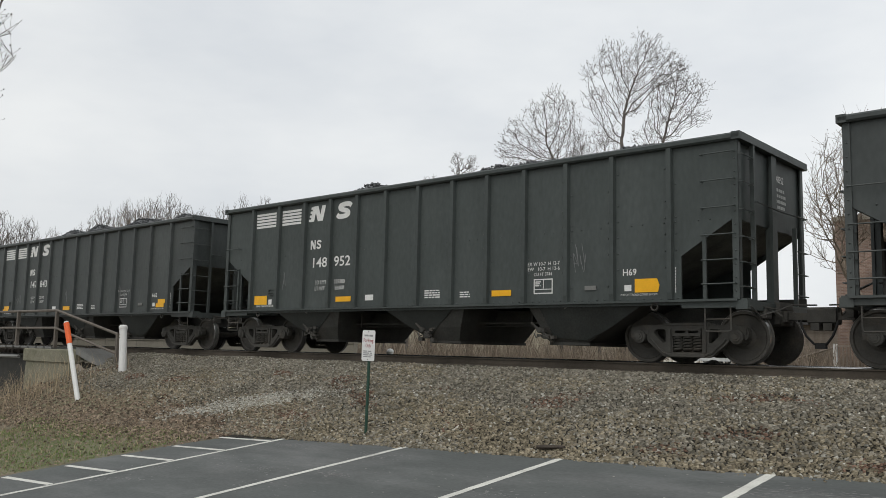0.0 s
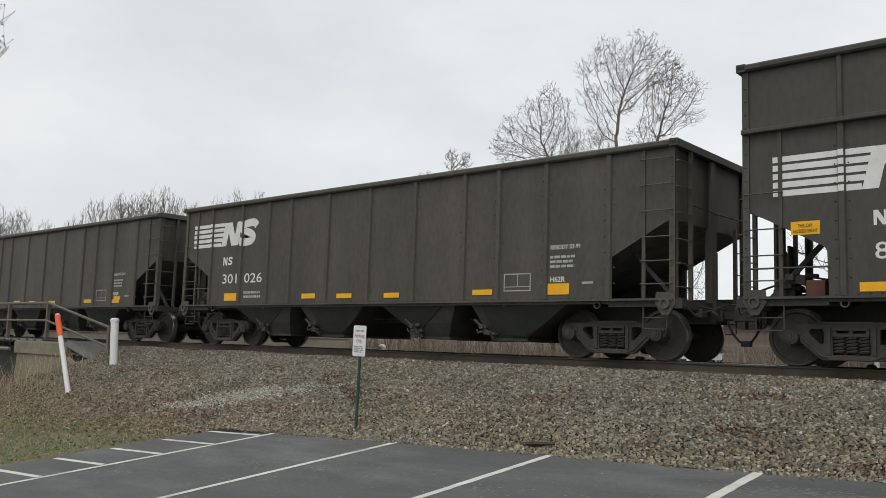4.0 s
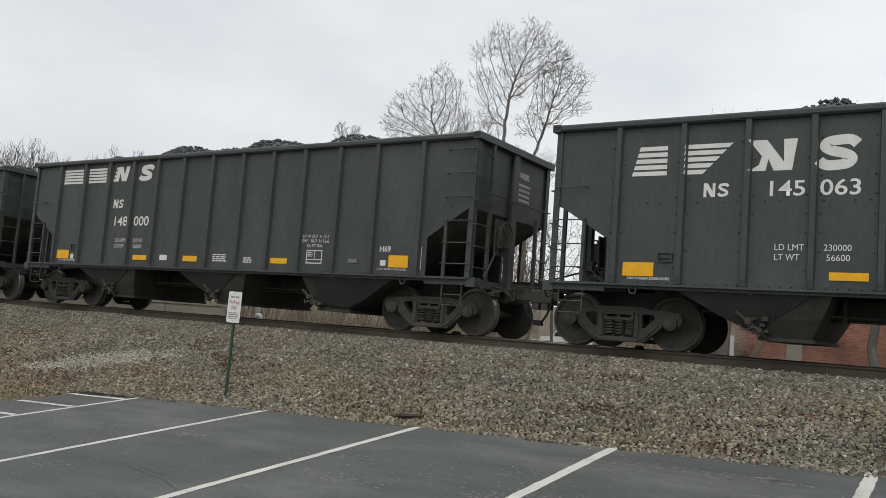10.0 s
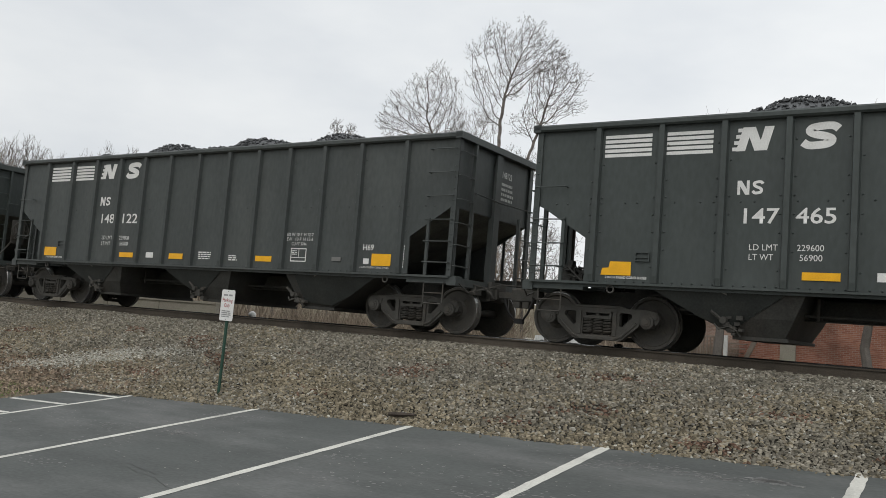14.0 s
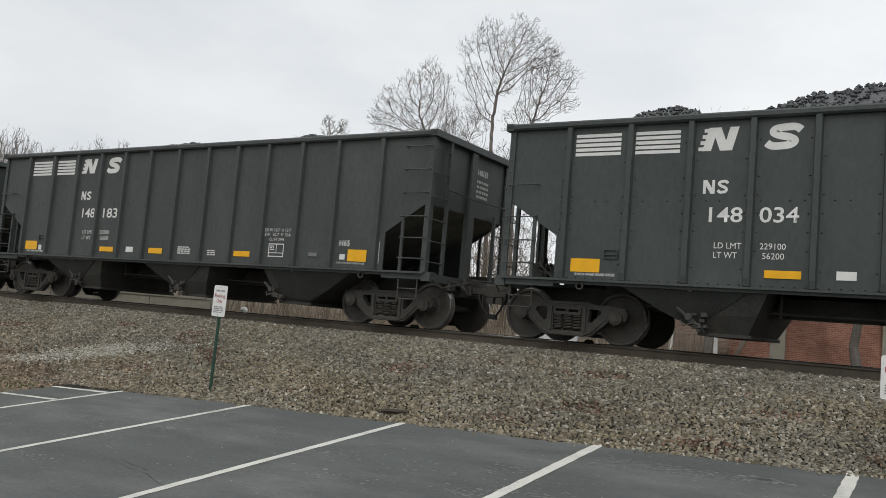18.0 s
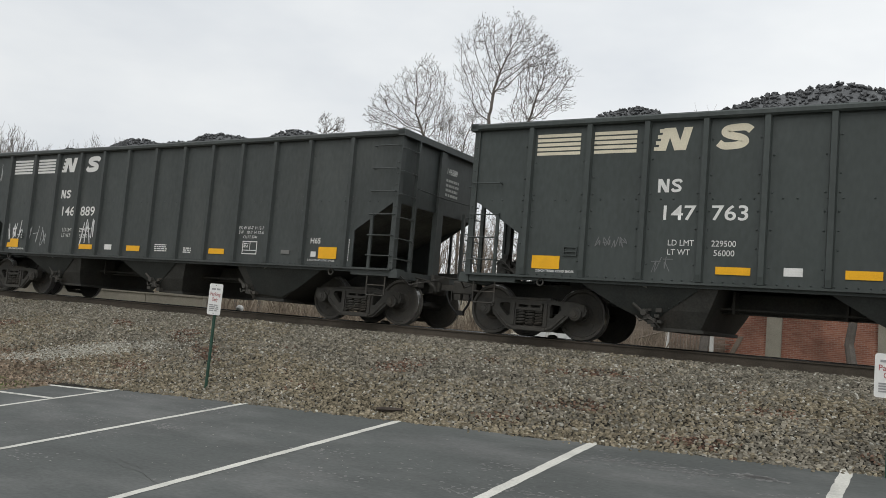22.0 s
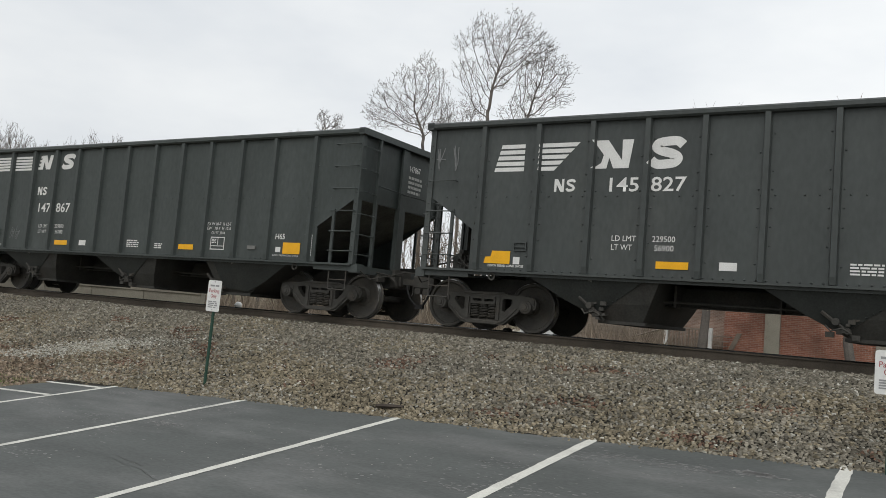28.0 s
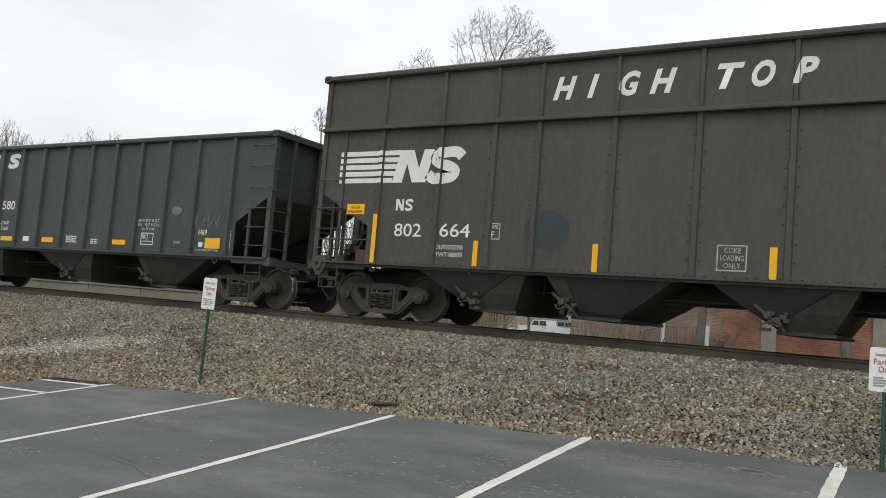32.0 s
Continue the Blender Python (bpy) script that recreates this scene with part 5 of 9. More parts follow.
        text_part(car, "plate_stencil", "F", 0.12, 4.11, 1.62, u0)
        bx = frame_box(8.15, 8.61, 1.19, 1.60, 0.02)[:4]
        small += [q for q in bx]
        for k, word in enumerate(("ONLY", "LOADING", "COKE")):
            text_part(car, "coke_stencil", word, 0.085, 8.20 if k == 1 else 8.26, 1.235 + 0.12 * k, u0, DIM_WHITE, width=0.36 if k == 1 else 0.25)
        small += frame_box(11.82, 12.50, 1.24, 1.59) + lines_of_bars(12.92, 13.6, 1.66, 2.0, 4, rnd)
        text_part(car, "rebuild_stencil", "REBODY 05-00", 0.085, 12.92, 2.08, u0, width=0.72)
        text_part(car, "class_stencil", "H63AR", 0.10, 12.88, 1.37, u0, heavy=0.002)
        for u in (0.77, 14.27):
            pl = spray(car, "warning_plate", YELLOW, [rect(u, u + 0.44, 2.03, 2.24)], u0)
            for words, wide, zz in (("THIS CAR", 0.22, 2.145), ("EXCEEDS HEIGHT", 0.36, 2.06)):
                ob = text_part(car, "warning_text", words, 0.055, u + 0.22 - wide / 2, zz, u0, BLACK_INK, width=wide)
                ob.location.y -= 0.006
        if i in (48, 46):
            bars = [(1.49, 1.59, 1.07, 2.03)] + ([(3.77, 3.87, 1.09, 1.56), (6.09, 6.19, 1.08, 1.56), (8.94, 9.05, 1.09, 1.58), (11.72, 11.82, 1.09, 1.58)] if i == 48 else []) + [(13.97, 14.07, 1.07, 2.03)]
            for q in bars:
                spray(car, "reflector", YELLOW, [rect(*q)], u0, 12 if q[0] < 1.6 or q[0] > 13.9 else 1)
            spots = [] if i == 48 else [(4.1, 4.6, 1.2, 1.32), (6.5, 7.0, 1.2, 1.32), (10.6, 11.1, 1.2, 1.32)]
        else:
            spots = [(1.76, 2.52, 1.13, 1.27), (4.07, 4.60, 1.25, 1.38), (6.0, 6.5, 1.25, 1.38), (8.9, 9.45, 1.25, 1.38), (10.5, 11.0, 1.25, 1.38), (12.87, 13.42, 1.20, 1.33)]
            if i == 45:
                spots = [(1.76, 2.52, 1.13, 1.27), (5.11, 5.63, 1.28, 1.41), (6.28, 6.75, 1.27, 1.40), (8.55, 9.0, 1.25, 1.37), (10.05, 10.5, 1.25, 1.37), (12.4, 13.3, 1.12, 1.27)]
        if i == 48:
            spray(car, "paint_patch", SPRAY_DARK, [oval(5.22, 1.78, 0.44, 0.36, 14, 0.05, 3)], u0)
    tagged(spray(car, "small_stencil", WHITE if kind == "A" else DIM_WHITE, small, u0, 0, "small unreadable white stencils"), kind="stuff")
    for q in spots:
        u, v, z, w = q
        if kind == "A" and rnd.random() < 0.10 and 2 < u < 12:
            continue
        poly = [rect(u, v, z, w)]
        if w - z > 0.18:
            poly = worn_patch(u, v, z, w, rnd)
        ob = spray(car, "reflector", YELLOW, poly, u0, 2, "yellow reflective patch")
    hand_brake(car, kind, i)
    graffiti(car, i, u0)
    # small words on the end sheet
    if kind == "A":
        me = plates([[(p[0], p[1]) for p in q] for q in lines_of_bars(0, 0.55, 0, 0.42, 4, rnd)], DIM_WHITE, 0.0)
        tagged(part("end_stencil", me, car, pose(-u0 - 0.08, 0.25, 2.82, 0, 0, 90)), kind="stuff")
        part("end_number", lettering(n1 + n2, 0.13, WHITE, 0.8), car, pose(-u0 - 0.082, 0.25, 3.30, 0, 0, 90))


SPRAY_DARK = material("dark_touch_up_paint", (0.035, 0.045, 0.045), rough=0.5, vary=0.15, scale=3, fine=20, bump=0.02)


BRAKES = {}


def hand_brake(car, kind, i):
    """Brake wheel and gear box on one end or the other of the car."""
    right = i in (9, 13, 16, 19, 21, 23, 27, 31, 33, 36, 41)
    h = HALF[kind]
    if (kind, right) not in BRAKES:
        s, cy, cz = (1, -0.62, 1.98) if right else (-1, 0.95, 1.86)
        cx = s * (h + 0.20)
        b = Build()
        b.tube([(cx, cy + 0.24 * math.cos(q * math.pi / 10), cz + 0.24 * math.sin(q * math.pi / 10)) for q in range(21)], 0.016, 5)
        for q in range(5):
            an = q * 2 * math.pi / 5
            b.tube([(cx, cy, cz), (cx, cy + 0.24 * math.cos(an), cz + 0.24 * math.sin(an))], 0.011, 4)
        b.box(min(cx, cx - s * 0.14), max(cx, cx - s * 0.14), cy - 0.12, cy + 0.12, cz - 0.26, cz + 0.16)
        b.box(min(cx - s * 0.13, cx - s * 0.16), max(cx - s * 0.13, cx - s * 0.16), cy - 0.20, cy + 0.20, cz - 0.40, cz + 0.30)
        b.tube([(cx - s * 0.08, cy, cz - 0.2), (cx - s * 0.08, cy, 1.0)], 0.014, 4)
        b.tube([(cx - s * 0.1, cy - 0.2, cz - 0.36), (cx - s * 0.1, -1.2, 1.10)], 0.02, 4)
        BRAKES[(kind, right)] = b.mesh("hand_brake", TRUCK_STEEL)
    part("hand_brake", BRAKES[(kind, right)], car, label="dusty hand brake wheel and gear box")


def graffiti(car, i, u0):
    def tag(col, x0, x1, z0, z1, g, w, seed, layer=1):
        spray(car, "graffiti", SPRAY[col], scribble(x0, x1, z0, z1, g, w, seed), u0, layer, "sprayed scribbled tag")

    def balls(col, boxes, w, seed, layer=1):
        P = []
        for k, b in enumerate(boxes):
            P += bubble(*b, w, seed + k)
        spray(car, "graffiti", SPRAY[col], P, u0, layer, "sprayed balloon outline")
    if i == 1:
        tag("dim", 11.2, 11.5, 1.6, 2.2, 2, 0.012, 5), tag("dim", 2.50, 2.68, 1.5, 2.1, 1, 0.012, 6)
    elif i == 2:
        tag("dim", 6.45, 6.70, 1.5, 2.1, 1, 0.014, 7), tag("dim", 2.4, 2.95, 1.45, 1.85, 3, 0.010, 8), tag("dim", 9.9, 11.0, 1.2, 2.0, 4, 0.016, 9)
    elif i == 11:
        tag("dim", 2.4, 2.9, 1.2, 1.6, 2, 0.02, 10), tag("dim", 9.95, 10.7, 1.55, 2.0, 3, 0.02, 11)
    elif i == 12:
        tag("dim", 8.2, 9.1, 1.3, 2.1, 3, 0.016, 12), tag("dim", 5.5, 6.2, 1.3, 2.0, 2, 0.014, 13)
    elif i == 13:
        tag("dim", 0.2, 0.85, 2.4, 3.6, 2, 0.022, 14)
        P, Q = [], []
        P += stroke(curve([(6.09, 2.04), (5.63, 2.07), (5.53, 1.86), (5.81, 1.68), (6.12, 1.54), (6.12, 1.27), (5.62, 1.24)], 4), 0.055)
        P += stroke(curve([(6.47, 1.36), (6.47, 1.98), (6.73, 2.09), (6.96, 1.9), (7.13, 2.06), (7.23, 1.76), (7.19, 1.31)], 4), 0.055)
        P += stroke(curve([(7.42, 2.05), (7.69, 2.18), (7.86, 2.02), (8.06, 2.15), (8.22, 1.92), (8.12, 1.4), (7.78, 1.21), (7.45, 1.42), (7.35, 1.85), (7.42, 2.05)], 4), 0.055)
        P += stroke(curve([(7.63, 1.76), (7.78, 1.45), (7.98, 1.68)], 4), 0.055)
        P += stroke(curve([(8.51, 2.23), (8.47, 1.78), (8.56, 1.38), (8.78, 1.26), (8.91, 1.4)], 4), 0.055)
        P += stroke(curve([(8.59, 2.27), (8.8, 2.32), (9.13, 2.21), (9.16, 1.96), (8.89, 1.83), (9.2, 1.58), (9.1, 1.28), (8.75, 1.26)], 4), 0.055)
        P += stroke(curve([(8.72, 2.1), (8.75, 1.53)], 4), 0.055)
        P += stroke(curve([(10.0, 1.95), (9.63, 2.0), (9.45, 1.78), (9.52, 1.48), (9.76, 1.41), (9.87, 1.61), (9.6, 1.66)], 4), 0.055)
        P += stroke(curve([(9.95, 1.8), (10.09, 1.71), (10.05, 1.46), (9.88, 1.54), (9.95, 1.8)], 4), 0.055)
        P += stroke(curve([(10.3, 1.88), (10.58, 1.9), (10.33, 1.54), (10.65, 1.51)], 4), 0.055)
        Q += stroke(curve([(2.09, 1.8), (1.56, 1.9), (1.39, 1.68), (1.94, 1.53), (1.88, 1.25), (1.37, 1.22)], 4), 0.045)
        Q += stroke(curve([(1.93, 1.87), (2.03, 1.31)], 4), 0.045)
        Q += stroke(curve([(2.3, 1.5), (2.59, 1.83), (2.88, 1.29)], 4), 0.045)
        Q += stroke(curve([(3.04, 1.8), (2.74, 1.53), (3.22, 1.3)], 4), 0.045)
        Q += stroke(curve([(3.84, 1.56), (3.52, 1.5), (3.87, 1.36), (3.56, 1.24)], 4), 0.045)
        Q += stroke(curve([(3.99, 1.25), (3.98, 1.54), (4.18, 1.45)], 4), 0.045)
        Q += stroke(curve([(10.66, 1.75), (10.85, 1.68), (11.03, 1.78), (10.92, 1.61)], 4), 0.045)
        spray(car, "graffiti", SPRAY["silver"], P, u0, 1, "row of silver sprayed balloon outlines")
        spray(car, "graffiti", SPRAY["white"], Q, u0, 2, "white sprayed tag, unreadable")
    elif i == 14:
        for x0, x1, z0, z1, g in ((0.26, 0.96, 2.44, 3.58, 3), (1.5, 2.08, 1.5, 2.04, 3), (2.46, 3.13, 1.14, 1.62, 2), (2.46, 3.10, 1.65, 2.2, 3), (5.38, 6.06, 1.31, 2.02, 3), (6.26, 7.02, 1.43, 2.1, 3)):
            spray(car, "graffiti", SPRAY["silver"], scribble(x0, x1, z0, (z0 + z1) / 2 - 0.02, g + 1, 0.026, int(x0 * 10)) + scribble(x0, x1, (z0 + z1) / 2 + 0.02, z1, g + 1, 0.026, int(x0 * 10) + 1), u0, 1, "silver sprayed tag, unreadable")
        tag("white", 12.25, 13.0, 1.5, 2.25, 3, 0.05, 33), tag("white", 13.35, 14.1, 2.3, 2.7, 3, 0.03, 34), tag("white", 13.35, 14.15, 2.8, 3.2, 4, 0.03, 35), tag("white", 13.4, 14.1, 3.28, 3.62, 4, 0.03, 36)
    elif i == 17:
        fill = []
        for k, (x0, x1, z0, z1) in enumerate(((5.25, 6.2, 1.15, 2.08), (6.1, 7.0, 1.2, 2.1), (6.95, 7.95, 1.12, 2.0), (7.85, 8.9, 1.15, 2.06))):
            fill.append(oval((x0 + x1) / 2, (z0 + z1) / 2, (x1 - x0) / 2, (z1 - z0) / 2, 16, 0.12, k))
        spray(car, "graffiti", SPRAY["blue"], fill, u0, 0, "blue and violet sprayed piece")
        spray(car, "graffiti", SPRAY["violet"], [oval(p[0], p[1], 0.30, 0.30, 12, 0.2, k) for k, p in enumerate(((5.75, 1.55), (6.55, 1.6), (7.45, 1.5), (8.4, 1.55), (7.0, 1.4)))], u0, 1)
        fat = [(5.15, 6.2, 1.1, 2.12), (6.05, 7.0, 1.15, 2.12), (6.95, 7.95, 1.1, 2.0), (7.85, 8.95, 1.1, 2.1)]
        balls("cyan", fat, 0.05, 40, 2)
        balls("pale", [(a + 0.12, b - 0.12, c + 0.12, d - 0.12) for a, b, c, d in fat], 0.018, 40, 3)
        tag("pale", 5.3, 8.8, 1.2, 1.9, 8, 0.012, 48, 3)
        [text_part(car, "graffiti", q, 0.105, 2.42, 1.66 - 0.155 * k, u0, SPRAY["cyan"], width=0.5 if k else 0.42, shear=0.12) for k, q in enumerate(("i LOST", "MYSELF", "AND FOUND"))], tag("cyan", 4.40, 4.85, 1.84, 2.03, 4, 0.02, 42), spray(car, "graffiti", SPRAY["cyan"], words_tag(9.12, 9.9, 1.5, 1.9, 1, 0.028, 43), u0, 1)
        tag("cyan", 10.09, 10.77, 1.86, 2.05, 4, 0.024, 44), tag("cyan", 11.07, 11.71, 1.7, 1.92, 5, 0.024, 45), tag("cyan", 11.1, 11.68, 1.46, 1.66, 4, 0.024, 46), tag("dim", 12.46, 12.92, 1.74, 2.1, 2, 0.012, 47)
        over_stakes(car, u0, [(5.2, 8.9, 1.2, 2.0, "blue")])
        spray(car, "rust_patch", SPRAY["rust"], [[(2.9, 0.93), (3.4, 0.93), (3.45, 0.66), (3.25, 0.62)], [(6.85, 0.93), (7.5, 0.93), (7.5, 0.66), (7.2, 0.62)], [(10.4, 0.93), (11.5, 0.93), (11.0, 0.62), (10.5, 0.62)]], u0, 0, "orange rust stain", face=-1.50)
    elif i == 19:
        spray(car, "graffiti", SPRAY["teal"], words_tag(3.40, 12.9, 1.16, 1.72, 1, 0.055, 50), u0, 1, "teal sprayed band of repeated glyphs")
        spray(car, "graffiti", SPRAY["teal"], words_tag(3.45, 12.2, 1.24, 1.64, 1, 0.04, 52), u0, 2)
        spray(car, "graffiti", SPRAY["white"], words_tag(11.3, 12.2, 1.85, 2.3, 2, 0.04, 53), u0, 1, "white sprayed tag, unreadable")
        tag("teal", 1.3, 2.0, 1.6, 2.25, 3, 0.035, 70), tag("white", 2.3, 3.05, 1.25, 2.0, 3, 0.04, 71)
    elif i == 25:
        for x0, x1, z0, z1, g, sd in ((5.0, 5.75, 1.28, 2.08, 4, 1), (6.10, 6.95, 1.42, 1.95, 1, 2), (7.2, 7.92, 1.55, 2.05, 2, 3), (8.35, 9.25, 1.42, 2.08, 2, 4), (9.2, 9.95, 1.75, 1.98, 1, 5), (10.15, 10.5, 1.60, 2.1, 2, 6)):
            spray(car, "graffiti", SPRAY["cream"], words_tag(x0, x1, z0, z1, g, 0.026, 80 + sd), u0, 1, "cream sprayed words, unreadable")
        spray(car, "graffiti", SPRAY["cream"], stroke([(7.1, 1.08), (7.25, 1.4), (7.7, 1.45), (7.1, 1.1)], 0.024), u0, 2)
    elif i == 26:
        P = []
        P += stroke(curve([(5.5, 2.16), (5.82, 2.3), (6.12, 2.1), (6.14, 1.78), (5.82, 1.7), (5.54, 1.82), (5.48, 2.13)], 4), 0.036)
        P += stroke(curve([(5.43, 2.07), (5.18, 2.11), (5.08, 1.95), (5.24, 1.81), (5.45, 1.84)], 4), 0.036)
        P += stroke(curve([(5.11, 1.7), (5.13, 1.4), (5.16, 1.05), (5.78, 1.04), (5.8, 1.36), (6.18, 1.37), (6.24, 1.18)], 4), 0.036)
        P += stroke(curve([(5.11, 1.69), (5.77, 1.67), (5.8, 1.36)], 4), 0.036)
        P += stroke(curve([(5.34, 1.64), (5.36, 1.39)], 4), 0.036)
        P += stroke(curve([(5.52, 1.63), (5.54, 1.4)], 4), 0.036)
        P += stroke(curve([(6.56, 1.06), (6.31, 1.61), (6.23, 2.0), (6.52, 2.25), (6.94, 2.25), (7.17, 1.97), (7.12, 1.65), (6.86, 1.58), (6.7, 1.43)], 4), 0.036)
        P += stroke(curve([(6.7, 1.43), (6.65, 1.94), (6.84, 1.99), (6.93, 1.84)], 4), 0.036)
        P += stroke(curve([(7.2, 1.11), (7.07, 1.74), (7.1, 2.11), (7.38, 2.32), (7.76, 2.25), (7.88, 1.96), (7.82, 1.67), (8.01, 1.53), (8.01, 1.08)], 4), 0.036)
        P += stroke(curve([(7.33, 1.53), (7.34, 1.93), (7.52, 2.06), (7.65, 1.96), (7.62, 1.7)], 4), 0.036)
        P += stroke(curve([(7.33, 1.53), (7.65, 1.66)], 4), 0.036)
        P += stroke(curve([(7.84, 2.21), (8.8, 2.24), (8.81, 1.93), (8.57, 1.86), (8.78, 1.68), (8.91, 1.45), (8.79, 1.05)], 4), 0.036)
        P += stroke(curve([(8.17, 1.88), (8.26, 1.09)], 4), 0.036)
        P += stroke(curve([(8.45, 1.68), (8.62, 1.56)], 4), 0.036)
        P += stroke(curve([(8.98, 1.85), (9.15, 1.95), (9.36, 1.89), (9.42, 1.68), (9.22, 1.56), (9.02, 1.63), (8.98, 1.85)], 4), 0.036)
        P += stroke(curve([(9.47, 1.58), (9.57, 1.71), (9.81, 1.67), (9.89, 1.45), (9.8, 1.26), (9.56, 1.25)], 4), 0.036)
        spray(car, "graffiti", SPRAY["silver"], P, u0, 1, "large silver sprayed letter outlines")
        spray(car, "graffiti", SPRAY["pale"], [oval(12.64, 1.68, 0.47, 0.60, 20, 0.03, 4)], u0, 1, "pale blue sprayed roundel")
        P = ring(12.54, 1.74, 0.42, 0.46, 0.035) + stroke([(12.68, 1.9), (12.60, 1.62)], 0.03) + stroke([(12.80, 1.9), (12.74, 1.62)], 0.03) + stroke(curve([(12.3, 1.5), (12.5, 1.36), (12.8, 1.42), (12.95, 1.6)], 4), 0.03)
        P += scribble(12.15, 13.0, 1.08, 1.3, 4, 0.03, 91) + scribble(12.1, 12.4, 1.9, 2.2, 1, 0.03, 92)
        spray(car, "graffiti", SPRAY["navy"], P, u0, 2)
        over_stakes(car, u0, [(12.9, 13.2, 1.2, 2.0, "pale")])
        tag("red", 3.5, 4.1, 1.2, 1.5, 3, 0.012, 93), tag("violet", 1.5, 2.0, 1.55, 1.85, 2, 0.016, 94), tag("dim", 10.6, 11.9, 1.25, 1.7, 5, 0.014, 95)
    elif i == 29:
        tag("dim", 11.2, 11.7, 1.75, 2.05, 2, 0.02, 96), tag("dim", 11.15, 11.7, 1.4, 1.7, 3, 0.02, 97)
        spray(car, "paint_patch", WHITE, [rect(2.60, 2.90, 1.22, 1.46)], u0, 0, "white painted square"), tag("dim", 2.5, 2.8, 1.45, 1.9, 1, 0.02, 98)
    elif i == 33:
        tag("dim", 2.5, 3.1, 1.6, 1.8, 4, 0.014, 99), tag("dim", 3.5, 3.9, 1.2, 1.5, 2, 0.012, 100)
    elif i == 34:
        tag("silver", 0.3, 0.9, 2.9, 3.6, 2, 0.02, 101), tag("white", 1.3, 2.05, 1.3, 1.95, 3, 0.028, 102), tag("silver", 2.2, 3.1, 1.2, 1.8, 3, 0.02, 103), tag("white", 4.5, 5.2, 1.3, 2.0, 3, 0.028, 104)
    elif i == 42:
        tag("dim", 0.15, 0.65, 2.9, 3.4, 2, 0.02, 105)
    elif i == 43:
        tag("dim", 2.5, 3.0, 1.3, 1.7, 2, 0.012, 106)
    elif i == 44:
        spray(car, "paint_patch", WHITE, [rect(1.25, 1.48, 1.2, 1.75), rect(13.05, 13.2, 1.48, 1.98), rect(13.24, 13.36, 1.48, 1.98)], u0, 30, "white painted bars")
        tag("dim", 7.2, 7.6, 1.3, 1.7, 2, 0.016, 107), tag("dim", 10.5, 11.0, 1.4, 1.8, 3, 0.014, 108)
    elif i == 47:
        spray(car, "graffiti", SPRAY["silver"], stroke([(3.60, 2.0), (3.70, 1.74), (3.82, 1.92), (3.93, 1.75), (4.06, 2.02)], 0.022), u0, 1, "thin sprayed zigzag")
    elif i == 49:
        spray(car, "paint_patch", SPRAY["dim"], [oval(11.45, 2.08, 0.17, 0.1, 14)], u0, 0, "grey painted blot"), tag("dim", 12.1, 12.9, 1.65, 2.05, 4, 0.016, 109)
    elif i == 35:
        big_piece(car, u0)
    elif i == 45:
        two_tone_piece(car, u0)


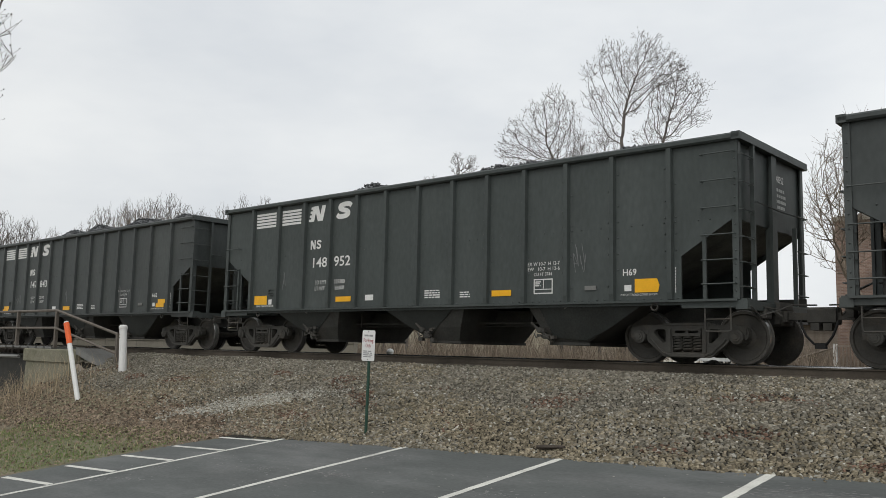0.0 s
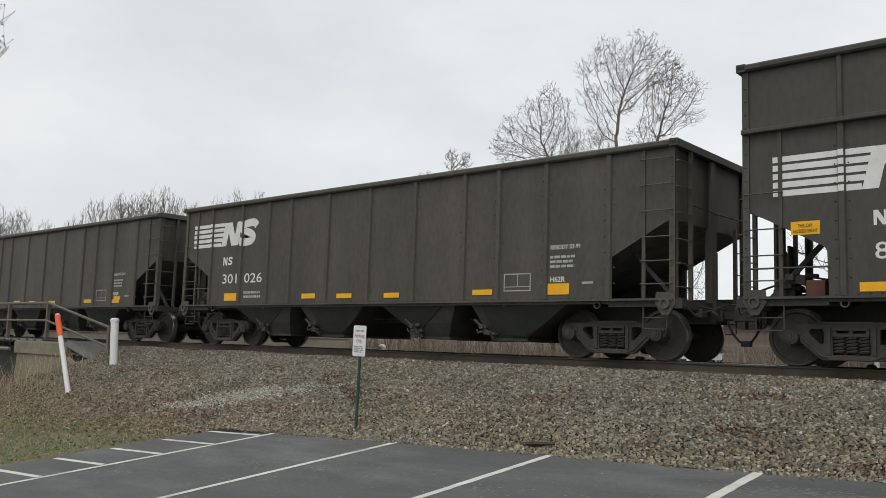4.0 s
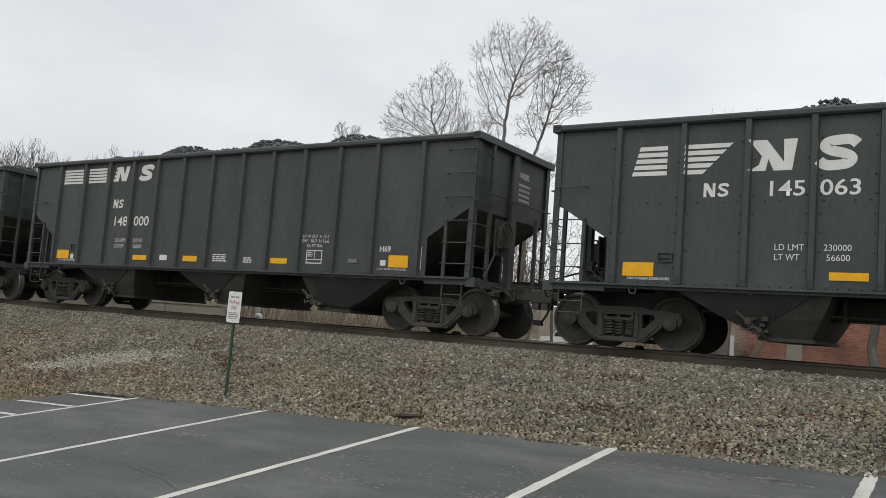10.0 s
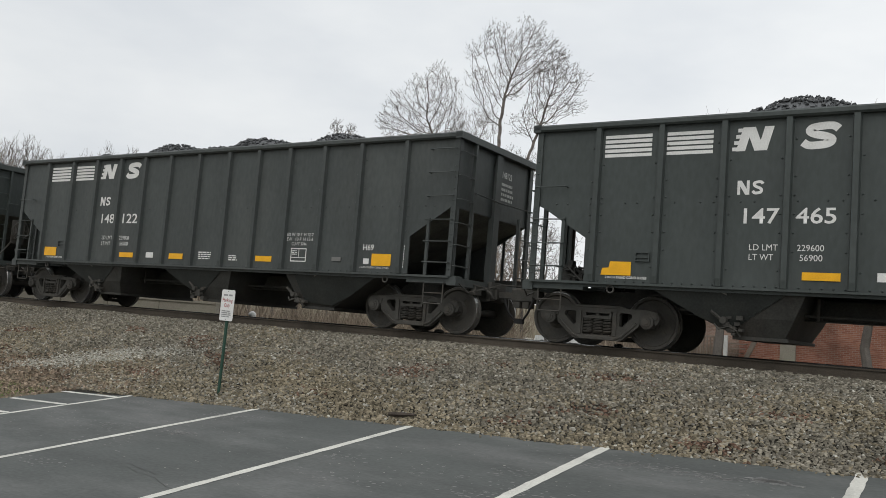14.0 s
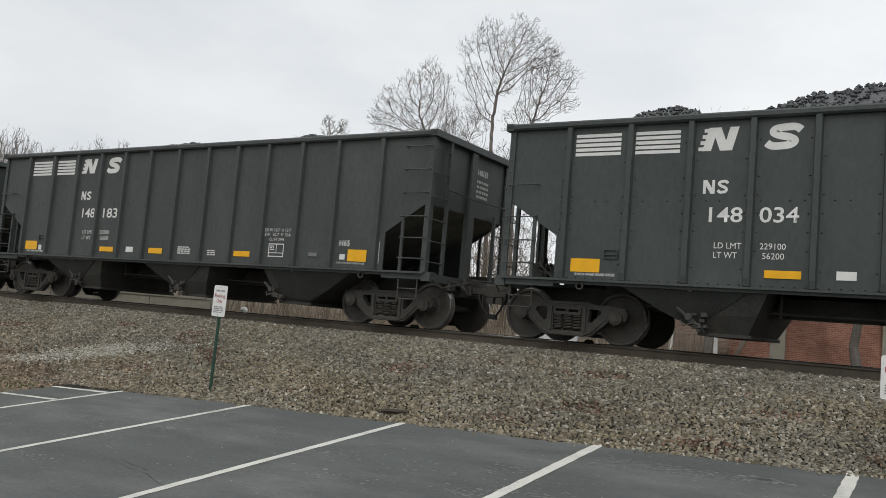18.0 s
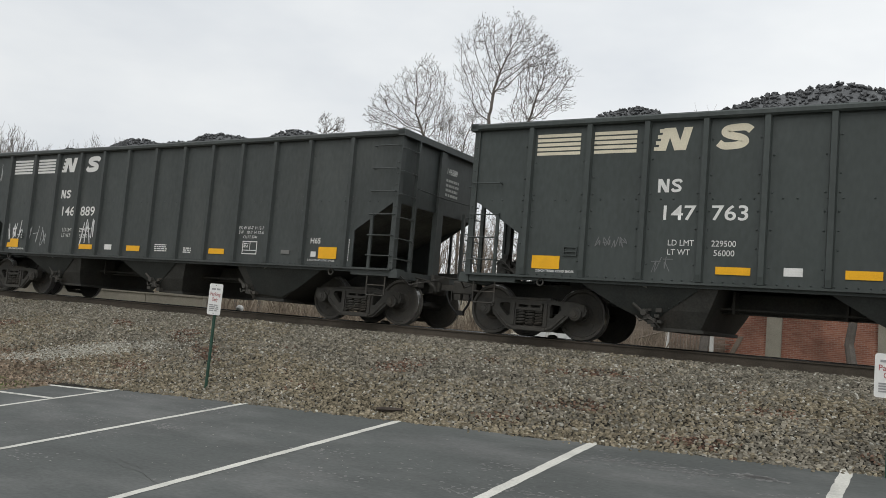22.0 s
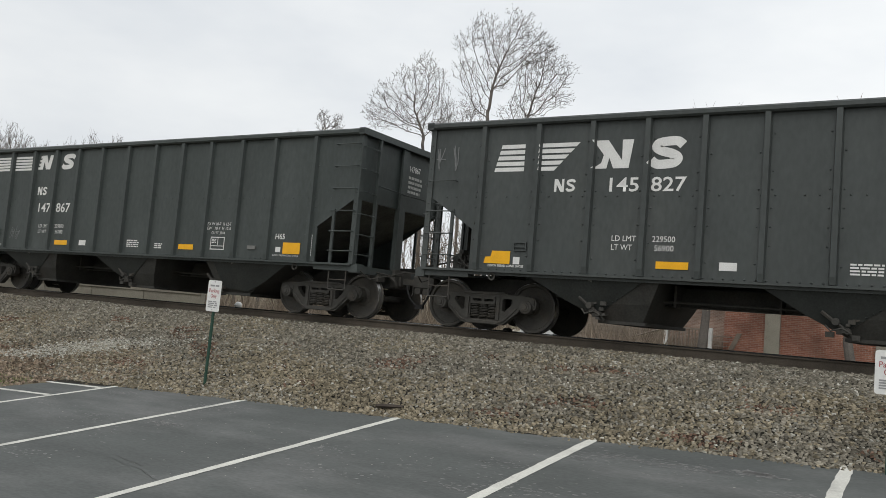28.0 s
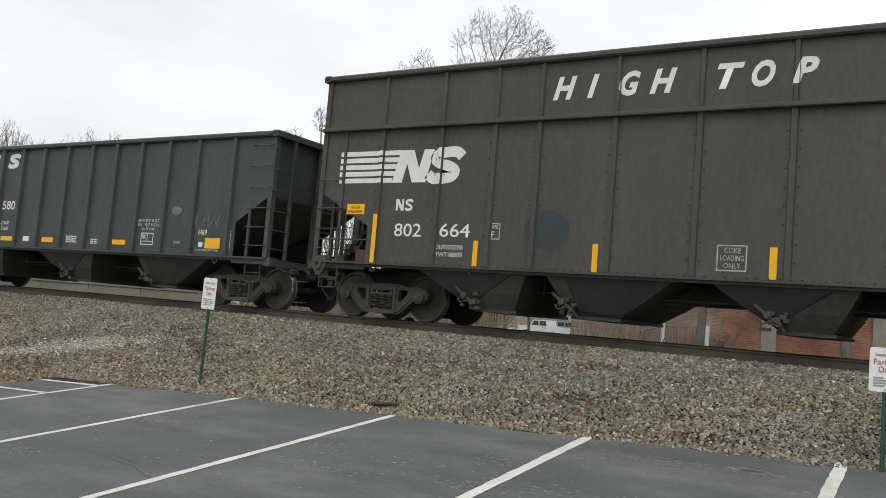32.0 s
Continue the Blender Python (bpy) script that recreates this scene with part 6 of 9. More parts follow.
def big_piece(car, u0):
    """The large many-coloured sprayed piece."""
    def lay(col, polys, layer, label=""):
        spray(car, "graffiti", SPRAY[col], polys, u0, layer, label)
    lay("cyan", [oval(10.45 + 0.12 * (k % 3), 1.3 + 0.17 * k, 0.14, 0.10, 10, 0.2, k) for k in range(8)] + [oval(3.3 + 0.1 * (k % 4), 1.5 + 0.1 * k, 0.09, 0.09, 10, 0.2, 40 + k) for k in range(8)], 0)
    lay("green", [oval(3.55, 1.95, 0.42, 0.42, 16, 0.15, 1), oval(6.58, 2.45, 0.46, 0.27, 16, 0.1, 2), oval(4.9, 2.42, 0.55, 0.12, 14, 0.1, 3), oval(9.2, 2.42, 0.35, 0.22, 12, 0.1, 4),
                  rect(8.20, 8.55, 2.66, 2.84), rect(8.60, 9.0, 2.66, 2.84), rect(8.35, 8.75, 2.47, 2.63), rect(8.79, 9.05, 2.47, 2.63)]
        + [oval(10.5 + 0.1 * math.sin(k * 2), 2.3 + 0.12 * k, 0.09, 0.09, 10) for k in range(5)] + [oval(9.4 + 0.075 * k, 2.68 + 0.05 * (k % 2), 0.03, 0.03, 8) for k in range(7)],
        0, "large multicoloured sprayed piece")
    lay("olive", [oval(7.65, 2.45, 0.5, 0.22, 14, 0.08, 5), oval(2.86, 1.98, 0.10, 0.12, 10), oval(2.95, 1.52, 0.1, 0.1, 10), oval(12.62, 1.24, 0.12, 0.11, 10)], 0)
    lay("sky", [rect(2.32, 3.95, 1.08, 1.45), oval(2.6, 1.62, 0.18, 0.3, 12, 0.15, 6), oval(3.5, 1.5, 0.45, 0.32, 14, 0.1, 7), oval(5.65, 2.46, 0.42, 0.17, 14, 0.08, 8),
                rect(10.25, 10.95, 1.10, 1.95), oval(10.55, 2.0, 0.35, 0.22, 12, 0.05, 9), rect(11.02, 12.0, 1.06, 1.85), oval(11.5, 1.85, 0.48, 0.20, 14, 0.05, 10)], 1)
    lay("pale", [oval(2.5, 1.20, 0.17, 0.20, 14), oval(3.1, 1.68, 0.10, 0.13, 12), oval(5.45, 2.62, 0.10, 0.14, 12), oval(12.15, 1.32, 0.16, 0.16, 14), oval(12.75, 1.62, 0.15, 0.17, 14), oval(12.55, 1.98, 0.12, 0.12, 12),
                 oval(12.3, 1.72, 0.09, 0.09, 10), oval(12.1, 1.72, 0.10, 0.09, 10), oval(2.68, 1.64, 0.06, 0.06, 8), oval(11.5, 1.45, 0.20, 0.2, 12)], 2)
    lay("sky", star(12.3, 1.98, 0.26, 0.12, 2), 3)
    lay("green", [oval(12.72, 2.0, 0.11, 0.1, 10), oval(12.95, 1.78, 0.09, 0.09, 10), oval(12.9, 1.45, 0.2, 0.14, 12), oval(12.15, 1.1, 0.12, 0.06, 10), oval(12.6, 1.1, 0.14, 0.06, 10), oval(11.2, 1.62, 0.1, 0.1, 10), oval(11.3, 1.14, 0.2, 0.07, 10)] + star(10.4, 2.05, 0.2, 0.02) + star(10.75, 1.9, 0.22, 0.02), 2)
    lay("red", ring(1.66, 1.82, 0.40, 0.44, 0.10, 14) + ring(11.52, 2.72, 0.22, 0.20, 0.045) + ring(11.23, 2.58, 0.20, 0.22, 0.045) + ring(11.80, 2.56, 0.18, 0.22, 0.045) + ring(11.36, 2.20, 0.2, 0.2, 0.045)
        + ring(11.72, 2.20, 0.2, 0.2, 0.045) + stroke([(11.1, 2.4), (11.08, 1.95)], 0.05) + stroke([(11.93, 2.4), (11.95, 1.9)], 0.05) + [oval(2.2, 1.75, 0.1, 0.2, 10, 0.2, 3)], 1)
    lay("white", scribble(1.38, 2.0, 1.62, 2.0, 4, 0.032, 5) + scribble(1.55, 1.75, 1.45, 1.62, 1, 0.03, 7) + ring(1.68, 2.08, 0.13, 0.05, 0.03, 10), 3)
    part("graffiti", lettering("2019", 0.30, SPRAY["white"], 0.95, 0.1), car, pose(11.14 + u0, FACE - 0.014, 2.42, 0, 4, 0))
    lay("white", stroke([(11.3, 2.34), (11.75, 2.26)], 0.03) + stroke([(11.36, 2.26), (11.55, 2.16)], 0.03), 3)
    # the body of the letters
    def both(col, polys, layer):
        lay(col, polys, layer)
        paint_on_ribs(car, "A", "graffiti", SPRAY[col], polys, u0, layer - 2)
    over_stakes(car, u0, [(2.3, 3.4, 1.2, 1.6, "sky"), (3.9, 9.9, 1.1, 2.2, "lilac"), (10.0, 11.3, 1.2, 2.0, "sky"), (12.0, 12.2, 1.2, 1.8, "sky")])
    both("lilac", [[(4.21, 2.30), (5.03, 2.30), (5.04, 1.84), (4.88, 1.66), (4.51, 1.60), (4.34, 1.77)],
                [(5.06, 2.25), (5.61, 2.29), (5.58, 2.08), (5.54, 1.90), (5.74, 1.73), (5.95, 1.51), (6.14, 1.07), (5.25, 1.07)],
                [(6.10, 2.31), (6.41, 2.34), (6.43, 1.97), (6.30, 1.85), (6.37, 1.47), (6.58, 1.40), (6.67, 1.12), (6.11, 1.08), (6.14, 1.57)],
                [(6.76, 2.34), (7.54, 2.36), (7.62, 2.25), (7.60, 1.82), (7.49, 1.65), (7.54, 1.10), (7.20, 1.11), (6.98, 1.92), (6.79, 2.00)],
                [(9.77, 2.33), (10.25, 2.33), (10.21, 2.10), (10.38, 2.00), (10.47, 1.81), (10.41, 1.56), (10.15, 1.46), (9.94, 1.45), (9.49, 1.07), (8.81, 1.07), (8.79, 1.52), (9.50, 1.54), (9.73, 1.90)],
                [(9.13, 2.35), (9.29, 2.33), (9.24, 1.99), (9.35, 1.69), (9.50, 1.54), (9.40, 1.44), (8.77, 1.52), (8.96, 1.63), (9.12, 1.74)],
                [(8.30, 1.51), (8.66, 1.42), (8.88, 1.07), (8.22, 1.07)]], 3)
    both("yellow", [[(3.90, 1.74), (4.30, 1.85), (4.36, 1.32), (4.09, 1.29), (3.91, 1.47)],
                 [(4.33, 1.59), (5.06, 1.67), (5.24, 1.08), (4.40, 1.07)],
                 [(5.78, 2.25), (6.09, 2.25), (6.14, 1.57), (6.05, 1.59), (5.86, 1.96)],
                 [(7.55, 2.27), (7.86, 2.35), (8.22, 2.38), (8.44, 2.32), (8.56, 2.25), (8.46, 1.93), (8.32, 1.95), (8.07, 2.08), (7.77, 1.97), (7.62, 1.90)],
                 [(8.65, 2.33), (9.27, 2.37), (9.24, 2.04), (9.14, 1.89), (9.04, 1.65), (8.96, 1.63), (8.79, 1.94)],
                 [(6.60, 1.42), (6.82, 1.50), (7.12, 1.43), (7.17, 1.10), (6.61, 1.11)]], 4)
    both("brown", [[(5.16, 1.88), (5.43, 1.96), (5.67, 1.77), (5.90, 1.54), (6.13, 1.08), (5.32, 1.07)],
                [(7.49, 1.63), (7.65, 1.88), (7.91, 2.01), (8.33, 1.91), (8.38, 1.72), (8.66, 1.42), (8.86, 1.07), (7.54, 1.08)],
                [(7.16, 1.48), (7.49, 1.65), (7.54, 1.09), (7.20, 1.09)],
                [(8.10, 2.35), (8.20, 2.35), (8.32, 1.07), (8.20, 1.07)]], 5)
    both("olive", [[(6.54, 1.94), (6.94, 1.94), (7.12, 1.43), (6.82, 1.50), (6.60, 1.38)],
                [(4.24, 2.27), (4.66, 2.27), (4.85, 1.90), (4.48, 1.87)],
                [(8.70, 2.31), (9.21, 2.34), (9.13, 1.99), (8.85, 1.96)]], 6)
    both("navy", [[(4.06, 2.23), (4.21, 2.27), (4.26, 1.87), (4.11, 1.84)],
               [(3.90, 1.43), (4.09, 1.29), (4.34, 1.27), (4.21, 1.07), (3.73, 1.07), (3.88, 1.19)],
               [(5.06, 1.98), (5.20, 1.85), (5.25, 1.55), (4.96, 1.62), (4.96, 1.84)],
               [(5.21, 1.46), (5.53, 1.51), (5.54, 1.16), (5.26, 1.09)],
               [(5.57, 1.97), (5.75, 2.25), (5.82, 2.18), (5.88, 1.77), (5.67, 1.84)],
               [(6.33, 1.84), (6.48, 1.94), (6.47, 1.47), (6.39, 1.51)],
               [(6.65, 1.11), (6.71, 1.23), (6.88, 1.19), (6.89, 1.08)],
               [(6.57, 2.31), (6.73, 2.31), (6.77, 1.97), (6.61, 1.96)],
               [(6.98, 1.92), (7.13, 2.05), (7.17, 1.42)],
               [(7.78, 1.56), (7.79, 1.80), (7.96, 1.70), (7.95, 1.59)],
               [(7.87, 1.31), (8.19, 1.36), (8.16, 1.22), (8.20, 1.07), (8.04, 1.08)],
               [(8.57, 2.21), (8.68, 2.14), (9.00, 1.63), (8.77, 1.52), (8.63, 1.85)],
               [(9.62, 2.27), (9.77, 2.27), (9.73, 1.90), (9.50, 1.54), (9.36, 1.57), (9.58, 1.90)],
               [(9.93, 1.43), (10.16, 1.44), (10.43, 1.56), (10.32, 1.37), (9.98, 1.22), (9.92, 1.09), (9.80, 1.17), (9.83, 1.39)],
               [(9.09, 1.57), (9.29, 1.45), (9.08, 1.37)]], 7)
    both("cyan", [[(5.00, 1.80), (5.11, 1.88), (5.18, 1.61), (5.00, 1.64)],
               [(5.31, 1.37), (5.48, 1.41), (5.49, 1.22), (5.32, 1.18)],
               [(5.62, 1.95), (5.72, 2.02), (5.80, 1.81), (5.68, 1.86)],
               [(8.32, 1.91), (8.56, 2.08), (8.68, 1.60), (8.39, 1.76)],
               [(9.30, 1.97), (9.52, 1.97), (9.45, 1.66), (9.32, 1.70)],
               [(9.64, 1.23), (9.96, 1.22), (9.92, 1.08), (9.43, 1.07)],
               [(7.80, 1.61), (7.83, 1.76), (7.92, 1.63)],
               [(7.99, 1.19), (8.16, 1.22), (8.17, 1.09), (8.05, 1.08)]], 8)
    rim, edge = [], []
    for pts in [[(4.24, 2.30), (5.03, 2.30), (5.03, 1.88)],
                [(4.51, 1.95), (4.51, 1.60), (4.50, 1.31), (4.12, 1.28), (3.93, 1.45), (3.93, 1.68), (4.25, 1.87)],
                [(3.84, 1.07), (3.71, 1.28), (3.80, 1.58), (4.03, 1.79)],
                [(5.09, 2.27), (5.61, 2.29), (5.58, 2.16)],
                [(5.58, 2.02), (5.55, 1.88), (5.74, 1.73), (5.98, 1.51), (6.12, 1.24), (6.14, 1.07)],
                [(5.81, 2.27), (6.11, 2.27)],
                [(6.30, 2.34), (6.41, 2.34), (6.43, 1.97), (6.32, 1.85), (6.34, 1.58), (6.45, 1.43)],
                [(6.80, 2.00), (6.76, 2.33), (7.54, 2.36), (7.62, 2.23), (7.60, 1.93), (7.52, 1.66), (7.47, 1.43), (7.56, 1.17)],
                [(6.54, 1.95), (6.94, 1.95), (6.99, 1.85), (7.11, 1.43)],
                [(7.62, 2.27), (7.88, 2.38), (8.22, 2.39), (8.56, 2.27), (8.56, 2.09), (8.46, 1.94), (8.33, 1.95), (8.29, 1.83), (8.38, 1.70), (8.61, 1.52), (8.79, 1.27), (8.88, 1.07)],
                [(9.25, 2.33), (9.31, 2.10), (9.21, 1.99), (9.23, 1.79), (9.33, 1.59), (9.48, 1.51)],
                [(9.78, 2.30), (10.25, 2.33), (10.24, 2.17), (10.14, 2.07), (10.25, 1.97), (10.45, 1.80), (10.44, 1.61), (10.31, 1.49)],
                [(10.00, 1.70), (9.90, 1.35), (9.64, 1.17), (9.49, 1.07)],
                [(8.76, 1.58), (9.08, 1.61), (9.14, 1.47)],
                [(6.61, 1.36), (6.61, 1.58), (6.74, 1.72), (6.99, 1.72)],
                [(6.70, 1.36), (6.71, 1.52), (6.83, 1.64), (7.01, 1.63)],
                [(6.78, 1.36), (6.83, 1.49), (7.02, 1.55)],
                [(7.66, 1.52), (7.81, 1.52), (7.96, 1.63)],
                [(7.87, 1.31), (8.03, 1.19), (8.10, 1.07)],
                [(4.93, 1.87), (4.93, 1.62), (5.16, 1.67)]]:
        rim += stroke(curve(pts, 4), 0.028)
    for pts in [[(4.10, 1.83), (4.05, 2.30), (4.21, 2.33), (5.05, 2.34), (5.77, 2.32), (6.16, 2.36), (6.54, 2.38), (6.56, 2.29)],
                [(6.75, 2.38), (7.58, 2.41), (7.87, 2.42), (8.24, 2.43), (8.60, 2.29)],
                [(8.62, 2.37), (9.27, 2.41), (9.35, 2.23)],
                [(9.73, 2.37), (10.27, 2.37), (10.28, 2.17), (10.18, 2.06), (10.32, 1.97), (10.50, 1.81)],
                [(4.41, 1.89), (4.43, 1.36)],
                [(5.66, 1.79), (6.03, 1.50), (6.20, 1.12)],
                [(7.62, 2.19), (7.60, 1.66), (7.56, 1.39)],
                [(8.38, 1.93), (8.36, 1.81), (8.67, 1.50), (8.84, 1.22)],
                [(7.01, 1.92), (7.15, 1.44)]]:
        edge += stroke(curve(pts, 4), 0.034)
    both("navy", edge, 9)
    rim += star(5.78, 1.40, 0.26, 0.018)
    both("white", rim, 10)
    both("yellow", star(4.5, 2.02, 0.2, 0.05) + star(7.0, 2.1, 0.13, 0.06) + ring(7.3, 2.08, 0.14, 0.16, 0.035) + [oval(9.8, 1.98, 0.09, 0.1, 10)] + star(9.72, 1.55, 0.13, 0.06) + star(9.66, 1.3, 0.12, 0.05) + star(11.75, 1.7, 0.2, 0.04, 3)
         + ring(10.4, 1.18, 0.16, 0.1, 0.03) + ring(10.78, 1.3, 0.16, 0.2, 0.03), 11)
    for q in ((4.66, 5.12), (6.49, 7.00), (9.37, 9.82)):
        spray(car, "reflector", YELLOW, [rect(*q, 1.25, 1.34)], u0, 13)
    # overspray: fine drops round the fills and along their upper edges
    g = random.Random(77)

    def mist(col, cx, cz, rx, rz, count, layer, spread=0.22):
        bits = []
        for _ in range(count):
            a, q = g.uniform(0, 6.283), 1 + g.gauss(0, spread)
            z = cz + rz * q * math.sin(a)
            if z > 1.08:
                bits.append(oval(cx + rx * q * math.cos(a), z, g.uniform(0.008, 0.022), g.uniform(0.008, 0.022), 5))
        lay(col, bits, layer)
    for col, cx, cz, rx, rz, count in (("green", 3.55, 1.95, 0.42, 0.42, 260), ("green", 6.58, 2.45, 0.46, 0.27, 260), ("green", 9.2, 2.42, 0.35, 0.22, 200), ("olive", 7.65, 2.45, 0.5, 0.22, 260), ("sky", 5.65, 2.46, 0.42, 0.17, 160),
                                       ("sky", 10.55, 2.0, 0.38, 0.24, 240), ("sky", 11.5, 1.85, 0.50, 0.22, 260), ("sky", 2.75, 1.50, 0.42, 0.30, 200), ("red", 1.66, 1.82, 0.40, 0.44, 240), ("red", 11.52, 2.4, 0.40, 0.42, 160)):
        mist(col, cx, cz, rx, rz, count, 2)
    for col in ("lilac", "yellow", "olive", "brown"):
        lay(col, [oval(g.uniform(4.1, 10.0), g.uniform(1.12, 2.2), g.uniform(0.01, 0.035), g.uniform(0.01, 0.035), 6) for _ in range(70)], 9)


def two_tone_piece(car, u0):
    """A white and blue sprayed piece beside a white one with black outlines."""
    def lay(col, polys, layer, label=""):
        spray(car, "graffiti", SPRAY[col], polys, u0, layer, label)
    halo = []
    for k in range(12):
        halo.append(oval(3.7 + 0.34 * k, 1.62 + 0.12 * math.sin(k * 1.7), 0.34, 0.50, 14, 0.12, k))
    lay("lime", [rect(3.35, 7.5, 1.07, 1.45)] + [oval(3.5 + 0.4 * k, 1.5, 0.3, 0.4, 12, 0.2, 60 + k) for k in range(10)], 0, "white, blue and lime sprayed piece")
    lay("pale", halo, 1)
    letters = [[(3.45, 1.25), (3.6, 1.9), (4.0, 1.75), (4.35, 2.15), (4.5, 1.8), (4.2, 1.4), (3.9, 1.15)], [(4.5, 1.15), (4.7, 1.95), (5.15, 1.9), (5.1, 1.6), (4.8, 1.5), (4.75, 1.2)],
               [(5.15, 1.15), (5.3, 1.85), (5.9, 2.05), (6.1, 1.75), (5.6, 1.6), (5.65, 1.35), (6.0, 1.5), (5.95, 1.15)], [(6.1, 1.15), (6.25, 2.05), (6.8, 2.0), (6.55, 1.75), (6.75, 1.6), (6.5, 1.4), (6.7, 1.15)],
               [(6.75, 1.15), (6.85, 1.95), (7.4, 1.8), (7.2, 1.5), (7.5, 1.15), (7.2, 1.12), (7.0, 1.4)]]
    lay("white", letters, 2)
    B = []
    for L in letters:
        B += stroke(curve(L, 3, True), 0.045)
    lay("blue", B, 3)
    lay("lime", scribble(3.6, 7.3, 1.2, 1.9, 7, 0.03, 21), 4)
    lay("sky", scribble(3.5, 7.4, 1.3, 2.0, 9, 0.022, 22), 5)
    lay("navy", scribble(8.7, 11.9, 1.15, 2.0, 6, 0.028, 23), 3)
    white = [oval(8.05, 1.55, 0.52, 0.50, 18, 0.04, 3), [(8.6, 1.1), (8.6, 2.1), (8.9, 1.8), (9.2, 2.15), (9.3, 1.6), (9.1, 1.1)], [(9.3, 1.1), (9.35, 2.2), (10.1, 1.7), (10.2, 1.2), (9.8, 1.1)],
             [(10.2, 1.15), (10.4, 2.1), (11.0, 1.95), (10.7, 1.6), (11.0, 1.3), (10.9, 1.1)], [(11.0, 1.1), (11.3, 2.05), (12.0, 1.75), (11.6, 1.5), (12.1, 1.15), (11.5, 1.1)]]
    lay("silver", white + [oval(12.7, 1.4, 0.5, 0.32, 14, 0.1, 8)], 1, "white sprayed piece with black outlines")
    K = ring(8.05, 1.55, 0.52, 0.5, 0.04) + stroke(curve([(7.6, 1.15), (7.9, 1.5), (8.0, 1.2)], 3), 0.05) + ring(8.2, 1.6, 0.1, 0.25, 0.05)
    for L in white[1:]:
        K += stroke(curve(L, 3, True), 0.045)
    K += scribble(12.4, 13.0, 1.3, 1.65, 4, 0.03, 9)
    lay("navy", K, 2)
    ribs = [u - 7.56 + 7.78 for u in (3.84, 4.73, 6.14, 7.56, 8.98, 10.39, 11.28)]
    spray(car, "graffiti", SPRAY["pale"], [rect(u - 0.046, u + 0.046, 1.22, 2.0) for u in ribs], u0, 0, face=-1.5985)


# ------------------------------------------------------------------ ballast, verge and bridge end
def stones(name, label, mat, count, where, size, seed, kind="stuff"):
    """Broken stones: squashed, tilted, uneven pyramids bedded in the ground."""
    rnd = random.Random(seed)
    spots = []
    if where is None:
        spots, count = count, len(count)
    while len(spots) < count:
        q = where(rnd)
        if q is not None:
            spots.append(q)
    rng = np.random.default_rng(seed)
    c = np.array(spots)[:, None, :]
    shape = np.array(((1.25, 0, -0.3), (0, 0.85, -0.3), (-1.25, 0, -0.3), (0, -0.85, -0.3), (0.86, 0.36, 0.58), (-0.24, 0.66, 0.58), (-0.88, -0.32, 0.58), (0.32, -0.62, 0.58)))
    r = size[0] + (size[1] - size[0]) * rng.random((count, 1, 1))
    p = shape[None] * r * rng.uniform(0.72, 1.28, (count, 8, 1))
    p[:, 4:, :2] += rng.uniform(-0.30, 0.30, (count, 1, 2)) * r
    a = rng.uniform(0, 6.28, (count, 1))
    tilt = rng.uniform(-0.45, 0.45, (2, count, 1))
    x = p[:, :, 0] * np.cos(a) - p[:, :, 1] * np.sin(a)
    y = p[:, :, 0] * np.sin(a) + p[:, :, 1] * np.cos(a)
    v = np.stack((x, y, p[:, :, 2] + x * tilt[0] + y * tilt[1]), 2) + c
    f = np.array(((0, 1, 5, 4), (1, 2, 6, 5), (2, 3, 7, 6), (3, 0, 4, 7), (4, 5, 6, 7)))[None] + 8 * np.arange(count)[:, None, None]
    me = quick(name, v.reshape(-1, 3).tolist(), f.reshape(-1, 4).tolist(), mat)
    return thing(name, label, "ballast", me, kind=kind)


def bank_stones():
    """Where each stone of the bank lies, sorted by its kind: a loose grid with a few stones on top."""
    rnd = random.Random(1)
    kinds = {"grey": [], "tan": [], "pale": [], "rusty": []}

    def lay(x, y, lift):
        e = toe_y(x)
        if y < e - 0.1 or y > 13.95 or x < -14.5 and y < 10.1 + 0.11 * min(9, (-14.5 - x)) + rnd.uniform(-0.35, 0.35):
            return
        n = noise.noise((x * 0.35, y * 0.9, 2.0))
        n2 = noise.noise((x * 0.7, y * 1.5, 21.0))
        spot = (x, y, height(x, y) + 0.008 + lift)
        if rnd.random() < 0.07:
            kinds["pale"].append(spot)
        elif n2 > 0.25 and y < 12.6 and rnd.random() < 0.55 * min(1, (n2 - 0.25) / 0.2):
            kinds["rusty"].append(spot)
        elif 0.16 + 0.5 * (y - e) / 3.6 + 0.6 * n > rnd.uniform(0.0, 0.65):
            kinds["grey"].append(spot)
        else:
            kinds["tan"].append(spot)
    dx, dy = 0.050, 0.041
    for j in range(124):
        for i in range(572):
            lay(-26.5 + dx * (i + 0.5 * (j % 2)) + rnd.uniform(-0.019, 0.019), 8.95 + dy * j + rnd.uniform(-0.015, 0.015), 0.0)
    for _ in range(9000):
        lay(rnd.uniform(-26.5, 2.0), rnd.uniform(9.1, 13.9), 0.014)
    return kinds


def pale_spot(rnd):
    x = rnd.gauss(-14.7, 0.75)
    y = 10.65 + 0.45 * (x + 14.7) + rnd.gauss(0, 0.20)
    return (x, y, height(x, y) + 0.016) if toe_y(x) + 0.2 < y < 13 else None


def bed_spot(rnd):
    x, y = rnd.uniform(-40, 8), rnd.uniform(13.5, 17.6)
    if -31 > x and y < 14:
        return None
    return x, y, height(x, y) + rnd.uniform(-0.02, 0.012)


def toe_spot(rnd):
    x = rnd.uniform(-13, 5)
    y = toe_y(x) - abs(rnd.gauss(0, 0.10)) + 0.02
    return x, y, lot_z(x, y) + 0.008


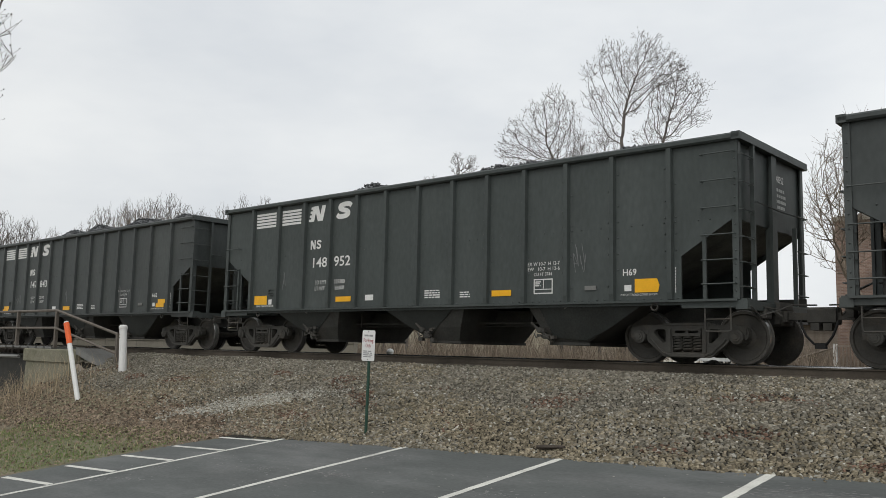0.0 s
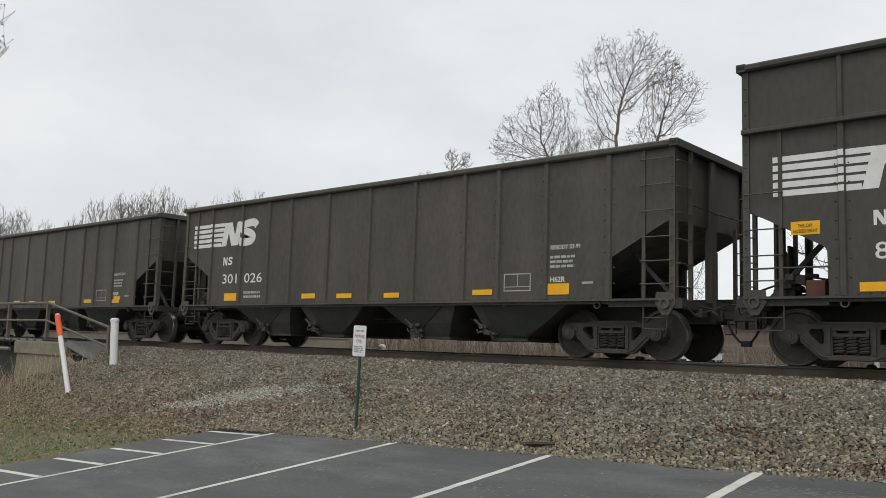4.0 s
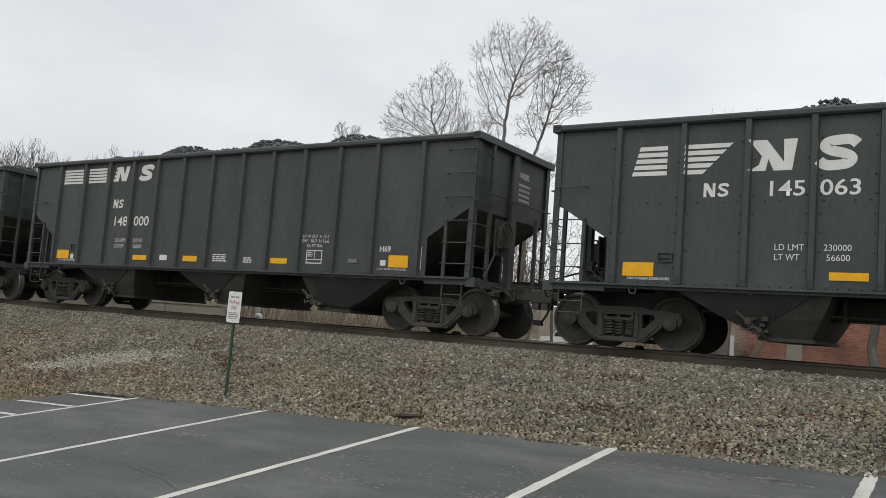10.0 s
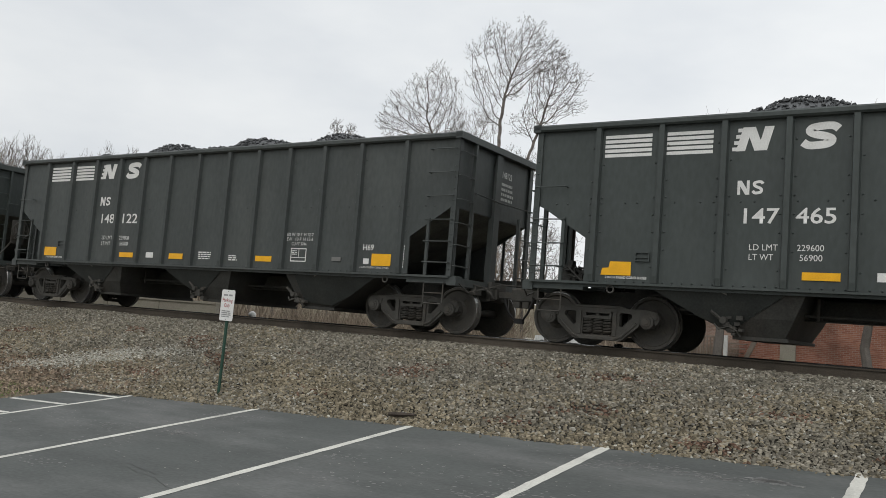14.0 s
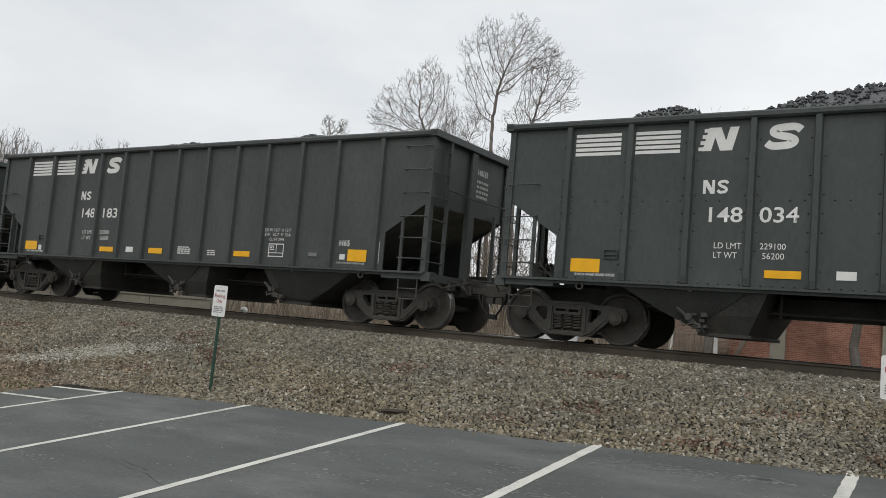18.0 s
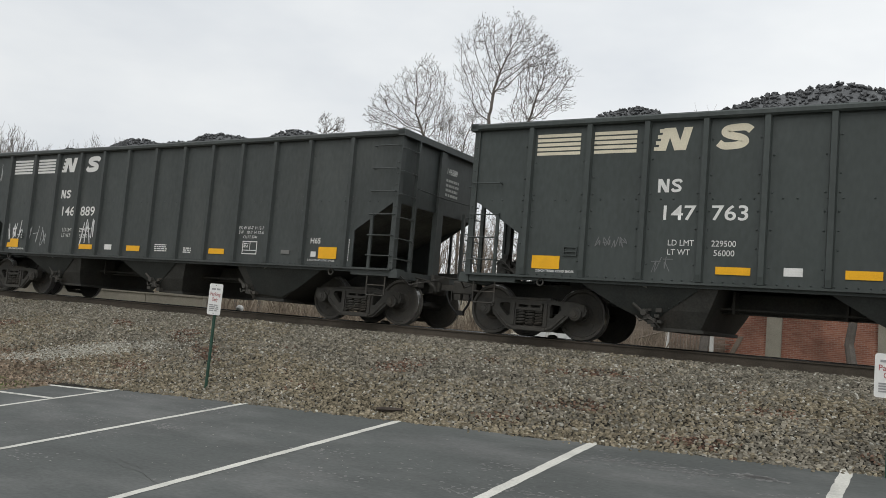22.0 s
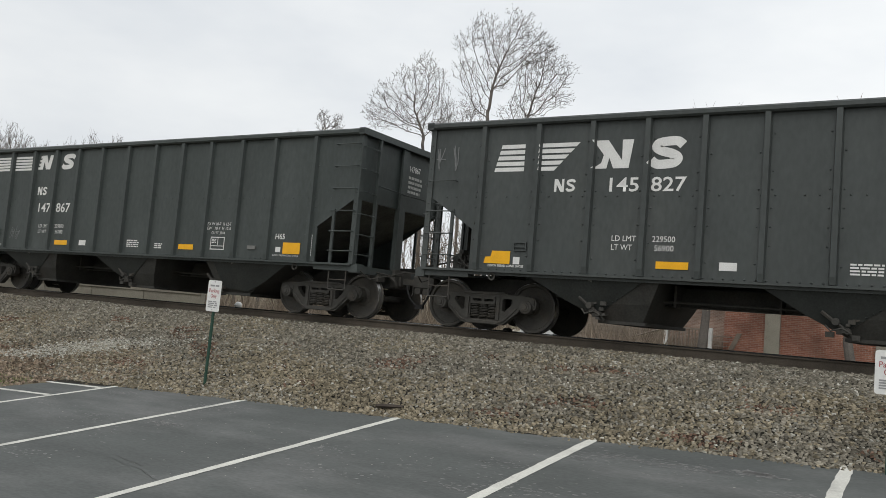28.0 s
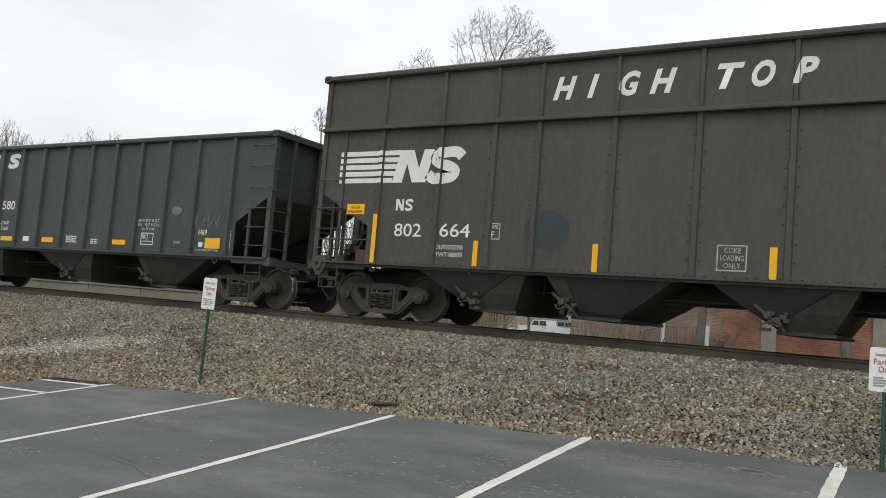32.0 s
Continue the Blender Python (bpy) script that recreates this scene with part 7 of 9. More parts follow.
BANK = bank_stones()
stones("grey_ballast", "grey crushed ballast stones on the bank", STONE, BANK["grey"], None, (0.018, 0.034), 1)
stones("tan_ballast", "tan and brown crushed stones on the lower bank", STONE_B, BANK["tan"], None, (0.018, 0.033), 2)
stones("rusty_ballast", "red-brown stones lying in drifts on the bank", STONE_R, BANK["rusty"], None, (0.017, 0.031), 6)
stones("light_ballast", "single pale stones among the grey ballast", STONE_W, BANK["pale"], None, (0.016, 0.030), 7)
stones("pale_gravel", "patch of pale dusty gravel", STONE_W, 3400, pale_spot, (0.012, 0.026), 3)
stones("track_ballast", "grey ballast between the ties", STONE, 13000, bed_spot, (0.022, 0.05), 4)
stones("loose_gravel", "loose stones strewn on the asphalt edge", STONE_B, 700, toe_spot, (0.008, 0.026), 5)


def blades(name, label, mat, count, where, tall, width, seed, lean=0.5):
    """Grass and stalks: thin three-sided bent blades."""
    rnd = random.Random(seed)
    v, f = [], []
    made = 0
    while made < count:
        q = where(rnd)
        if q is None:
            continue
        made += 1
        x, y, z = q
        h = rnd.uniform(*tall)
        a = rnd.uniform(0, 6.28)
        l = h * rnd.uniform(0.1, lean)
        w = rnd.uniform(0.6, 1.2) * width
        k = len(v)
        for t, s in ((0, 1.0), (0.55, 0.7)):
            cx, cy = x + l * t * t * math.cos(a), y + l * t * t * math.sin(a)
            for j in range(3):
                b = a + j * 2.094
                v.append((cx + w * s * math.cos(b), cy + w * s * math.sin(b), z - 0.01 + h * t))
        v.append((x + l * math.cos(a), y + l * math.sin(a), z + h))
        for j in range(3):
            m = (j + 1) % 3
            f += [(k + j, k + m, k + 3 + m, k + 3 + j), (k + 3 + j, k + 3 + m, k + 6)]
    return thing(name, label, "grass", quick(name, v, f, mat), kind="stuff")


def verge(rnd):
    x, y = rnd.uniform(-30, -13.6), rnd.uniform(3.5, 10.9)
    if y > 9.6 + 0.22 * min(7, -13.6 - x):
        return None
    return x, y, height(x, y)


def green_verge(rnd):
    q = verge(rnd)
    if q is None or noise.noise((q[0] * 0.5, q[1] * 0.8, 7.0)) + 0.45 * (7.8 - abs(q[1] - 7.2)) / 7.8 < 0.12 or q[1] > 9.15:
        return None
    return q


def tall_spot(rnd):
    x, y = rnd.gauss(-24.6, 1.6), rnd.gauss(10.3, 0.8)
    if x > -21.0 or y > 12.3 or x < -29:
        return None
    return x, y, height(x, y)


def litter_spot(rnd):
    x, y = rnd.uniform(-26, -12.2), rnd.gauss(9.5, 0.75)
    if x > -13.4 and y < toe_y(x) - 0.05:
        return None
    return x, y, height(x, y) + 0.01


blades("dry_grass", "matted straw-coloured dry grass on the verge", DRY_GRASS, 4200, verge, (0.03, 0.11), 0.006, 11, 1.4)
blades("green_grass", "short green grass between dead leaves", GREEN_GRASS, 42000, green_verge, (0.015, 0.055), 0.005, 12, 1.2)
blades("dead_stalks", "tall bleached dead grass by the bridge end", DRY_GRASS, 420, tall_spot, (0.2, 0.95), 0.006, 13, 0.8)
stones("leaf_litter", "brown dead leaves along the bank foot", LEAF_LITTER, 9000, litter_spot, (0.012, 0.036), 14)
stones("fallen_leaves", "tan dead leaves strewn over the grass", LEAF_LITTER, 5200, verge, (0.010, 0.034), 15)


def build_bridge_end():
    b = Build()
    b.loft([[(-30.0, 12.50, -4.0), (-26.3, 12.50, -4.0), (-26.3, 13.9, -4.0), (-30.0, 13.9, -4.0)],
            [(-29.95, 12.60, -0.64), (-26.35, 12.60, -0.64), (-26.35, 13.9, -0.64), (-29.95, 13.9, -0.64)],
            [(-30.06, 12.54, -0.62), (-26.28, 12.54, -0.62), (-26.28, 13.9, -0.62), (-30.06, 13.9, -0.62)],
            [(-30.06, 12.54, -0.24), (-26.28, 12.54, -0.24), (-26.28, 13.9, -0.24), (-30.06, 13.9, -0.24)],
            [(-30.02, 12.58, -0.21), (-26.32, 12.58, -0.21), (-26.32, 13.9, -0.21), (-30.02, 13.9, -0.21)]])
    thing("bridge_abutment", "weathered tan concrete bridge abutment with chipped cap", "abutment", b.mesh("bridge_abutment", MOSSY))
    thing("bridge_pier_wall", "dark concrete wall under the bridge deck", "wall", Build().box(-48.5, -46.0, 12.6, 17.6, -5, -0.45).mesh("pier", CONCRETE))
    deck = thing("bridge_deck", "dark steel girders carrying the track over the creek", "bridge")
    for y in (13.95, 15.1, 16.3):
        g = Build().box(-46.2, -30.2, y - 0.15, y + 0.15, -0.52, -0.48).box(-46.2, -30.2, y - 0.015, y + 0.015, -1.5, -0.5).box(-46.2, -30.2, y - 0.15, y + 0.15, -1.54, -1.5)
        part("girder", g.mesh("girder", UNDER), deck)
    # dark plate added in front to stand in for the shaded void
    part("girder", Build().box(-46.2, -30.1, 13.10, 13.14, -2.1, -0.48).box(-46.2, -30.1, 12.95, 13.3, -0.48, -0.44).mesh("girder", UNDER), deck, label="dark plate added for the shade under the deck")
    # unseen slab added to keep light out of the space below
    part("deck_plate", Build().box(-46.2, -30.1, 13.3, 17.2, -0.47, -0.43).mesh("deck_plate", UNDER), deck)
    w = Build()
    for i in range(30):
        w.box(-46 + 0.6 * i, -45.55 + 0.6 * i, 12.6, 13.75, -0.20, -0.14)
    tagged(part("walkway", w.mesh("walkway", GALV), deck, label="grey plank walkway beside the track"), kind="stuff")
    part("conduit", Build().tube([(-46, 12.5, -0.55), (-30.3, 12.5, -0.50)], 0.06, 8).mesh("conduit", GALV), deck, label="grey pipe along the deck edge")
    y = 12.68
    rail = thing("handrail", "dull brown steel handrail sloping down beside bridge steps", "railing")
    posts = [(-46, 1.05), (-43, 1.05), (-40, 1.05), (-37, 1.05), (-34, 1.05), (-31.0, 1.05), (-28.05, 1.04)]
    for x, z in posts:
        part("post", Build().box(x - 0.05, x + 0.05, y - 0.05, y + 0.05, -0.16, z).mesh("post", RAIL_GREY), rail)
    part("post", Build().box(-24.05, -23.95, y - 0.05, y + 0.05, -0.85, 0.28).mesh("post", RAIL_GREY), rail)
    part("top_rail", Build().tube([(-46, y, 1.05), (-28.05, y, 1.04), (-24.0, y, 0.28)], 0.045, 6).mesh("top_rail", RAIL_GREY), rail)
    part("middle_rail", Build().tube([(-46, y - 0.03, 0.48), (-28.05, y - 0.03, 0.47), (-24.0, y - 0.03, -0.28)], 0.04, 6).mesh("middle_rail", RAIL_GREY), rail)
    ramp = Build()
    ramp.prism([(-26.3, -0.16), (-26.3, -0.20), (-24.0, -0.74), (-24.0, -0.70)], "y", 12.60, 13.5)
    ramp.prism([(-26.3, -0.14), (-26.3, -0.34), (-25.2, -0.60), (-23.95, -0.80), (-23.95, -0.68)], "y", 12.54, 12.60)
    thing("steel_ramp", "grey steel plate ramp off the bridge walkway", "ramp", ramp.mesh("steel_ramp", GALV))
    plank = Build().box(-0.9, 0.9, -0.1, 0.1, -0.02, 0.02).mesh("plank", TIMBER)
    thing("plank", "weathered board lying on the ballast", "board", plank, at=pose(-25.2, 12.3, height(-25.2, 12.3) + 0.08, 0, 14, -10))
    # marker posts
    b = Build()
    b.disc([(0, 0.02), (0, 0.105), (1.20, 0.105), (1.20, 0.118), (1.26, 0.118), (1.30, 0.09), (1.31, 0.02)], n=18)
    me = b.mesh("marker", PLASTIC_WHITE)
    post = thing("marker_post", "white plastic pipeline marker post standing on ballast", "post", None, at=pose(-22.35, 12.0, height(-22.35, 12.0) - 0.02, 90, -5, 0))
    part("tube", me, post)
    for z in (0.95, 1.05):
        part("bolt", Build().disc([(-0.03, 0.002), (-0.03, 0.012), (0.0, 0.012)], n=6).mesh("bolt", BLACK_INK), post, pose(0, z, 0.115, 90, 0, 0))
    z0 = height(-21.1, 10.2)
    post = thing("leaning_marker", "leaning white marker post with bright orange top", "post", None, at=pose(-21.1, 10.2, z0 - 0.05, 0, -25.5 + 0.0, 0))
    part("shaft", Build().tube([(0, 0, 0), (0, 0, 1.60)], 0.062, 12).mesh("shaft", PLASTIC_WHITE), post)
    part("sleeve", Build().tube([(0, 0, 1.58), (0, 0, 2.12), (0, 0, 2.16)], 0.072, 12).mesh("sleeve", PLASTIC_ORANGE), post, label="faded orange sleeve")
    part("cap", Build().tube([(0, 0, 2.16), (0, 0, 2.20)], 0.055, 12).mesh("cap", PLASTIC_WHITE), post)


build_bridge_end()
zc = height(-18.5, 18.5)
b = Build()
b.disc([(zc - 0.1, 0.02), (zc - 0.1, 0.10), (-0.10, 0.10), (-0.055, 0.115), (-0.01, 0.10), (0.03, 0.06), (0.045, 0.01)], n=14)
thing("white_marker", "short white round-topped marker beyond the track", "post", b.mesh("white_marker", PLASTIC_WHITE), at=pose(-18.5, 18.5, 0, 90, 0, 0))


def build_sign(x, y, zb, zt, foot_z, lean=0.0):
    s = thing("parking_sign", "small white metal parking sign on a green channel post", "sign", None, at=pose(x, y, foot_z, 0, lean, 0), group="parking signs")
    H, B = zt - foot_z, zb - foot_z
    ch = Build().prism([(-0.025, 0.018), (-0.015, 0.018), (-0.010, 0.0), (0.010, 0.0), (0.015, 0.018), (0.025, 0.018), (0.018, -0.010), (-0.018, -0.010)], "z", -0.35, H - 0.02)
    part("post", ch.mesh("post", GREEN_STEEL), s)
    r = 0.03
    w, h = 0.152, (H - B)
    out = []
    for cx, cz, a0 in ((w - r, B + h - r, 0), (-w + r, B + h - r, 90), (-w + r, B + r, 180), (w - r, B + r, 270)):
        for k in range(4):
            a = radians(a0 + 30 * k)
            out.append((cx + r * math.cos(a), cz + r * math.sin(a)))
    plate = part("plate", Build().prism(out, "y", -0.026, -0.022).mesh("plate", PLASTIC_WHITE), s, label="white plate with red words")
    y0 = -0.029
    def words(t, hgt, zc, width):
        me = lettering(t, hgt, RED)
        ww = max(v.co.x for v in me.vertices)
        part("words", lettering(t, hgt, RED, round(width / ww, 2)), plate, (-width / 2, y0, zc))
    words("Parking", 0.062, B + 0.61 * h, 0.235)
    words("Only", 0.062, B + 0.44 * h, 0.135)
    rnd = random.Random(3)
    part("small_words", plates(lines_of_bars(-0.10, 0.11, B + 0.80 * h, B + 0.90 * h, 1, rnd), GREY_INK, 0.0), plate, (0, y0, 0))
    part("small_words", plates(lines_of_bars(-0.11, 0.11, B + 0.12 * h, B + 0.36 * h, 4, rnd), GREY_INK, 0.0), plate, (0, y0, 0))
    for zz in (0.05, 0.95):
        part("bolt", Build().disc([(-0.01, 0.002), (-0.01, 0.008), (0, 0.008)], n=6).mesh("bolt", GALV), plate, (0, -0.026, B + zz * h))


build_sign(-10.57, 10.0, -0.175, 0.335, height(-10.57, 10.0), 1.2)
build_sign(-0.69, 10.05, -0.385, 0.070, height(-0.69, 10.05))
b = Build()
b.loft([[(-0.20 + 0.0 * k, 0.03 * math.cos(k * 1.047), 0.028 + 0.028 * math.sin(k * 1.047)) for k in range(6)], [(0.0, 0.055 * math.cos(k * 1.047), 0.04 + 0.035 * math.sin(k * 1.047)) for k in range(6)],
        [(0.19, 0.03 * math.cos(k * 1.047), 0.05 + 0.022 * math.sin(k * 1.047)) for k in range(6)]])
thing("wood_chunk", "dark broken piece of wood at the asphalt edge", "wood", b.mesh("wood_chunk", TIE_WOOD), at=pose(-6.9, 10.02, height(-6.9, 10.02) + 0.01, 0, 0, 20))


# ------------------------------------------------------------------ trees
def at_bearing(az, dist):
    return -dist * math.sin(radians(az)), dist * math.cos(radians(az))


def build_tree(az, dist, label, base, blobs, count, seed, twig=0.009, bud=0.024, twigs=3, spread=0.55, ground=None, mat=None):
    """A bare tree: limbs that reach from the fork to points spread through the crown's lobes, thinning towards budding twigs.
    base: across and height of the fork; blobs: across, along, height and the three radii of each lobe, in metres."""
    x, y = at_bearing(az, dist)
    z0 = height(x, y) if ground is None else ground
    t = thing("bare_tree", label, "tree", None, at=pose(x, y, z0, 0, 0, az))
    rng = np.random.default_rng(seed)
    rnd = random.Random(seed)
    vol = np.array([b[3] * b[4] * b[5] for b in blobs])
    which = rng.choice(len(blobs), count, p=vol / vol.sum())
    B = np.array(blobs)[which]
    d = rng.normal(size=(count, 3))
    d /= np.linalg.norm(d, axis=1)[:, None]
    d *= (rng.uniform(0, 1, count) ** 0.40)[:, None]
    P = B[:, :3] + d * B[:, 3:] - (0, 0, z0)
    P = np.vstack([(base[0], 0.0, base[1] - z0), P])
    n = len(P)
    up = np.full(n, -1)
    path = np.zeros(n)
    cost = np.linalg.norm(P - P[0], axis=1)
    near = np.zeros(n, int)
    left = np.ones(n, bool)
    left[0] = False
    order = [0]
    for _ in range(n - 1):
        k = int(np.argmin(np.where(left, cost, 1e9)))
        up[k] = near[k]
        path[k] = path[near[k]] + np.linalg.norm(P[k] - P[near[k]])
        left[k] = False
        order.append(k)
        v = P - P[k]
        # limbs rise: reaching downwards costs more
        c = np.sqrt((v * v).sum(axis=1)) * (1.0 + 0.5 * (v[:, 2] < 0)) + spread * path[k]
        better = left & (c < cost)
        cost[better] = c[better]
        near[better] = k
    ends = np.zeros(n)
    kids = np.bincount(up[1:], minlength=n)
    for k in reversed(order):
        if kids[k] == 0:
            ends[k] += 1
        if up[k] >= 0:
            ends[up[k]] += ends[k]
    rad = twig * ends ** 0.44
    foot = Build()
    q = Vector((base[0] * 0.7 + rnd.uniform(-0.2, 0.2), 0, -0.3))
    fork = Vector(P[0])
    mid = [q.lerp(fork, f) + Vector((rnd.uniform(-0.12, 0.12), rnd.uniform(-0.12, 0.12), 0)) for f in (0.25, 0.5, 0.75)]
    foot.tube([q] + mid + [fork, fork + Vector((0, 0, 0.05))], rad[0] * 1.5, 8, rad[0] * 1.02)
    V, F = [], []

    def twine(p, e, r0, r1):
        dd = e - p
        if dd.length < 1e-4:
            return
        a = dd.orthogonal().normalized()
        b = dd.normalized().cross(a)
        k = len(V)
        for c, r in ((p, r0), (e, r1)):
            for j in range(3):
                an = j * 2.094
                V.append(tuple(c + (a * math.cos(an) + b * math.sin(an)) * r))
        F.extend([(k, k + 1, k + 4, k + 3), (k + 1, k + 2, k + 5, k + 4), (k + 2, k, k + 3, k + 5)])

    def knob(c):
        k = len(V)
        s = bud * rnd.uniform(0.5, 1.2)
        for o in ((s, 0, 0), (-s, s, 0), (-s, -s, 0), (0, 0, 1.8 * s)):
            V.append((c.x + o[0], c.y + o[1], c.z + o[2]))
        F.extend([(k, k + 1, k + 3), (k + 1, k + 2, k + 3), (k + 2, k, k + 3), (k, k + 2, k + 1)])
    size = max(b[5] for b in blobs)
    for k in order[1:]:
        p, e = Vector(P[up[k]]), Vector(P[k])
        m = p.lerp(e, 0.5) + Vector((rnd.uniform(-1, 1), rnd.uniform(-1, 1), rnd.uniform(-1.2, 0.3))) * 0.07 * (e - p).length
        r0, r1 = min(rad[up[k]], rad[k] * 1.6), rad[k]
        twine(p, m, r0, (r0 + r1) / 2)
        twine(m, e, (r0 + r1) / 2, r1)
        if ends[k] < 12:
            head = (e - p).normalized()
            for _ in range(twigs if ends[k] < 3 else 1):
                g = (head * 0.8 + Vector((rnd.uniform(-1, 1), rnd.uniform(-1, 1), rnd.uniform(-0.4, 1.2))) * 0.75).normalized()
                o = p.lerp(e, rnd.uniform(0.4, 1.0))
                tip = o + g * size * rnd.uniform(0.10, 0.30)
                twine(o, tip, twig * 0.8, twig * 0.4)
                knob(tip)
                if rnd.random() < 0.6:
                    knob(o.lerp(tip, 0.5))
    part("trunk", foot.mesh("trunk", BARK), t)
    part("crown", quick("crown", V, F, mat or TWIG), t, label="fine budding twigs")
    return t


# a tall tree with several lobes, a lower one beside it, and thin young ones
TALL = "tall bare grey tree with budding twigs"
def grow_tree(az, dist, label, foot, blobs, count, seed, step=0.20, twig=0.0068, bud=0.021, twigs=3, stray=0.40):
    """A bare tree grown towards light: shoots creep step by step to points strewn through the crown's lobes, and fork where these part.
    foot: where, across and in height, the stem comes up; blobs: across, along, height and the three radii of each lobe, in metres."""
    x, y = at_bearing(az, dist)
    z0 = height(x, y)
    t = thing("bare_tree", label, "tree", None, at=pose(x, y, z0, 0, 0, az))
    rng, rnd = np.random.default_rng(seed), random.Random(seed)
    vol = np.array([b[3] * b[4] * b[5] for b in blobs]) ** 0.8
    B = np.array(blobs)[rng.choice(len(blobs), count, p=vol / vol.sum())]
    d = rng.normal(size=(count, 3))
    d *= (rng.uniform(0.02, 1, count) ** 0.38 / np.linalg.norm(d, axis=1))[:, None]
    A = B[:, :3] + d * B[:, 3:] - (0, 0, z0)
    N = [np.array((foot[0], 0.0, foot[1] - z0))]
    up, heading = [-1], [np.array((0.0, 0.0, 1.0))]
    near = np.zeros(count, int)
    gap = np.linalg.norm(A - N[0], axis=1)
    alive = np.ones(count, bool)
    born = 1
    for _ in range(160):
        pull = {}
        for j in np.nonzero(alive)[0]:
            v = A[j] - N[near[j]]
            pull.setdefault(int(near[j]), []).append(v / (np.linalg.norm(v) + 1e-6))
        fresh = []
        for k, vs in pull.items():
            g = np.mean(vs, axis=0) + 0.55 * heading[k] + (0, 0, 0.12) + rng.normal(0, stray * 0.5, 3)
            g /= np.linalg.norm(g) + 1e-6
            p = N[k] + step * rng.uniform(0.8, 1.2) * g
            fresh.append(len(N))
            N.append(p), up.append(k), heading.append(g)
        if not fresh or len(N) > 9000:
            break
        new_points = np.array([N[k] for k in fresh])
        dd = np.linalg.norm(A[:, None, :] - new_points[None], axis=2)
        best = dd.argmin(axis=1)
        dist_new = dd[np.arange(count), best]
        closer = dist_new < gap
        near[closer] = np.array(fresh)[best[closer]]
        gap = np.minimum(gap, dist_new)
        alive &= gap > step * 1.05
    n = len(N)
    kids = np.bincount(up[1:], minlength=n)
    ends = np.zeros(n)
    for k in range(n - 1, -1, -1):
        if kids[k] == 0:
            ends[k] = 1
        if up[k] >= 0:
            ends[up[k]] += ends[k]
    rad = twig * np.maximum(ends, 1) ** 0.445
    V, F = [], []

    def twine(p, e, r0, r1, sides=3):
        dd = e - p
        if dd.length < 1e-4:
            return
        u = dd.orthogonal().normalized()
        w = dd.normalized().cross(u)
        k = len(V)
        for c, r in ((p, r0), (e, r1)):
            for j in range(sides):
                an = j * 2 * math.pi / sides
                V.append(tuple(c + (u * math.cos(an) + w * math.sin(an)) * r))
        F.extend((k + j, k + (j + 1) % sides, k + sides + (j + 1) % sides, k + sides + j) for j in range(sides))

    def knob(c):
        k = len(V)
        q = bud * rnd.uniform(0.5, 1.25)
        for o in ((q, 0, 0), (-q, q, 0), (-q, -q, 0), (0, 0, 2.0 * q)):
            V.append((c.x + o[0], c.y + o[1], c.z + o[2]))
        F.extend([(k, k + 1, k + 3), (k + 1, k + 2, k + 3), (k + 2, k, k + 3), (k, k + 2, k + 1)])
    for k in range(1, n):
        p, e = Vector(N[up[k]]), Vector(N[k])
        twine(p, e, min(rad[up[k]], rad[k] * 1.5), rad[k], 6 if rad[k] > 0.04 else 3)
        if ends[k] < 5:
            for _ in range(twigs if kids[k] == 0 else 1):
                g = (Vector(heading[k]) * 0.7 + Vector((rnd.uniform(-1, 1), rnd.uniform(-1, 1), rnd.uniform(-0.3, 1.2))) * 0.8).normalized()
                tip = e + g * rnd.uniform(0.15, 0.42)
                twine(e, tip, twig * 0.8, twig * 0.45)
                knob(tip)
                if rnd.random() < 0.7:
                    knob(e.lerp(tip, rnd.uniform(0.35, 0.7)))
    root = Vector(N[0])
    stem = Build().tube([Vector((root.x * 0.8, 0, -0.3)), root.lerp(Vector((root.x * 0.8, 0, -0.3)), 0.5) + Vector((0.1, 0, 0)), root, root + Vector((0, 0, 0.05))], rad[0] * 1.35, 8, rad[0])
    part("trunk", stem.mesh("trunk", BARK), t)
    part("crown", quick("crown", V, F, TWIG), t, label="fine budding twigs")
    return t


grow_tree(29.0, 45, TALL, (-0.5, 9.4), [(-1.1, 0, 15.6, 0.85, 0.8, 0.95), (-2.0, -0.2, 14.8, 0.75, 0.5, 0.45), (0.75, 0.2, 16.0, 0.85, 0.8, 1.10), (0.0, 0.3, 14.6, 1.2, 1.0, 1.3), (-0.3, 0, 13.2, 0.9, 0.8, 0.9),
                                         (-1.75, 0.2, 13.3, 0.85, 0.7, 0.85), (-1.3, 0.2, 12.4, 0.8, 0.6, 0.60), (1.75, 0, 14.9, 0.95, 0.9, 1.05), (-1.5, 0.3, 11.4, 0.8, 0.6, 0.6)], 2000, 3)
grow_tree(28.1, 45.6, TALL, (0.15, 8.6), [(2.3, 0, 13.8, 0.95, 0.8, 0.85), (2.2, 0.2, 12.5, 1.0, 0.8, 0.70), (0.9, -0.2, 13.4, 1.0, 0.9, 1.3), (0.9, 0.2, 11.9, 1.1, 0.8, 0.75), (1.5, 0, 14.4, 0.8, 0.7, 0.8), (0.2, 0, 11.2, 1.0, 0.8, 0.7)], 1700, 4)
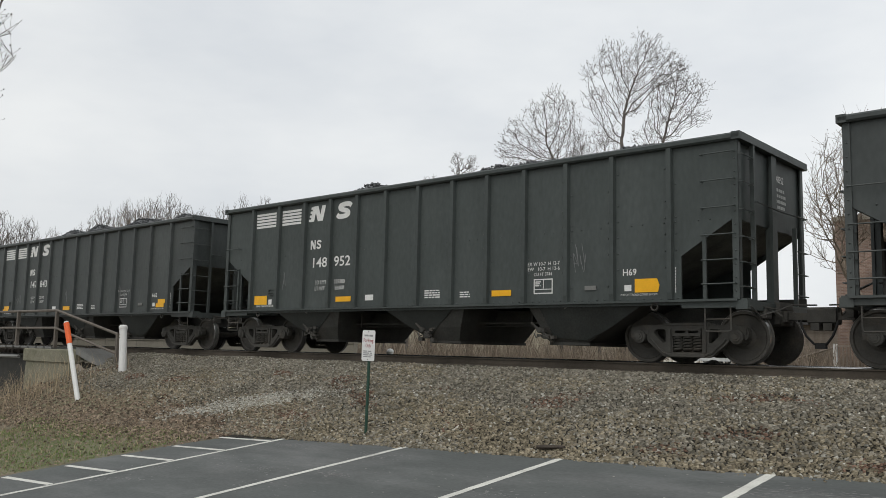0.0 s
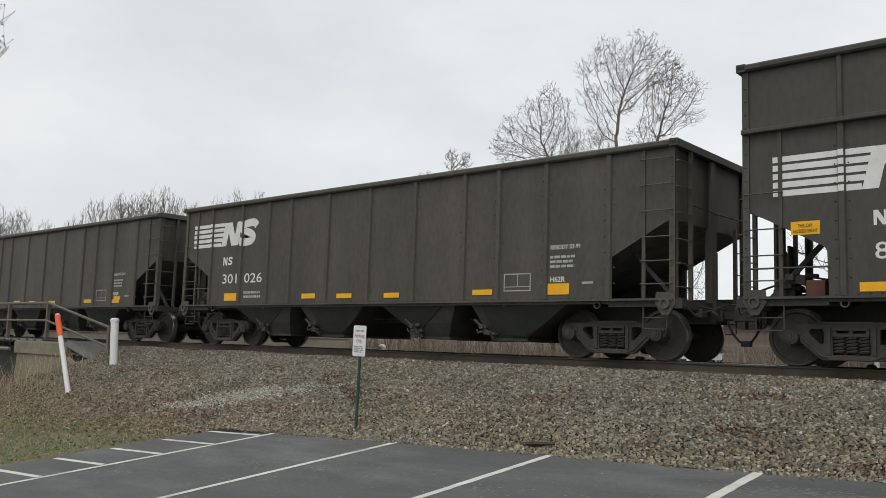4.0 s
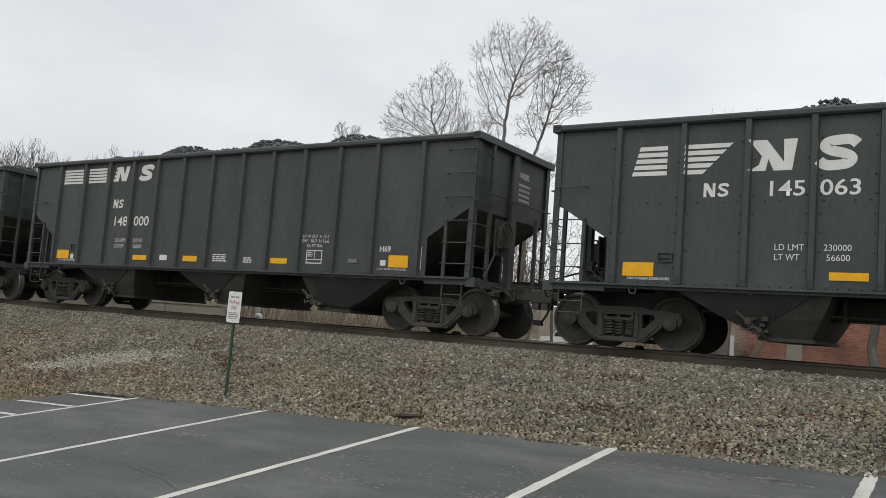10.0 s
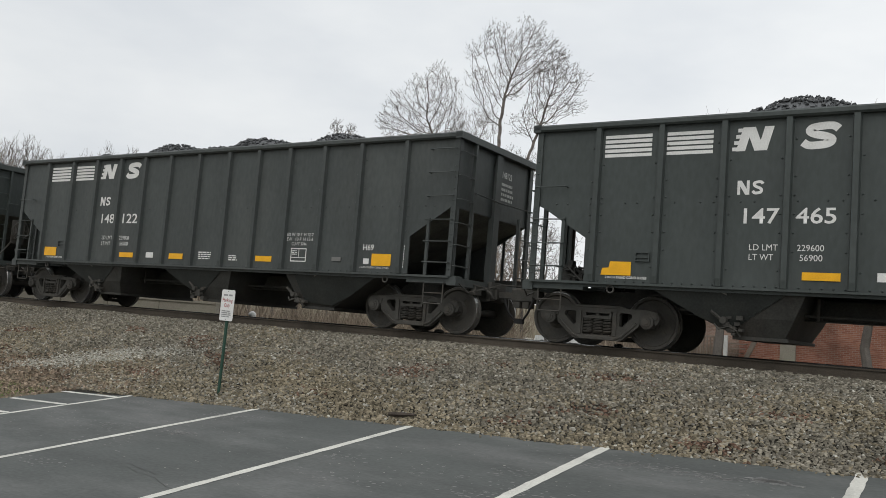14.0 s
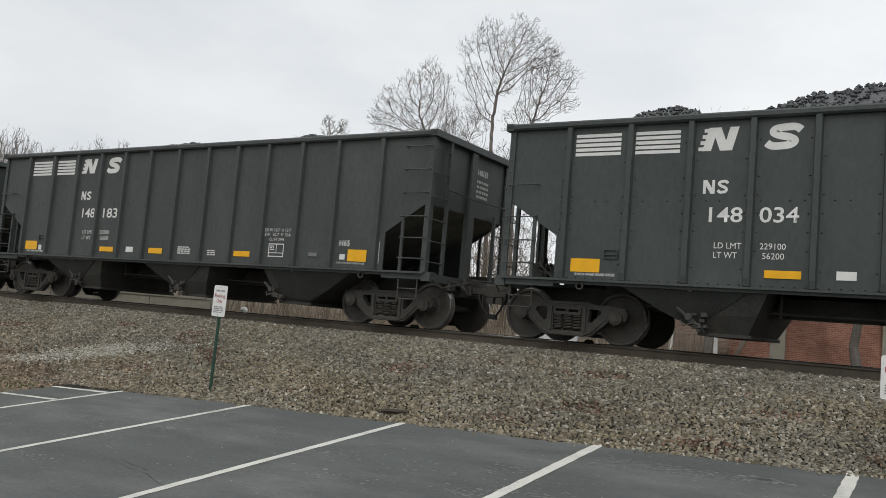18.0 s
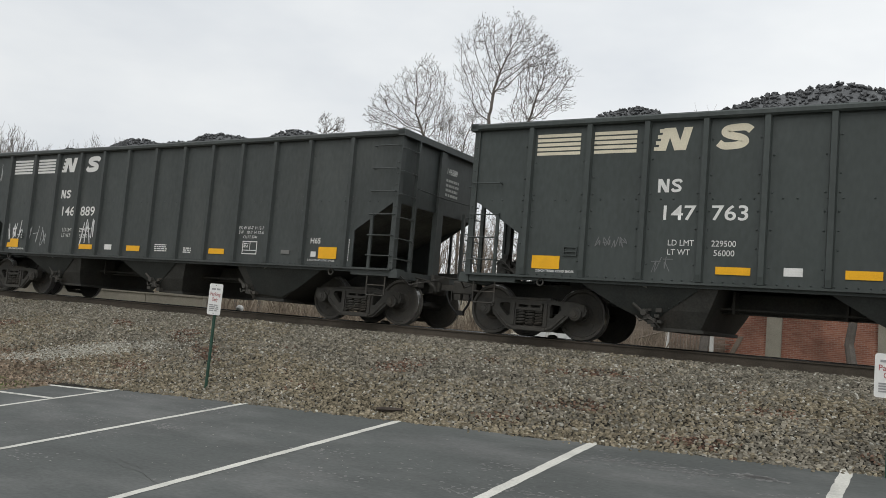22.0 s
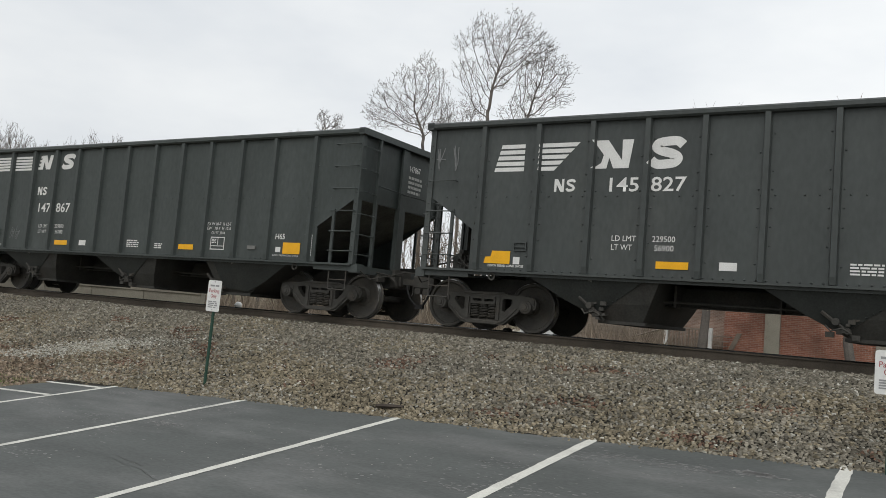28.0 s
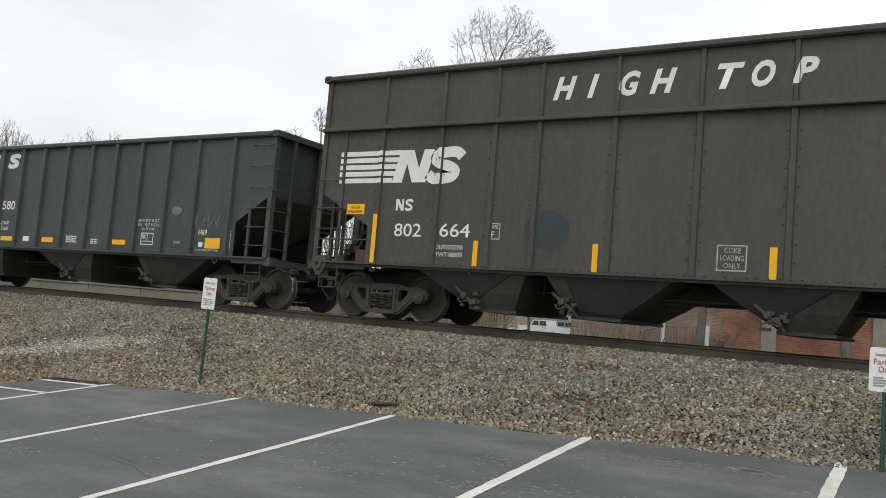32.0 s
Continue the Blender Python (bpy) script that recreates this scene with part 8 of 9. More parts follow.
grow_tree(33.5, 46, TALL, (-0.2, 7.8), [(-0.6, 0, 13.3, 0.80, 0.8, 1.0), (-1.5, 0.2, 12.8, 0.75, 0.6, 0.8), (0.15, 0.2, 12.8, 0.65, 0.6, 1.0), (-2.5, 0, 11.9, 0.80, 0.6, 0.75), (-3.0, 0.3, 11.0, 0.70, 0.6, 0.55),
                                        (-0.5, 0.2, 11.8, 1.1, 0.9, 0.9), (-1.6, 0, 11.4, 1.0, 0.8, 0.75), (0.6, 0.2, 11.2, 0.70, 0.6, 0.7), (-2.4, 0, 10.6, 1.1, 0.8, 0.6), (-0.4, 0.2, 10.5, 1.3, 0.8, 0.7)], 2100, 8)
for az, top, seed in ((32.85, 14.55, 33), (32.35, 14.6, 34), (33.1, 13.6, 35)):
    build_tree(az, 49, "slim upright shoot with few twigs", (0.0, 8.0), [(0.0, 0, top - 1.3, 0.16, 0.2, 1.3), (0.1, 0, top - 2.8, 0.35, 0.3, 1.0)], 42, seed, 0.006, 0.015, 2, 0.9)
grow_tree(31.2, 49, "low bushy bare tree with budding twigs", (0.0, 7.0), [(-0.5, 0, 11.0, 1.0, 0.7, 1.1), (0.55, 0, 11.8, 0.75, 0.5, 1.1), (-0.2, 0, 9.9, 1.4, 0.9, 0.9)], 900, 21)
grow_tree(28.0, 50, "low bushy bare tree with budding twigs", (0.0, 5.5), [(-0.6, 0, 9.6, 1.2, 0.9, 1.2), (0.9, 0, 9.8, 1.0, 0.8, 1.1)], 700, 22)
for az, seed in ((29.4, 61), (27.6, 62), (26.0, 63)):
    grow_tree(az, 43, "low grey thicket tree with many leaning stems", (0.2, 1.2), [(-0.7, 0, 4.6, 1.1, 1.0, 1.7), (0.8, 0.2, 4.3, 1.1, 1.0, 1.6), (0.0, -0.2, 2.9, 1.5, 1.0, 1.0)], 420, seed)
build_tree(40.4, 54, "slim bare tree with budding twigs", (0.0, 9.0), [(-0.3, 0, 11.9, 0.5, 0.6, 0.85), (0.55, 0, 11.8, 0.5, 0.6, 0.75)], 110, 5)
build_tree(42.4, 56, "slim bare tree with budding twigs", (0.0, 8.5), [(0.0, 0, 10.7, 0.75, 0.7, 0.9)], 90, 6)
for az, seed in ((14.6, 12), (6.2, 14)):
    build_tree(az, 34, "bare many-stemmed tree before a brick building", (0.0, 1.2), [(0.0, 0, 6.4, 2.2, 2.0, 2.5), (-1.0, 0, 5.0, 1.6, 1.5, 2.0), (1.1, 0, 5.2, 1.6, 1.5, 2.2)], 1500, seed, 0.008, 0.016, 2, mat=BRUSH)
# the rows of distant trees
CROWNS = ((71.5, 7.6), (70.2, 8.2), (68.8, 7.9), (67.6, 7.5), (66.1, 6.9), (64.7, 7.3), (63.3, 8.6), (62.0, 9.0), (60.8, 9.3), (59.7, 9.75), (58.5, 9.1), (57.4, 8.8), (56.1, 9.2), (54.7, 9.8), (53.5, 9.9), (52.3, 9.3),
          (50.8, 8.4), (49.0, 7.9), (47.2, 8.2), (45.4, 8.0), (43.8, 8.4))
for k, (az, el) in enumerate(CROWNS):
    dist = 78 + (k * 5) % 9
    top = dist * math.tan(radians(el))
    g = random.Random(500 + k)
    wide = 1.25 * g.uniform(0.85, 1.15)
    build_tree(az, dist, "distant bare tree in a grey-brown wood", (0.0, top * 0.40), [(g.uniform(-0.2, 0.2), 0, top - 2.0, wide, 1.2, 2.0), (g.uniform(-0.9, -0.3), 0, top - 3.0, wide, 1.2, 1.9), (g.uniform(0.3, 0.9), 0, top - 3.1, wide, 1.2, 2.0)],
               300, 100 + k, 0.013, 0.022, 2, 0.8)
# saplings and scrub close behind the far wall
for k in range(17):
    g = random.Random(900 + k)
    az = 27.5 + 2.1 * k + g.uniform(-0.5, 0.5)
    dist = 36 + g.uniform(0, 9)
    top = dist * math.tan(radians(g.uniform(6.5, 8.8) if az > 29 else g.uniform(4.5, 6.5)))
    build_tree(az, dist, "bare tan sapling in roadside scrub", (0.0, -0.6), [(-0.4, 0, top - 1.6, 1.0, 0.8, 1.6), (0.5, 0.2, top - 2.0, 0.9, 0.8, 1.7), (0.0, 0, top - 3.4, 1.0, 0.9, 1.5)], 300, 700 + k, 0.0085, 0.015, 2, 0.9, mat=BRUSH)
build_tree(73.2, 26, "bare roadside tree with drooping twigs", (0.0, 4.0), [(0.3, 0, 8.0, 1.6, 1.6, 1.2), (-0.5, 0, 10.0, 2.2, 2.0, 2.5), (0.3, 0, 6.3, 1.3, 1.3, 1.2)], 500, 77)


def thicket(name, label, count, az0, az1, d0, d1, tall, seed, mat):
    rnd = random.Random(seed)

    def where(r):
        a, d = r.uniform(az0, az1), r.uniform(d0, d1)
        q = at_bearing(a, d)
        if q[1] < 21.6 or 22.2 < a < 27.6 and d > 24 and d < 96:
            return None
        return q[0], q[1], height(q[0], q[1])
    ob = blades(name, label, mat, count, where, tall, 0.02, seed, 0.45)
    ob["category"] = "brush"
    return ob


thicket("brush", "tangled bare brown brush beyond the track", 9000, 17, 68, 27, 60, (0.7, 2.4), 31, BRUSH)
thicket("far_brush", "brown wooded slope in the distance", 9000, 8, 72, 90, 165, (1.2, 4.0), 32, BRUSH)
def yard_spot(rnd):
    x, y = rnd.uniform(-14.5, -9.5), rnd.uniform(39.5, 45.0)
    return x, y, height(x, y)


blades("yard_brush", "brown scrub in front of the brick hall", BRUSH, 1700, yard_spot, (0.8, 2.0), 0.02, 34, 0.45)["category"] = "brush"
thicket("reeds", "pale dead reeds behind the track", 4000, 26, 60, 24, 34, (0.5, 1.7), 33, REED)


# ------------------------------------------------------------------ beyond the track
def build_far_side():
    wall = thing("retaining_wall", "low weathered concrete panel wall beyond the track", "wall", kind="structure")
    panel = Build().box(-1.48, 1.48, -0.09, 0.09, -2.2, 0.18).box(-1.50, 1.50, -0.12, 0.12, 0.184, 0.26).mesh("panel", CONCRETE)
    for k in range(14):
        part("panel", panel, wall, pose(-24.2 - 3.0 * k, 21.0, 0, 0, 0, 0))
    # brick building with a lower front range
    ub = material("running_brick", (0.2, 0.12, 0.1), bump=0.0)
    nt = ub.node_tree
    bs = nt.nodes["Principled BSDF"]
    for mat_name, c1, c2, mo in (("weathered_brown_brickwork", (0.165, 0.105, 0.080), (0.215, 0.150, 0.115), (0.25, 0.21, 0.18)), ("weathered_red_brickwork", (0.225, 0.085, 0.055), (0.300, 0.135, 0.090), (0.30, 0.22, 0.18))):
        m = bpy.data.materials.new(mat_name)
        m.use_nodes = True
        t = m.node_tree
        p = t.nodes["Principled BSDF"]
        p.inputs["Roughness"].default_value = 0.92
        co = t.nodes.new("ShaderNodeTexCoord")
        sw = t.nodes.new("ShaderNodeSeparateXYZ")
        cb = t.nodes.new("ShaderNodeCombineXYZ")
        ad = t.nodes.new("ShaderNodeMath")
        t.links.new(co.outputs["Object"], sw.inputs[0])
        t.links.new(sw.outputs[0], ad.inputs[0])
        t.links.new(sw.outputs[1], ad.inputs[1])
        t.links.new(ad.outputs[0], cb.inputs[0])
        t.links.new(sw.outputs[2], cb.inputs[1])
        br = t.nodes.new("ShaderNodeTexBrick")
        br.inputs["Color1"].default_value = (*c1, 1)
        br.inputs["Color2"].default_value = (*c2, 1)
        br.inputs["Mortar"].default_value = (*mo, 1)
        br.inputs["Scale"].default_value = 1.0
        br.inputs["Brick Width"].default_value = 0.22
        br.inputs["Row Height"].default_value = 0.075
        br.inputs["Mortar Size"].default_value = 0.008
        t.links.new(cb.outputs[0], br.inputs["Vector"])
        ns = t.nodes.new("ShaderNodeTexNoise")
        ns.inputs["Scale"].default_value = 0.7
        ns.inputs["Detail"].default_value = 6
        t.links.new(co.outputs["Object"], ns.inputs["Vector"])
        mr = t.nodes.new("ShaderNodeMapRange")
        mr.inputs[1].default_value, mr.inputs[2].default_value = 0.3, 0.7
        mr.inputs[3].default_value, mr.inputs[4].default_value = 0.5, 1.5
        t.links.new(ns.outputs[0], mr.inputs[0])
        sc = t.nodes.new("ShaderNodeVectorMath")
        sc.operation = "SCALE"
        t.links.new(br.outputs[0], sc.inputs[0])
        t.links.new(mr.outputs[0], sc.inputs["Scale"])
        t.links.new(sc.outputs[0], p.inputs["Base Color"])
        bp = t.nodes.new("ShaderNodeBump")
        bp.inputs["Strength"].default_value = 0.6
        bp.inputs["Distance"].default_value = 0.01
        t.links.new(br.outputs["Fac"], bp.inputs["Height"])
        bp.invert = True
        t.links.new(bp.outputs[0], p.inputs["Normal"])
        FAR[mat_name] = m
    bpy.data.materials.remove(ub)
    brown, red = FAR["weathered_brown_brickwork"], FAR["weathered_red_brickwork"]
    hall = thing("brick_building", "old brown brick building with flat roof and parapet", "building")
    part("wall", Build().box(-14.2, 26, 47.0, 62, -1.6, 7.2).mesh("wall", brown), hall)
    part("parapet", Build().box(-14.3, 26.1, 46.9, 47.3, 7.2, 7.45).mesh("parapet", CONCRETE), hall)
    part("roof", Build().box(-14.1, 25.9, 47.35, 61.9, 7.2, 7.3).mesh("roof", ROOFING), hall)
    front = thing("brick_annex", "low red brick annex with rendered upper wall", "building")
    part("wall", Build().box(-9.1, 24, 38.0, 46.8, -1.6, 1.75).mesh("wall", red), front, label="patched red brick wall")
    part("upper_wall", Build().box(-9.05, 24, 38.06, 46.8, 1.75, 3.7).mesh("upper_wall", CONCRETE), front, label="grey-tan rendered wall")
    part("coping", Build().box(-9.2, 24.1, 37.9, 46.8, 3.7, 3.85).mesh("coping", PLASTIC_WHITE), front, label="pale stone coping")
    for k in range(7):
        x = -7.4 + 4.2 * k
        part("pilaster", Build().box(x, x + 0.6, 37.84, 38.0, -1.6, 1.8).mesh("pilaster", CONCRETE), front)
    shed = thing("tan_building", "low building with weathered brown board siding", "building")
    part("wall", Build().box(-24.5, -15.2, 58, 66, -1.6, 2.2).mesh("wall", TIMBER), shed)
    board = Build().box(-24.5, -15.2, 57.96, 57.997, 0.0, 0.15).mesh("board", TIMBER)
    for k in range(20):
        part("board", board, shed, (0, 0, -0.9 + 0.155 * k))
    part("roof", Build().box(-24.9, -14.9, 57.5, 66.2, 2.2, 2.4).mesh("roof", ROOFING), shed)
    # wooden landing with white posts and an outside stair
    porch = thing("wooden_landing", "weathered wooden landing rail with white posts", "railing")
    for x in (-11.0, -9.15):
        part("post", Build().box(x - 0.07, x + 0.07, 35.93, 36.07, -1.5, 0.62).mesh("post", PAINT_WOOD), porch, label="white painted post")
    part("post", Build().box(-12.6, -12.48, 35.94, 36.06, -1.5, 0.35).mesh("post", TIMBER), porch)
    part("top_rail", Build().box(-11.0, -9.1, 35.95, 36.05, 0.50, 0.57).mesh("top_rail", TIMBER), porch)
    part("side_rail", Build().tube([(-12.5, 36, 0.0), (-11.0, 36, 0.5)], 0.05, 5).mesh("side_rail", TIMBER), porch)
    bal = Build().box(-0.02, 0.02, 35.98, 36.02, -0.9, 0.5).mesh("baluster", TIMBER)
    for k in range(13):
        part("baluster", bal, porch, (-10.85 + 0.135 * k, 0, 0))
    stair = thing("outside_stair", "dark wooden outside stair behind the landing", "stairs")
    for k in range(9):
        part("tread", Build().box(-10.4, -9.4, 37.4 - 0.0, 37.75, -1.3 + 0.2 * k, -1.26 + 0.2 * k).mesh("tread", TIMBER), stair, (0.09 * k, 0, 0))
    for x in (0.0, 0.6):
        part("stringer", Build().prism([(-10.5 + x * 2, -1.5), (-10.3 + x * 2, -1.5), (-9.4 + x * 2, 0.5), (-9.6 + x * 2, 0.5)], "y", 37.3, 37.4).mesh("stringer", TIMBER), stair)
    # gravel drive and lawn around the parked vehicles
    v = [(-60, 70), (-30, 78), (-24, 96), (-52, 100)]
    drive = Build()
    n = 8
    grid = []
    for i in range(n + 1):
        for j in range(n + 1):
            s, t2 = i / n, j / n
            px = (v[0][0] * (1 - s) + v[1][0] * s) * (1 - t2) + (v[3][0] * (1 - s) + v[2][0] * s) * t2
            py = (v[0][1] * (1 - s) + v[1][1] * s) * (1 - t2) + (v[3][1] * (1 - s) + v[2][1] * s) * t2
            grid.append((px, py, height(px, py) + 0.04))
    drive.add(grid, [(i * (n + 1) + j, (i + 1) * (n + 1) + j, (i + 1) * (n + 1) + j + 1, i * (n + 1) + j + 1) for i in range(n) for j in range(n)])
    thing("gravel_drive", "pale gravel drive beside a lawn", "road", drive.mesh("gravel_drive", STONE_W), kind="structure")


FAR = {}
build_far_side()


def build_vehicle(name, label, x, y, turn, paint, truck):
    z = height(x, y) + 0.04
    car = thing(name, label, "car", None, at=pose(x, y, z, 0, 0, turn))
    b = Build()
    if truck:
        prof = [(-2.9, 0.55), (2.85, 0.55), (2.9, 0.95), (2.8, 1.12), (1.25, 1.2), (0.85, 1.85), (-1.0, 1.88), (-1.15, 1.22), (-2.9, 1.22)]
    else:
        prof = [(-2.3, 0.5), (2.3, 0.5), (2.35, 0.9), (2.2, 1.05), (1.2, 1.15), (0.5, 1.65), (-2.0, 1.68), (-2.35, 1.1)]
    b.prism(prof, "y", -0.92, 0.92)
    body = part("body", b.mesh("body", paint), car)
    for s in (-1, 1):
        y0, y1 = sorted((s * 0.925, s * 0.915))
        if truck:
            panes = [[(0.12, 1.24), (1.05, 1.24), (0.76, 1.75), (0.12, 1.77)], [(-0.9, 1.24), (0.0, 1.24), (0.0, 1.77), (-0.84, 1.78)]]
        else:
            panes = [[(0.1, 1.12), (1.0, 1.14), (0.45, 1.56), (0.1, 1.58)], [(-0.9, 1.12), (0.0, 1.12), (0.0, 1.58), (-0.9, 1.6)], [(-2.1, 1.12), (-1.0, 1.12), (-1.0, 1.6), (-1.9, 1.6)]]
        for q in panes:
            part("window", Build().prism(q, "y", s * 0.93 - 0.005, s * 0.93 + 0.005).mesh("window", GLASS_DARK), body)
    part("windscreen", Build().prism([(1.27, 1.22), (1.30, 1.22), (0.90, 1.80), (0.87, 1.80)] if truck else [(1.22, 1.17), (1.25, 1.17), (0.60, 1.62), (0.57, 1.62)], "y", -0.8, 0.8).mesh("windscreen", GLASS_DARK), body)
    for sx in (-1.75, 1.85) if truck else (-1.4, 1.45):
        for sy in (-0.8, 0.8):
            w = part("wheel", Build().disc([(-0.12, 0.02), (-0.12, 0.36), (0.12, 0.36), (0.12, 0.02)], n=16).mesh("wheel", RUBBER), car, (sx, sy, 0.36))
            part("rim", Build().disc([(-0.13, 0.02), (-0.13, 0.2), (0.13, 0.2), (0.13, 0.02)], n=12).mesh("rim", GALV), w)
    for sy in (-0.65, 0.65):
        part("headlight", Build().box(2.84 if truck else 2.28, 2.92 if truck else 2.36, sy - 0.2, sy + 0.2, 0.85, 1.0).mesh("headlight", CAR_SILVER), car)


x, y = at_bearing(24.7, 98)
build_vehicle("pickup_truck", "white crew-cab pickup truck parked beyond the track", x, y, 172, CAR_WHITE, True)
x, y = at_bearing(23.5, 102)
build_vehicle("suv", "silver sport utility car parked beyond the track", x, y, 168, CAR_SILVER, False)


# kind, road number, logo style, paint, load, class mark
TRAIN = [
    ("A", "148 714", "stripes"), ("A", "148 952", "stripes"), ("A", "147 843", "stripes"), ("B", "301 790", "block"), ("A", "145 817", "slant"), ("A", "146 595", "stripes"),
    ("C", "802 707", "block"), ("B", "301 026", "block"), ("B", "301 455", "block"), ("A", "148 207", "stripes"), ("A", "148 812", "stripes"),
    ("A", "148 661", "stripes"), ("A", "146 900", "stripes"), ("A", "146 886", "stripes"), ("A", "148 321", "stripes"), ("A", "145 063", "slant"),
    ("A", "148 000", "stripes"), ("A", "148 181", "stripes"), ("A", "148 710", "stripes"), ("A", "148 246", "stripes"), ("A", "147 569", "stripes"),
    ("A", "147 465", "stripes"), ("A", "148 122", "stripes"), ("A", "147 938", "stripes"), ("A", "146 576", "stripes"), ("A", "148 287", "stripes"),
    ("A", "146 892", "stripes"), ("A", "148 034", "stripes"), ("A", "148 183", "stripes"), ("A", "147 432", "stripes"), ("A", "145 169", "slant"),
    ("A", "145 940", "slant"), ("A", "147 535", "stripes"), ("A", "147 763", "stripes"), ("A", "146 889", "stripes"), ("A", "145 967", "slant"),
    ("A", "147 392", "stripes"), ("A", "145 477", "slant"), ("A", "148 609", "stripes"), ("A", "147 485", "stripes"), ("A", "148 340", "stripes"),
    ("A", "145 211", "slant"), ("A", "145 827", "slant"), ("A", "147 867", "stripes"), ("B", "302 028", "block"), ("C", "802 819", "block"),
    ("C", "802 601", "block"), ("A", "148 749", "stripes"), ("C", "802 664", "block"), ("A", "146 580", "stripes"), ("A", "148 415", "stripes"),
]


def train_offsets():
    """How far each car's middle lies behind that of the second car."""
    out = [-PITCH["A"], 0.0]
    for i in range(2, len(TRAIN)):
        out.append(out[-1] + (PITCH[TRAIN[i - 1][0]] + PITCH[TRAIN[i][0]]) / 2)
    return out


def train_x(t):
    """Where the second car's middle stands: an even pace with a slight sway."""
    return -12.84 + 23.987 * t - 0.0022 * t * t + float(np.interp(t, (0, 1, 2, 3, 4, 7, 8, 10, 12, 13, 16, 17, 19, 20, 22, 23, 24, 25, 28, 30, 31, 32), (0, -0.05, -0.07, -0.10, 0.04, -0.14, -0.12, -0.12, -0.075, 0.04, -0.10, 0.01, 0.035, -0.075, -0.11, -0.05, -0.105, -0.06, -0.14, -0.06, -0.03, 0.17)))


OFFSET = train_offsets()
CARS = []


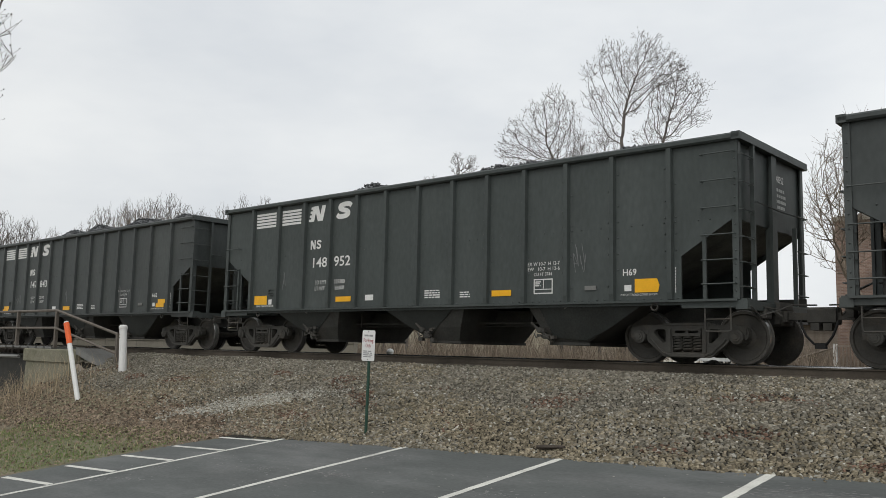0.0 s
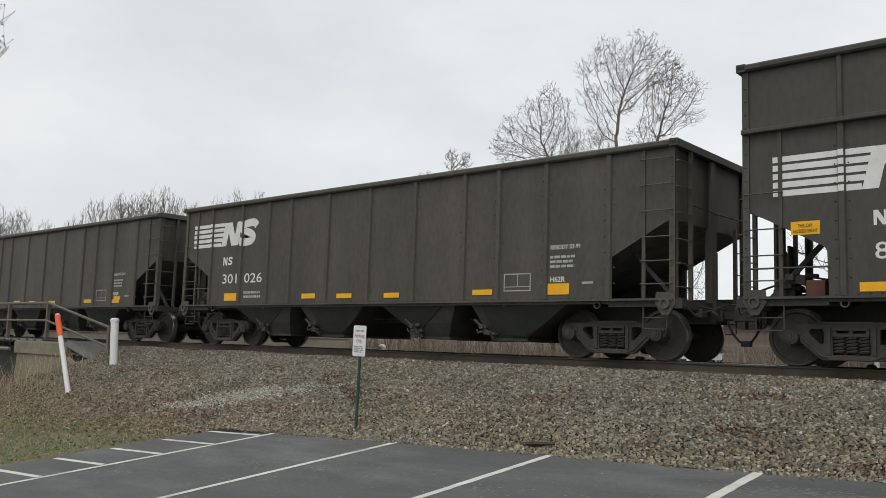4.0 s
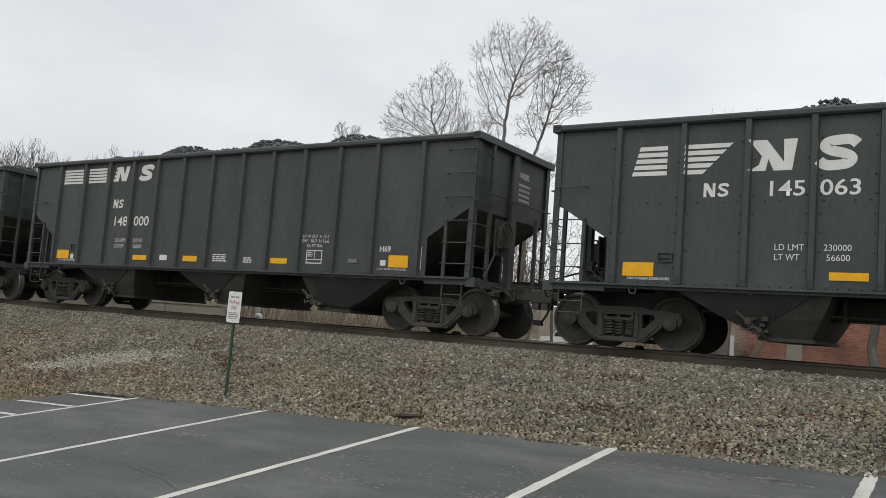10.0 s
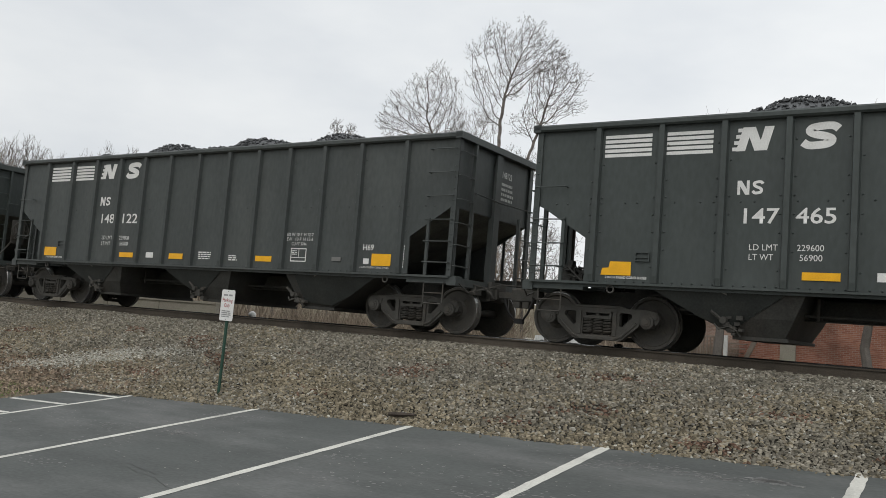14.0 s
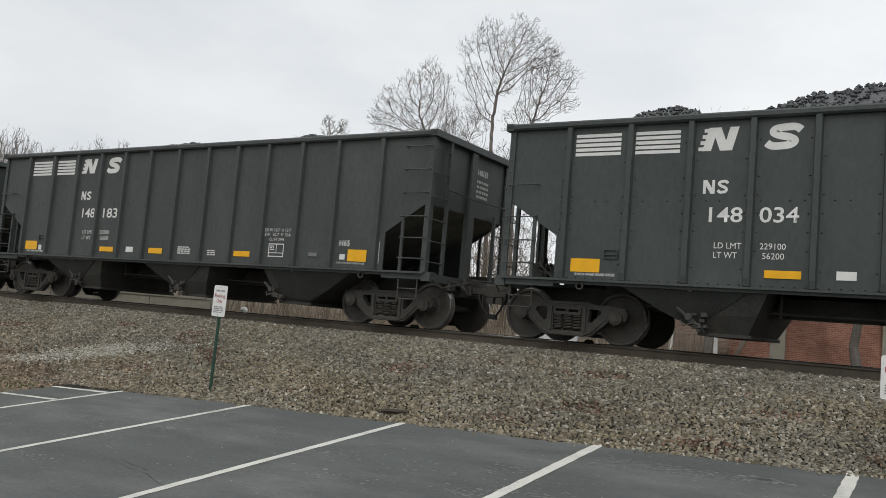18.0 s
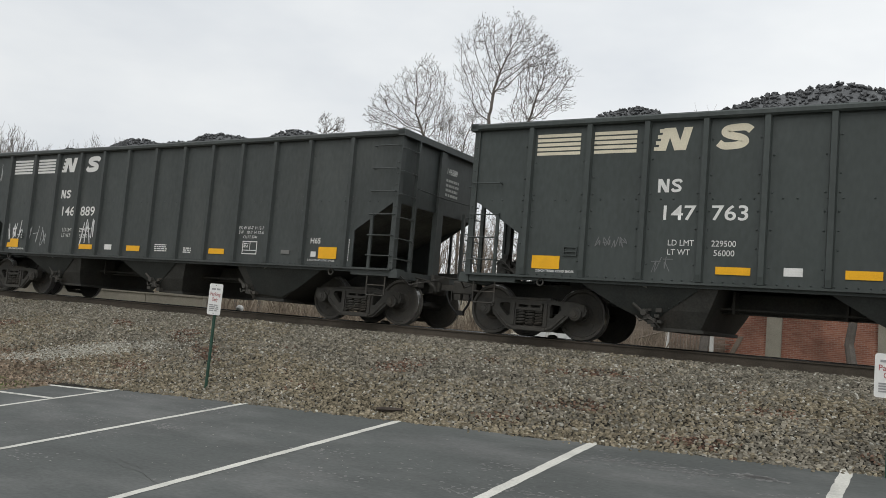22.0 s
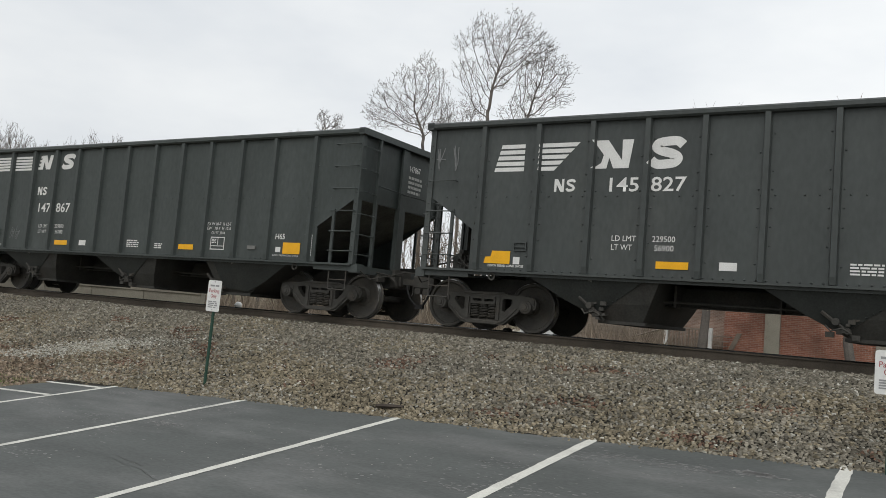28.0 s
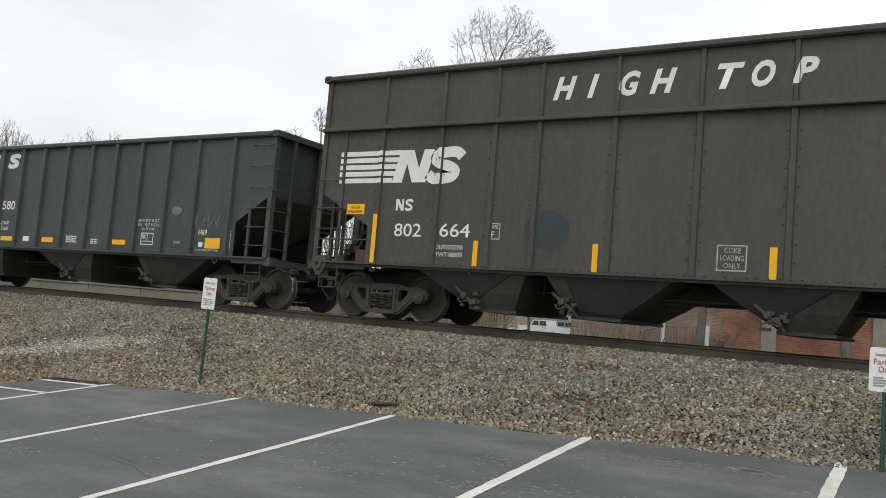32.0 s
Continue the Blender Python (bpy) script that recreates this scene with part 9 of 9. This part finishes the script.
def build_train():
    proto = {}
    low = [coal_mesh("A", 3, [(-1.5, 2.5, 0.52), (3.0, 2.2, 0.50)]), coal_mesh("A", 4, [(-3.0, 2.0, 0.50), (1.5, 3.0, 0.56), (4.6, 1.6, 0.50)])]
    bare = coal_mesh("A", 5, [(0.0, 3.0, 0.20)], 0.05)
    high = [coal_mesh("A", 20, [(-3.0, 2.0, 0.66), (1.9, 2.4, 0.78), (5.0, 1.3, 0.68)], 0.2), coal_mesh("A", 21, [(-2.6, 2.6, 0.62), (0.6, 2.4, 0.63), (3.2, 2.2, 0.60)], 0.46),
            coal_mesh("A", 22, [(-3.4, 1.8, 0.60), (-1.0, 2.2, 0.64), (1.9, 2.6, 0.64), (4.6, 1.8, 0.56)], 0.40), coal_mesh("A", 23, [(-2.9, 2.4, 0.68), (-1.0, 1.8, 0.60), (1.2, 1.5, 0.76)], 0.12)]
    full = [coal_mesh("A", 31, [(-2.6, 2.6, 0.62), (0.6, 3.6, 0.95), (3.4, 2.6, 0.80)], 0.25), coal_mesh("A", 32, [(-4.7, 1.5, 0.70), (-1.5, 2.8, 0.82), (1.0, 2.6, 0.76), (3.6, 2.2, 0.64)], 0.3)]
    ridge = coal_mesh("A", 24, [(-3.1, 2.6, 0.64), (-1.5, 2.6, 0.64), (0.3, 2.4, 0.76), (1.9, 2.6, 0.66), (3.3, 2.4, 0.70)], 0.3)
    rise = coal_mesh("A", 25, [(-4.7, 1.9, 0.66), (-3.4, 2.4, 0.72), (-2.2, 2.6, 0.76), (-0.6, 2.8, 0.84), (1.4, 3.2, 0.98), (3.2, 2.8, 0.84)], 0.25)
    load_b, load_c = coal_mesh("B", 5, [(-2.0, 3.0, 0.36), (2.5, 2.5, 0.34)]), coal_mesh("C", 6, [(0.0, 4.0, 0.2)])
    paints = {"A": (PAINT, PAINT_GREEN), "B": (PAINT_TAN, PAINT_BROWN), "C": (PAINT_BROWN,)}
    for i, (kind, number, style) in enumerate(TRAIN):
        tone = i % 2 if kind == "A" else 1 if kind == "B" and i > 20 else 0
        key = (kind, tone)
        at = pose(train_x(0) - OFFSET[i], TRACK_Y, RAIL_Z)
        if key not in proto:
            proto[key] = build_car(kind, paints[kind][tone])
            car = proto[key]
            car.matrix_basis = at
        CARS.append(None)
        TODO.append((i, key, at))
    for i, key, at in TODO:
        first = proto[key]
        if "used" not in USED.setdefault(key, {}):
            USED[key]["used"] = True
            USED[key]["index"] = i
            CARS[i] = first
        else:
            CARS[i] = copy_thing(first, at)
    for i, (kind, number, style) in enumerate(TRAIN):
        pick = {2: 2, 14: 1, 17: 1, 20: 3, 26: 0, 29: 3, 32: 0, 35: 1, 37: 1, 38: 1}.get(i, (i * 5 + i // 3) % 4)
        plain = i < 12 and i != 2 or i in (12, 13, 15, 18, 28, 30, 36)
        load = ridge if i == 35 else rise if i == 24 else load_b if kind == "B" else load_c if kind == "C" else full[i in (27, 33)] if i in (14, 27, 33) else bare if i > 40 else low[i % 2] if plain else high[pick]
        part("coal_load", load, CARS[i], label="heap of black coal lumps")
        letter_car(CARS[i], i, kind, number, style)


TODO, USED = [], {}


build_train()


def motions():
    """The train runs by at a steady pace and its wheels turn while they can be seen."""
    for i, car in enumerate(CARS):
        x0 = -OFFSET[i]
        walk(car, [(0.5 * k, pose(train_x(0.5 * k) + x0, TRACK_Y, RAIL_Z)) for k in range(65)])
        # the stretch of time in which this car passes the camera
        t0 = max(0.0, (-46 - x0 + 12.84) / 23.95)
        t1 = min(SECONDS, (10 - x0 + 12.84) / 23.95)
        first = math.ceil(t0 * FPS)
        last = math.floor(t1 * FPS)
        for truck in car.children:
            if not truck.name.startswith("truck"):
                continue
            for axle in truck.children:
                if not axle.name.startswith("wheelset"):
                    continue
                x, z = axle.location.x, axle.location.z
                rows = [(0.0, pose(x, 0, z))] if first > 0 else []
                rows += [(k / FPS, pose(x, 0, z, 0, TURN * (k - first), 0)) for k in range(first, last + 1)]
                if last < SECONDS * FPS:
                    rows.append((SECONDS, pose(x, 0, z, 0, TURN * (last - first), 0)))
                if len(rows) > 1:
                    walk(axle, rows)


TURN = 86.0   # degrees of wheel turn from one thirtieth of a second to the next
motions()
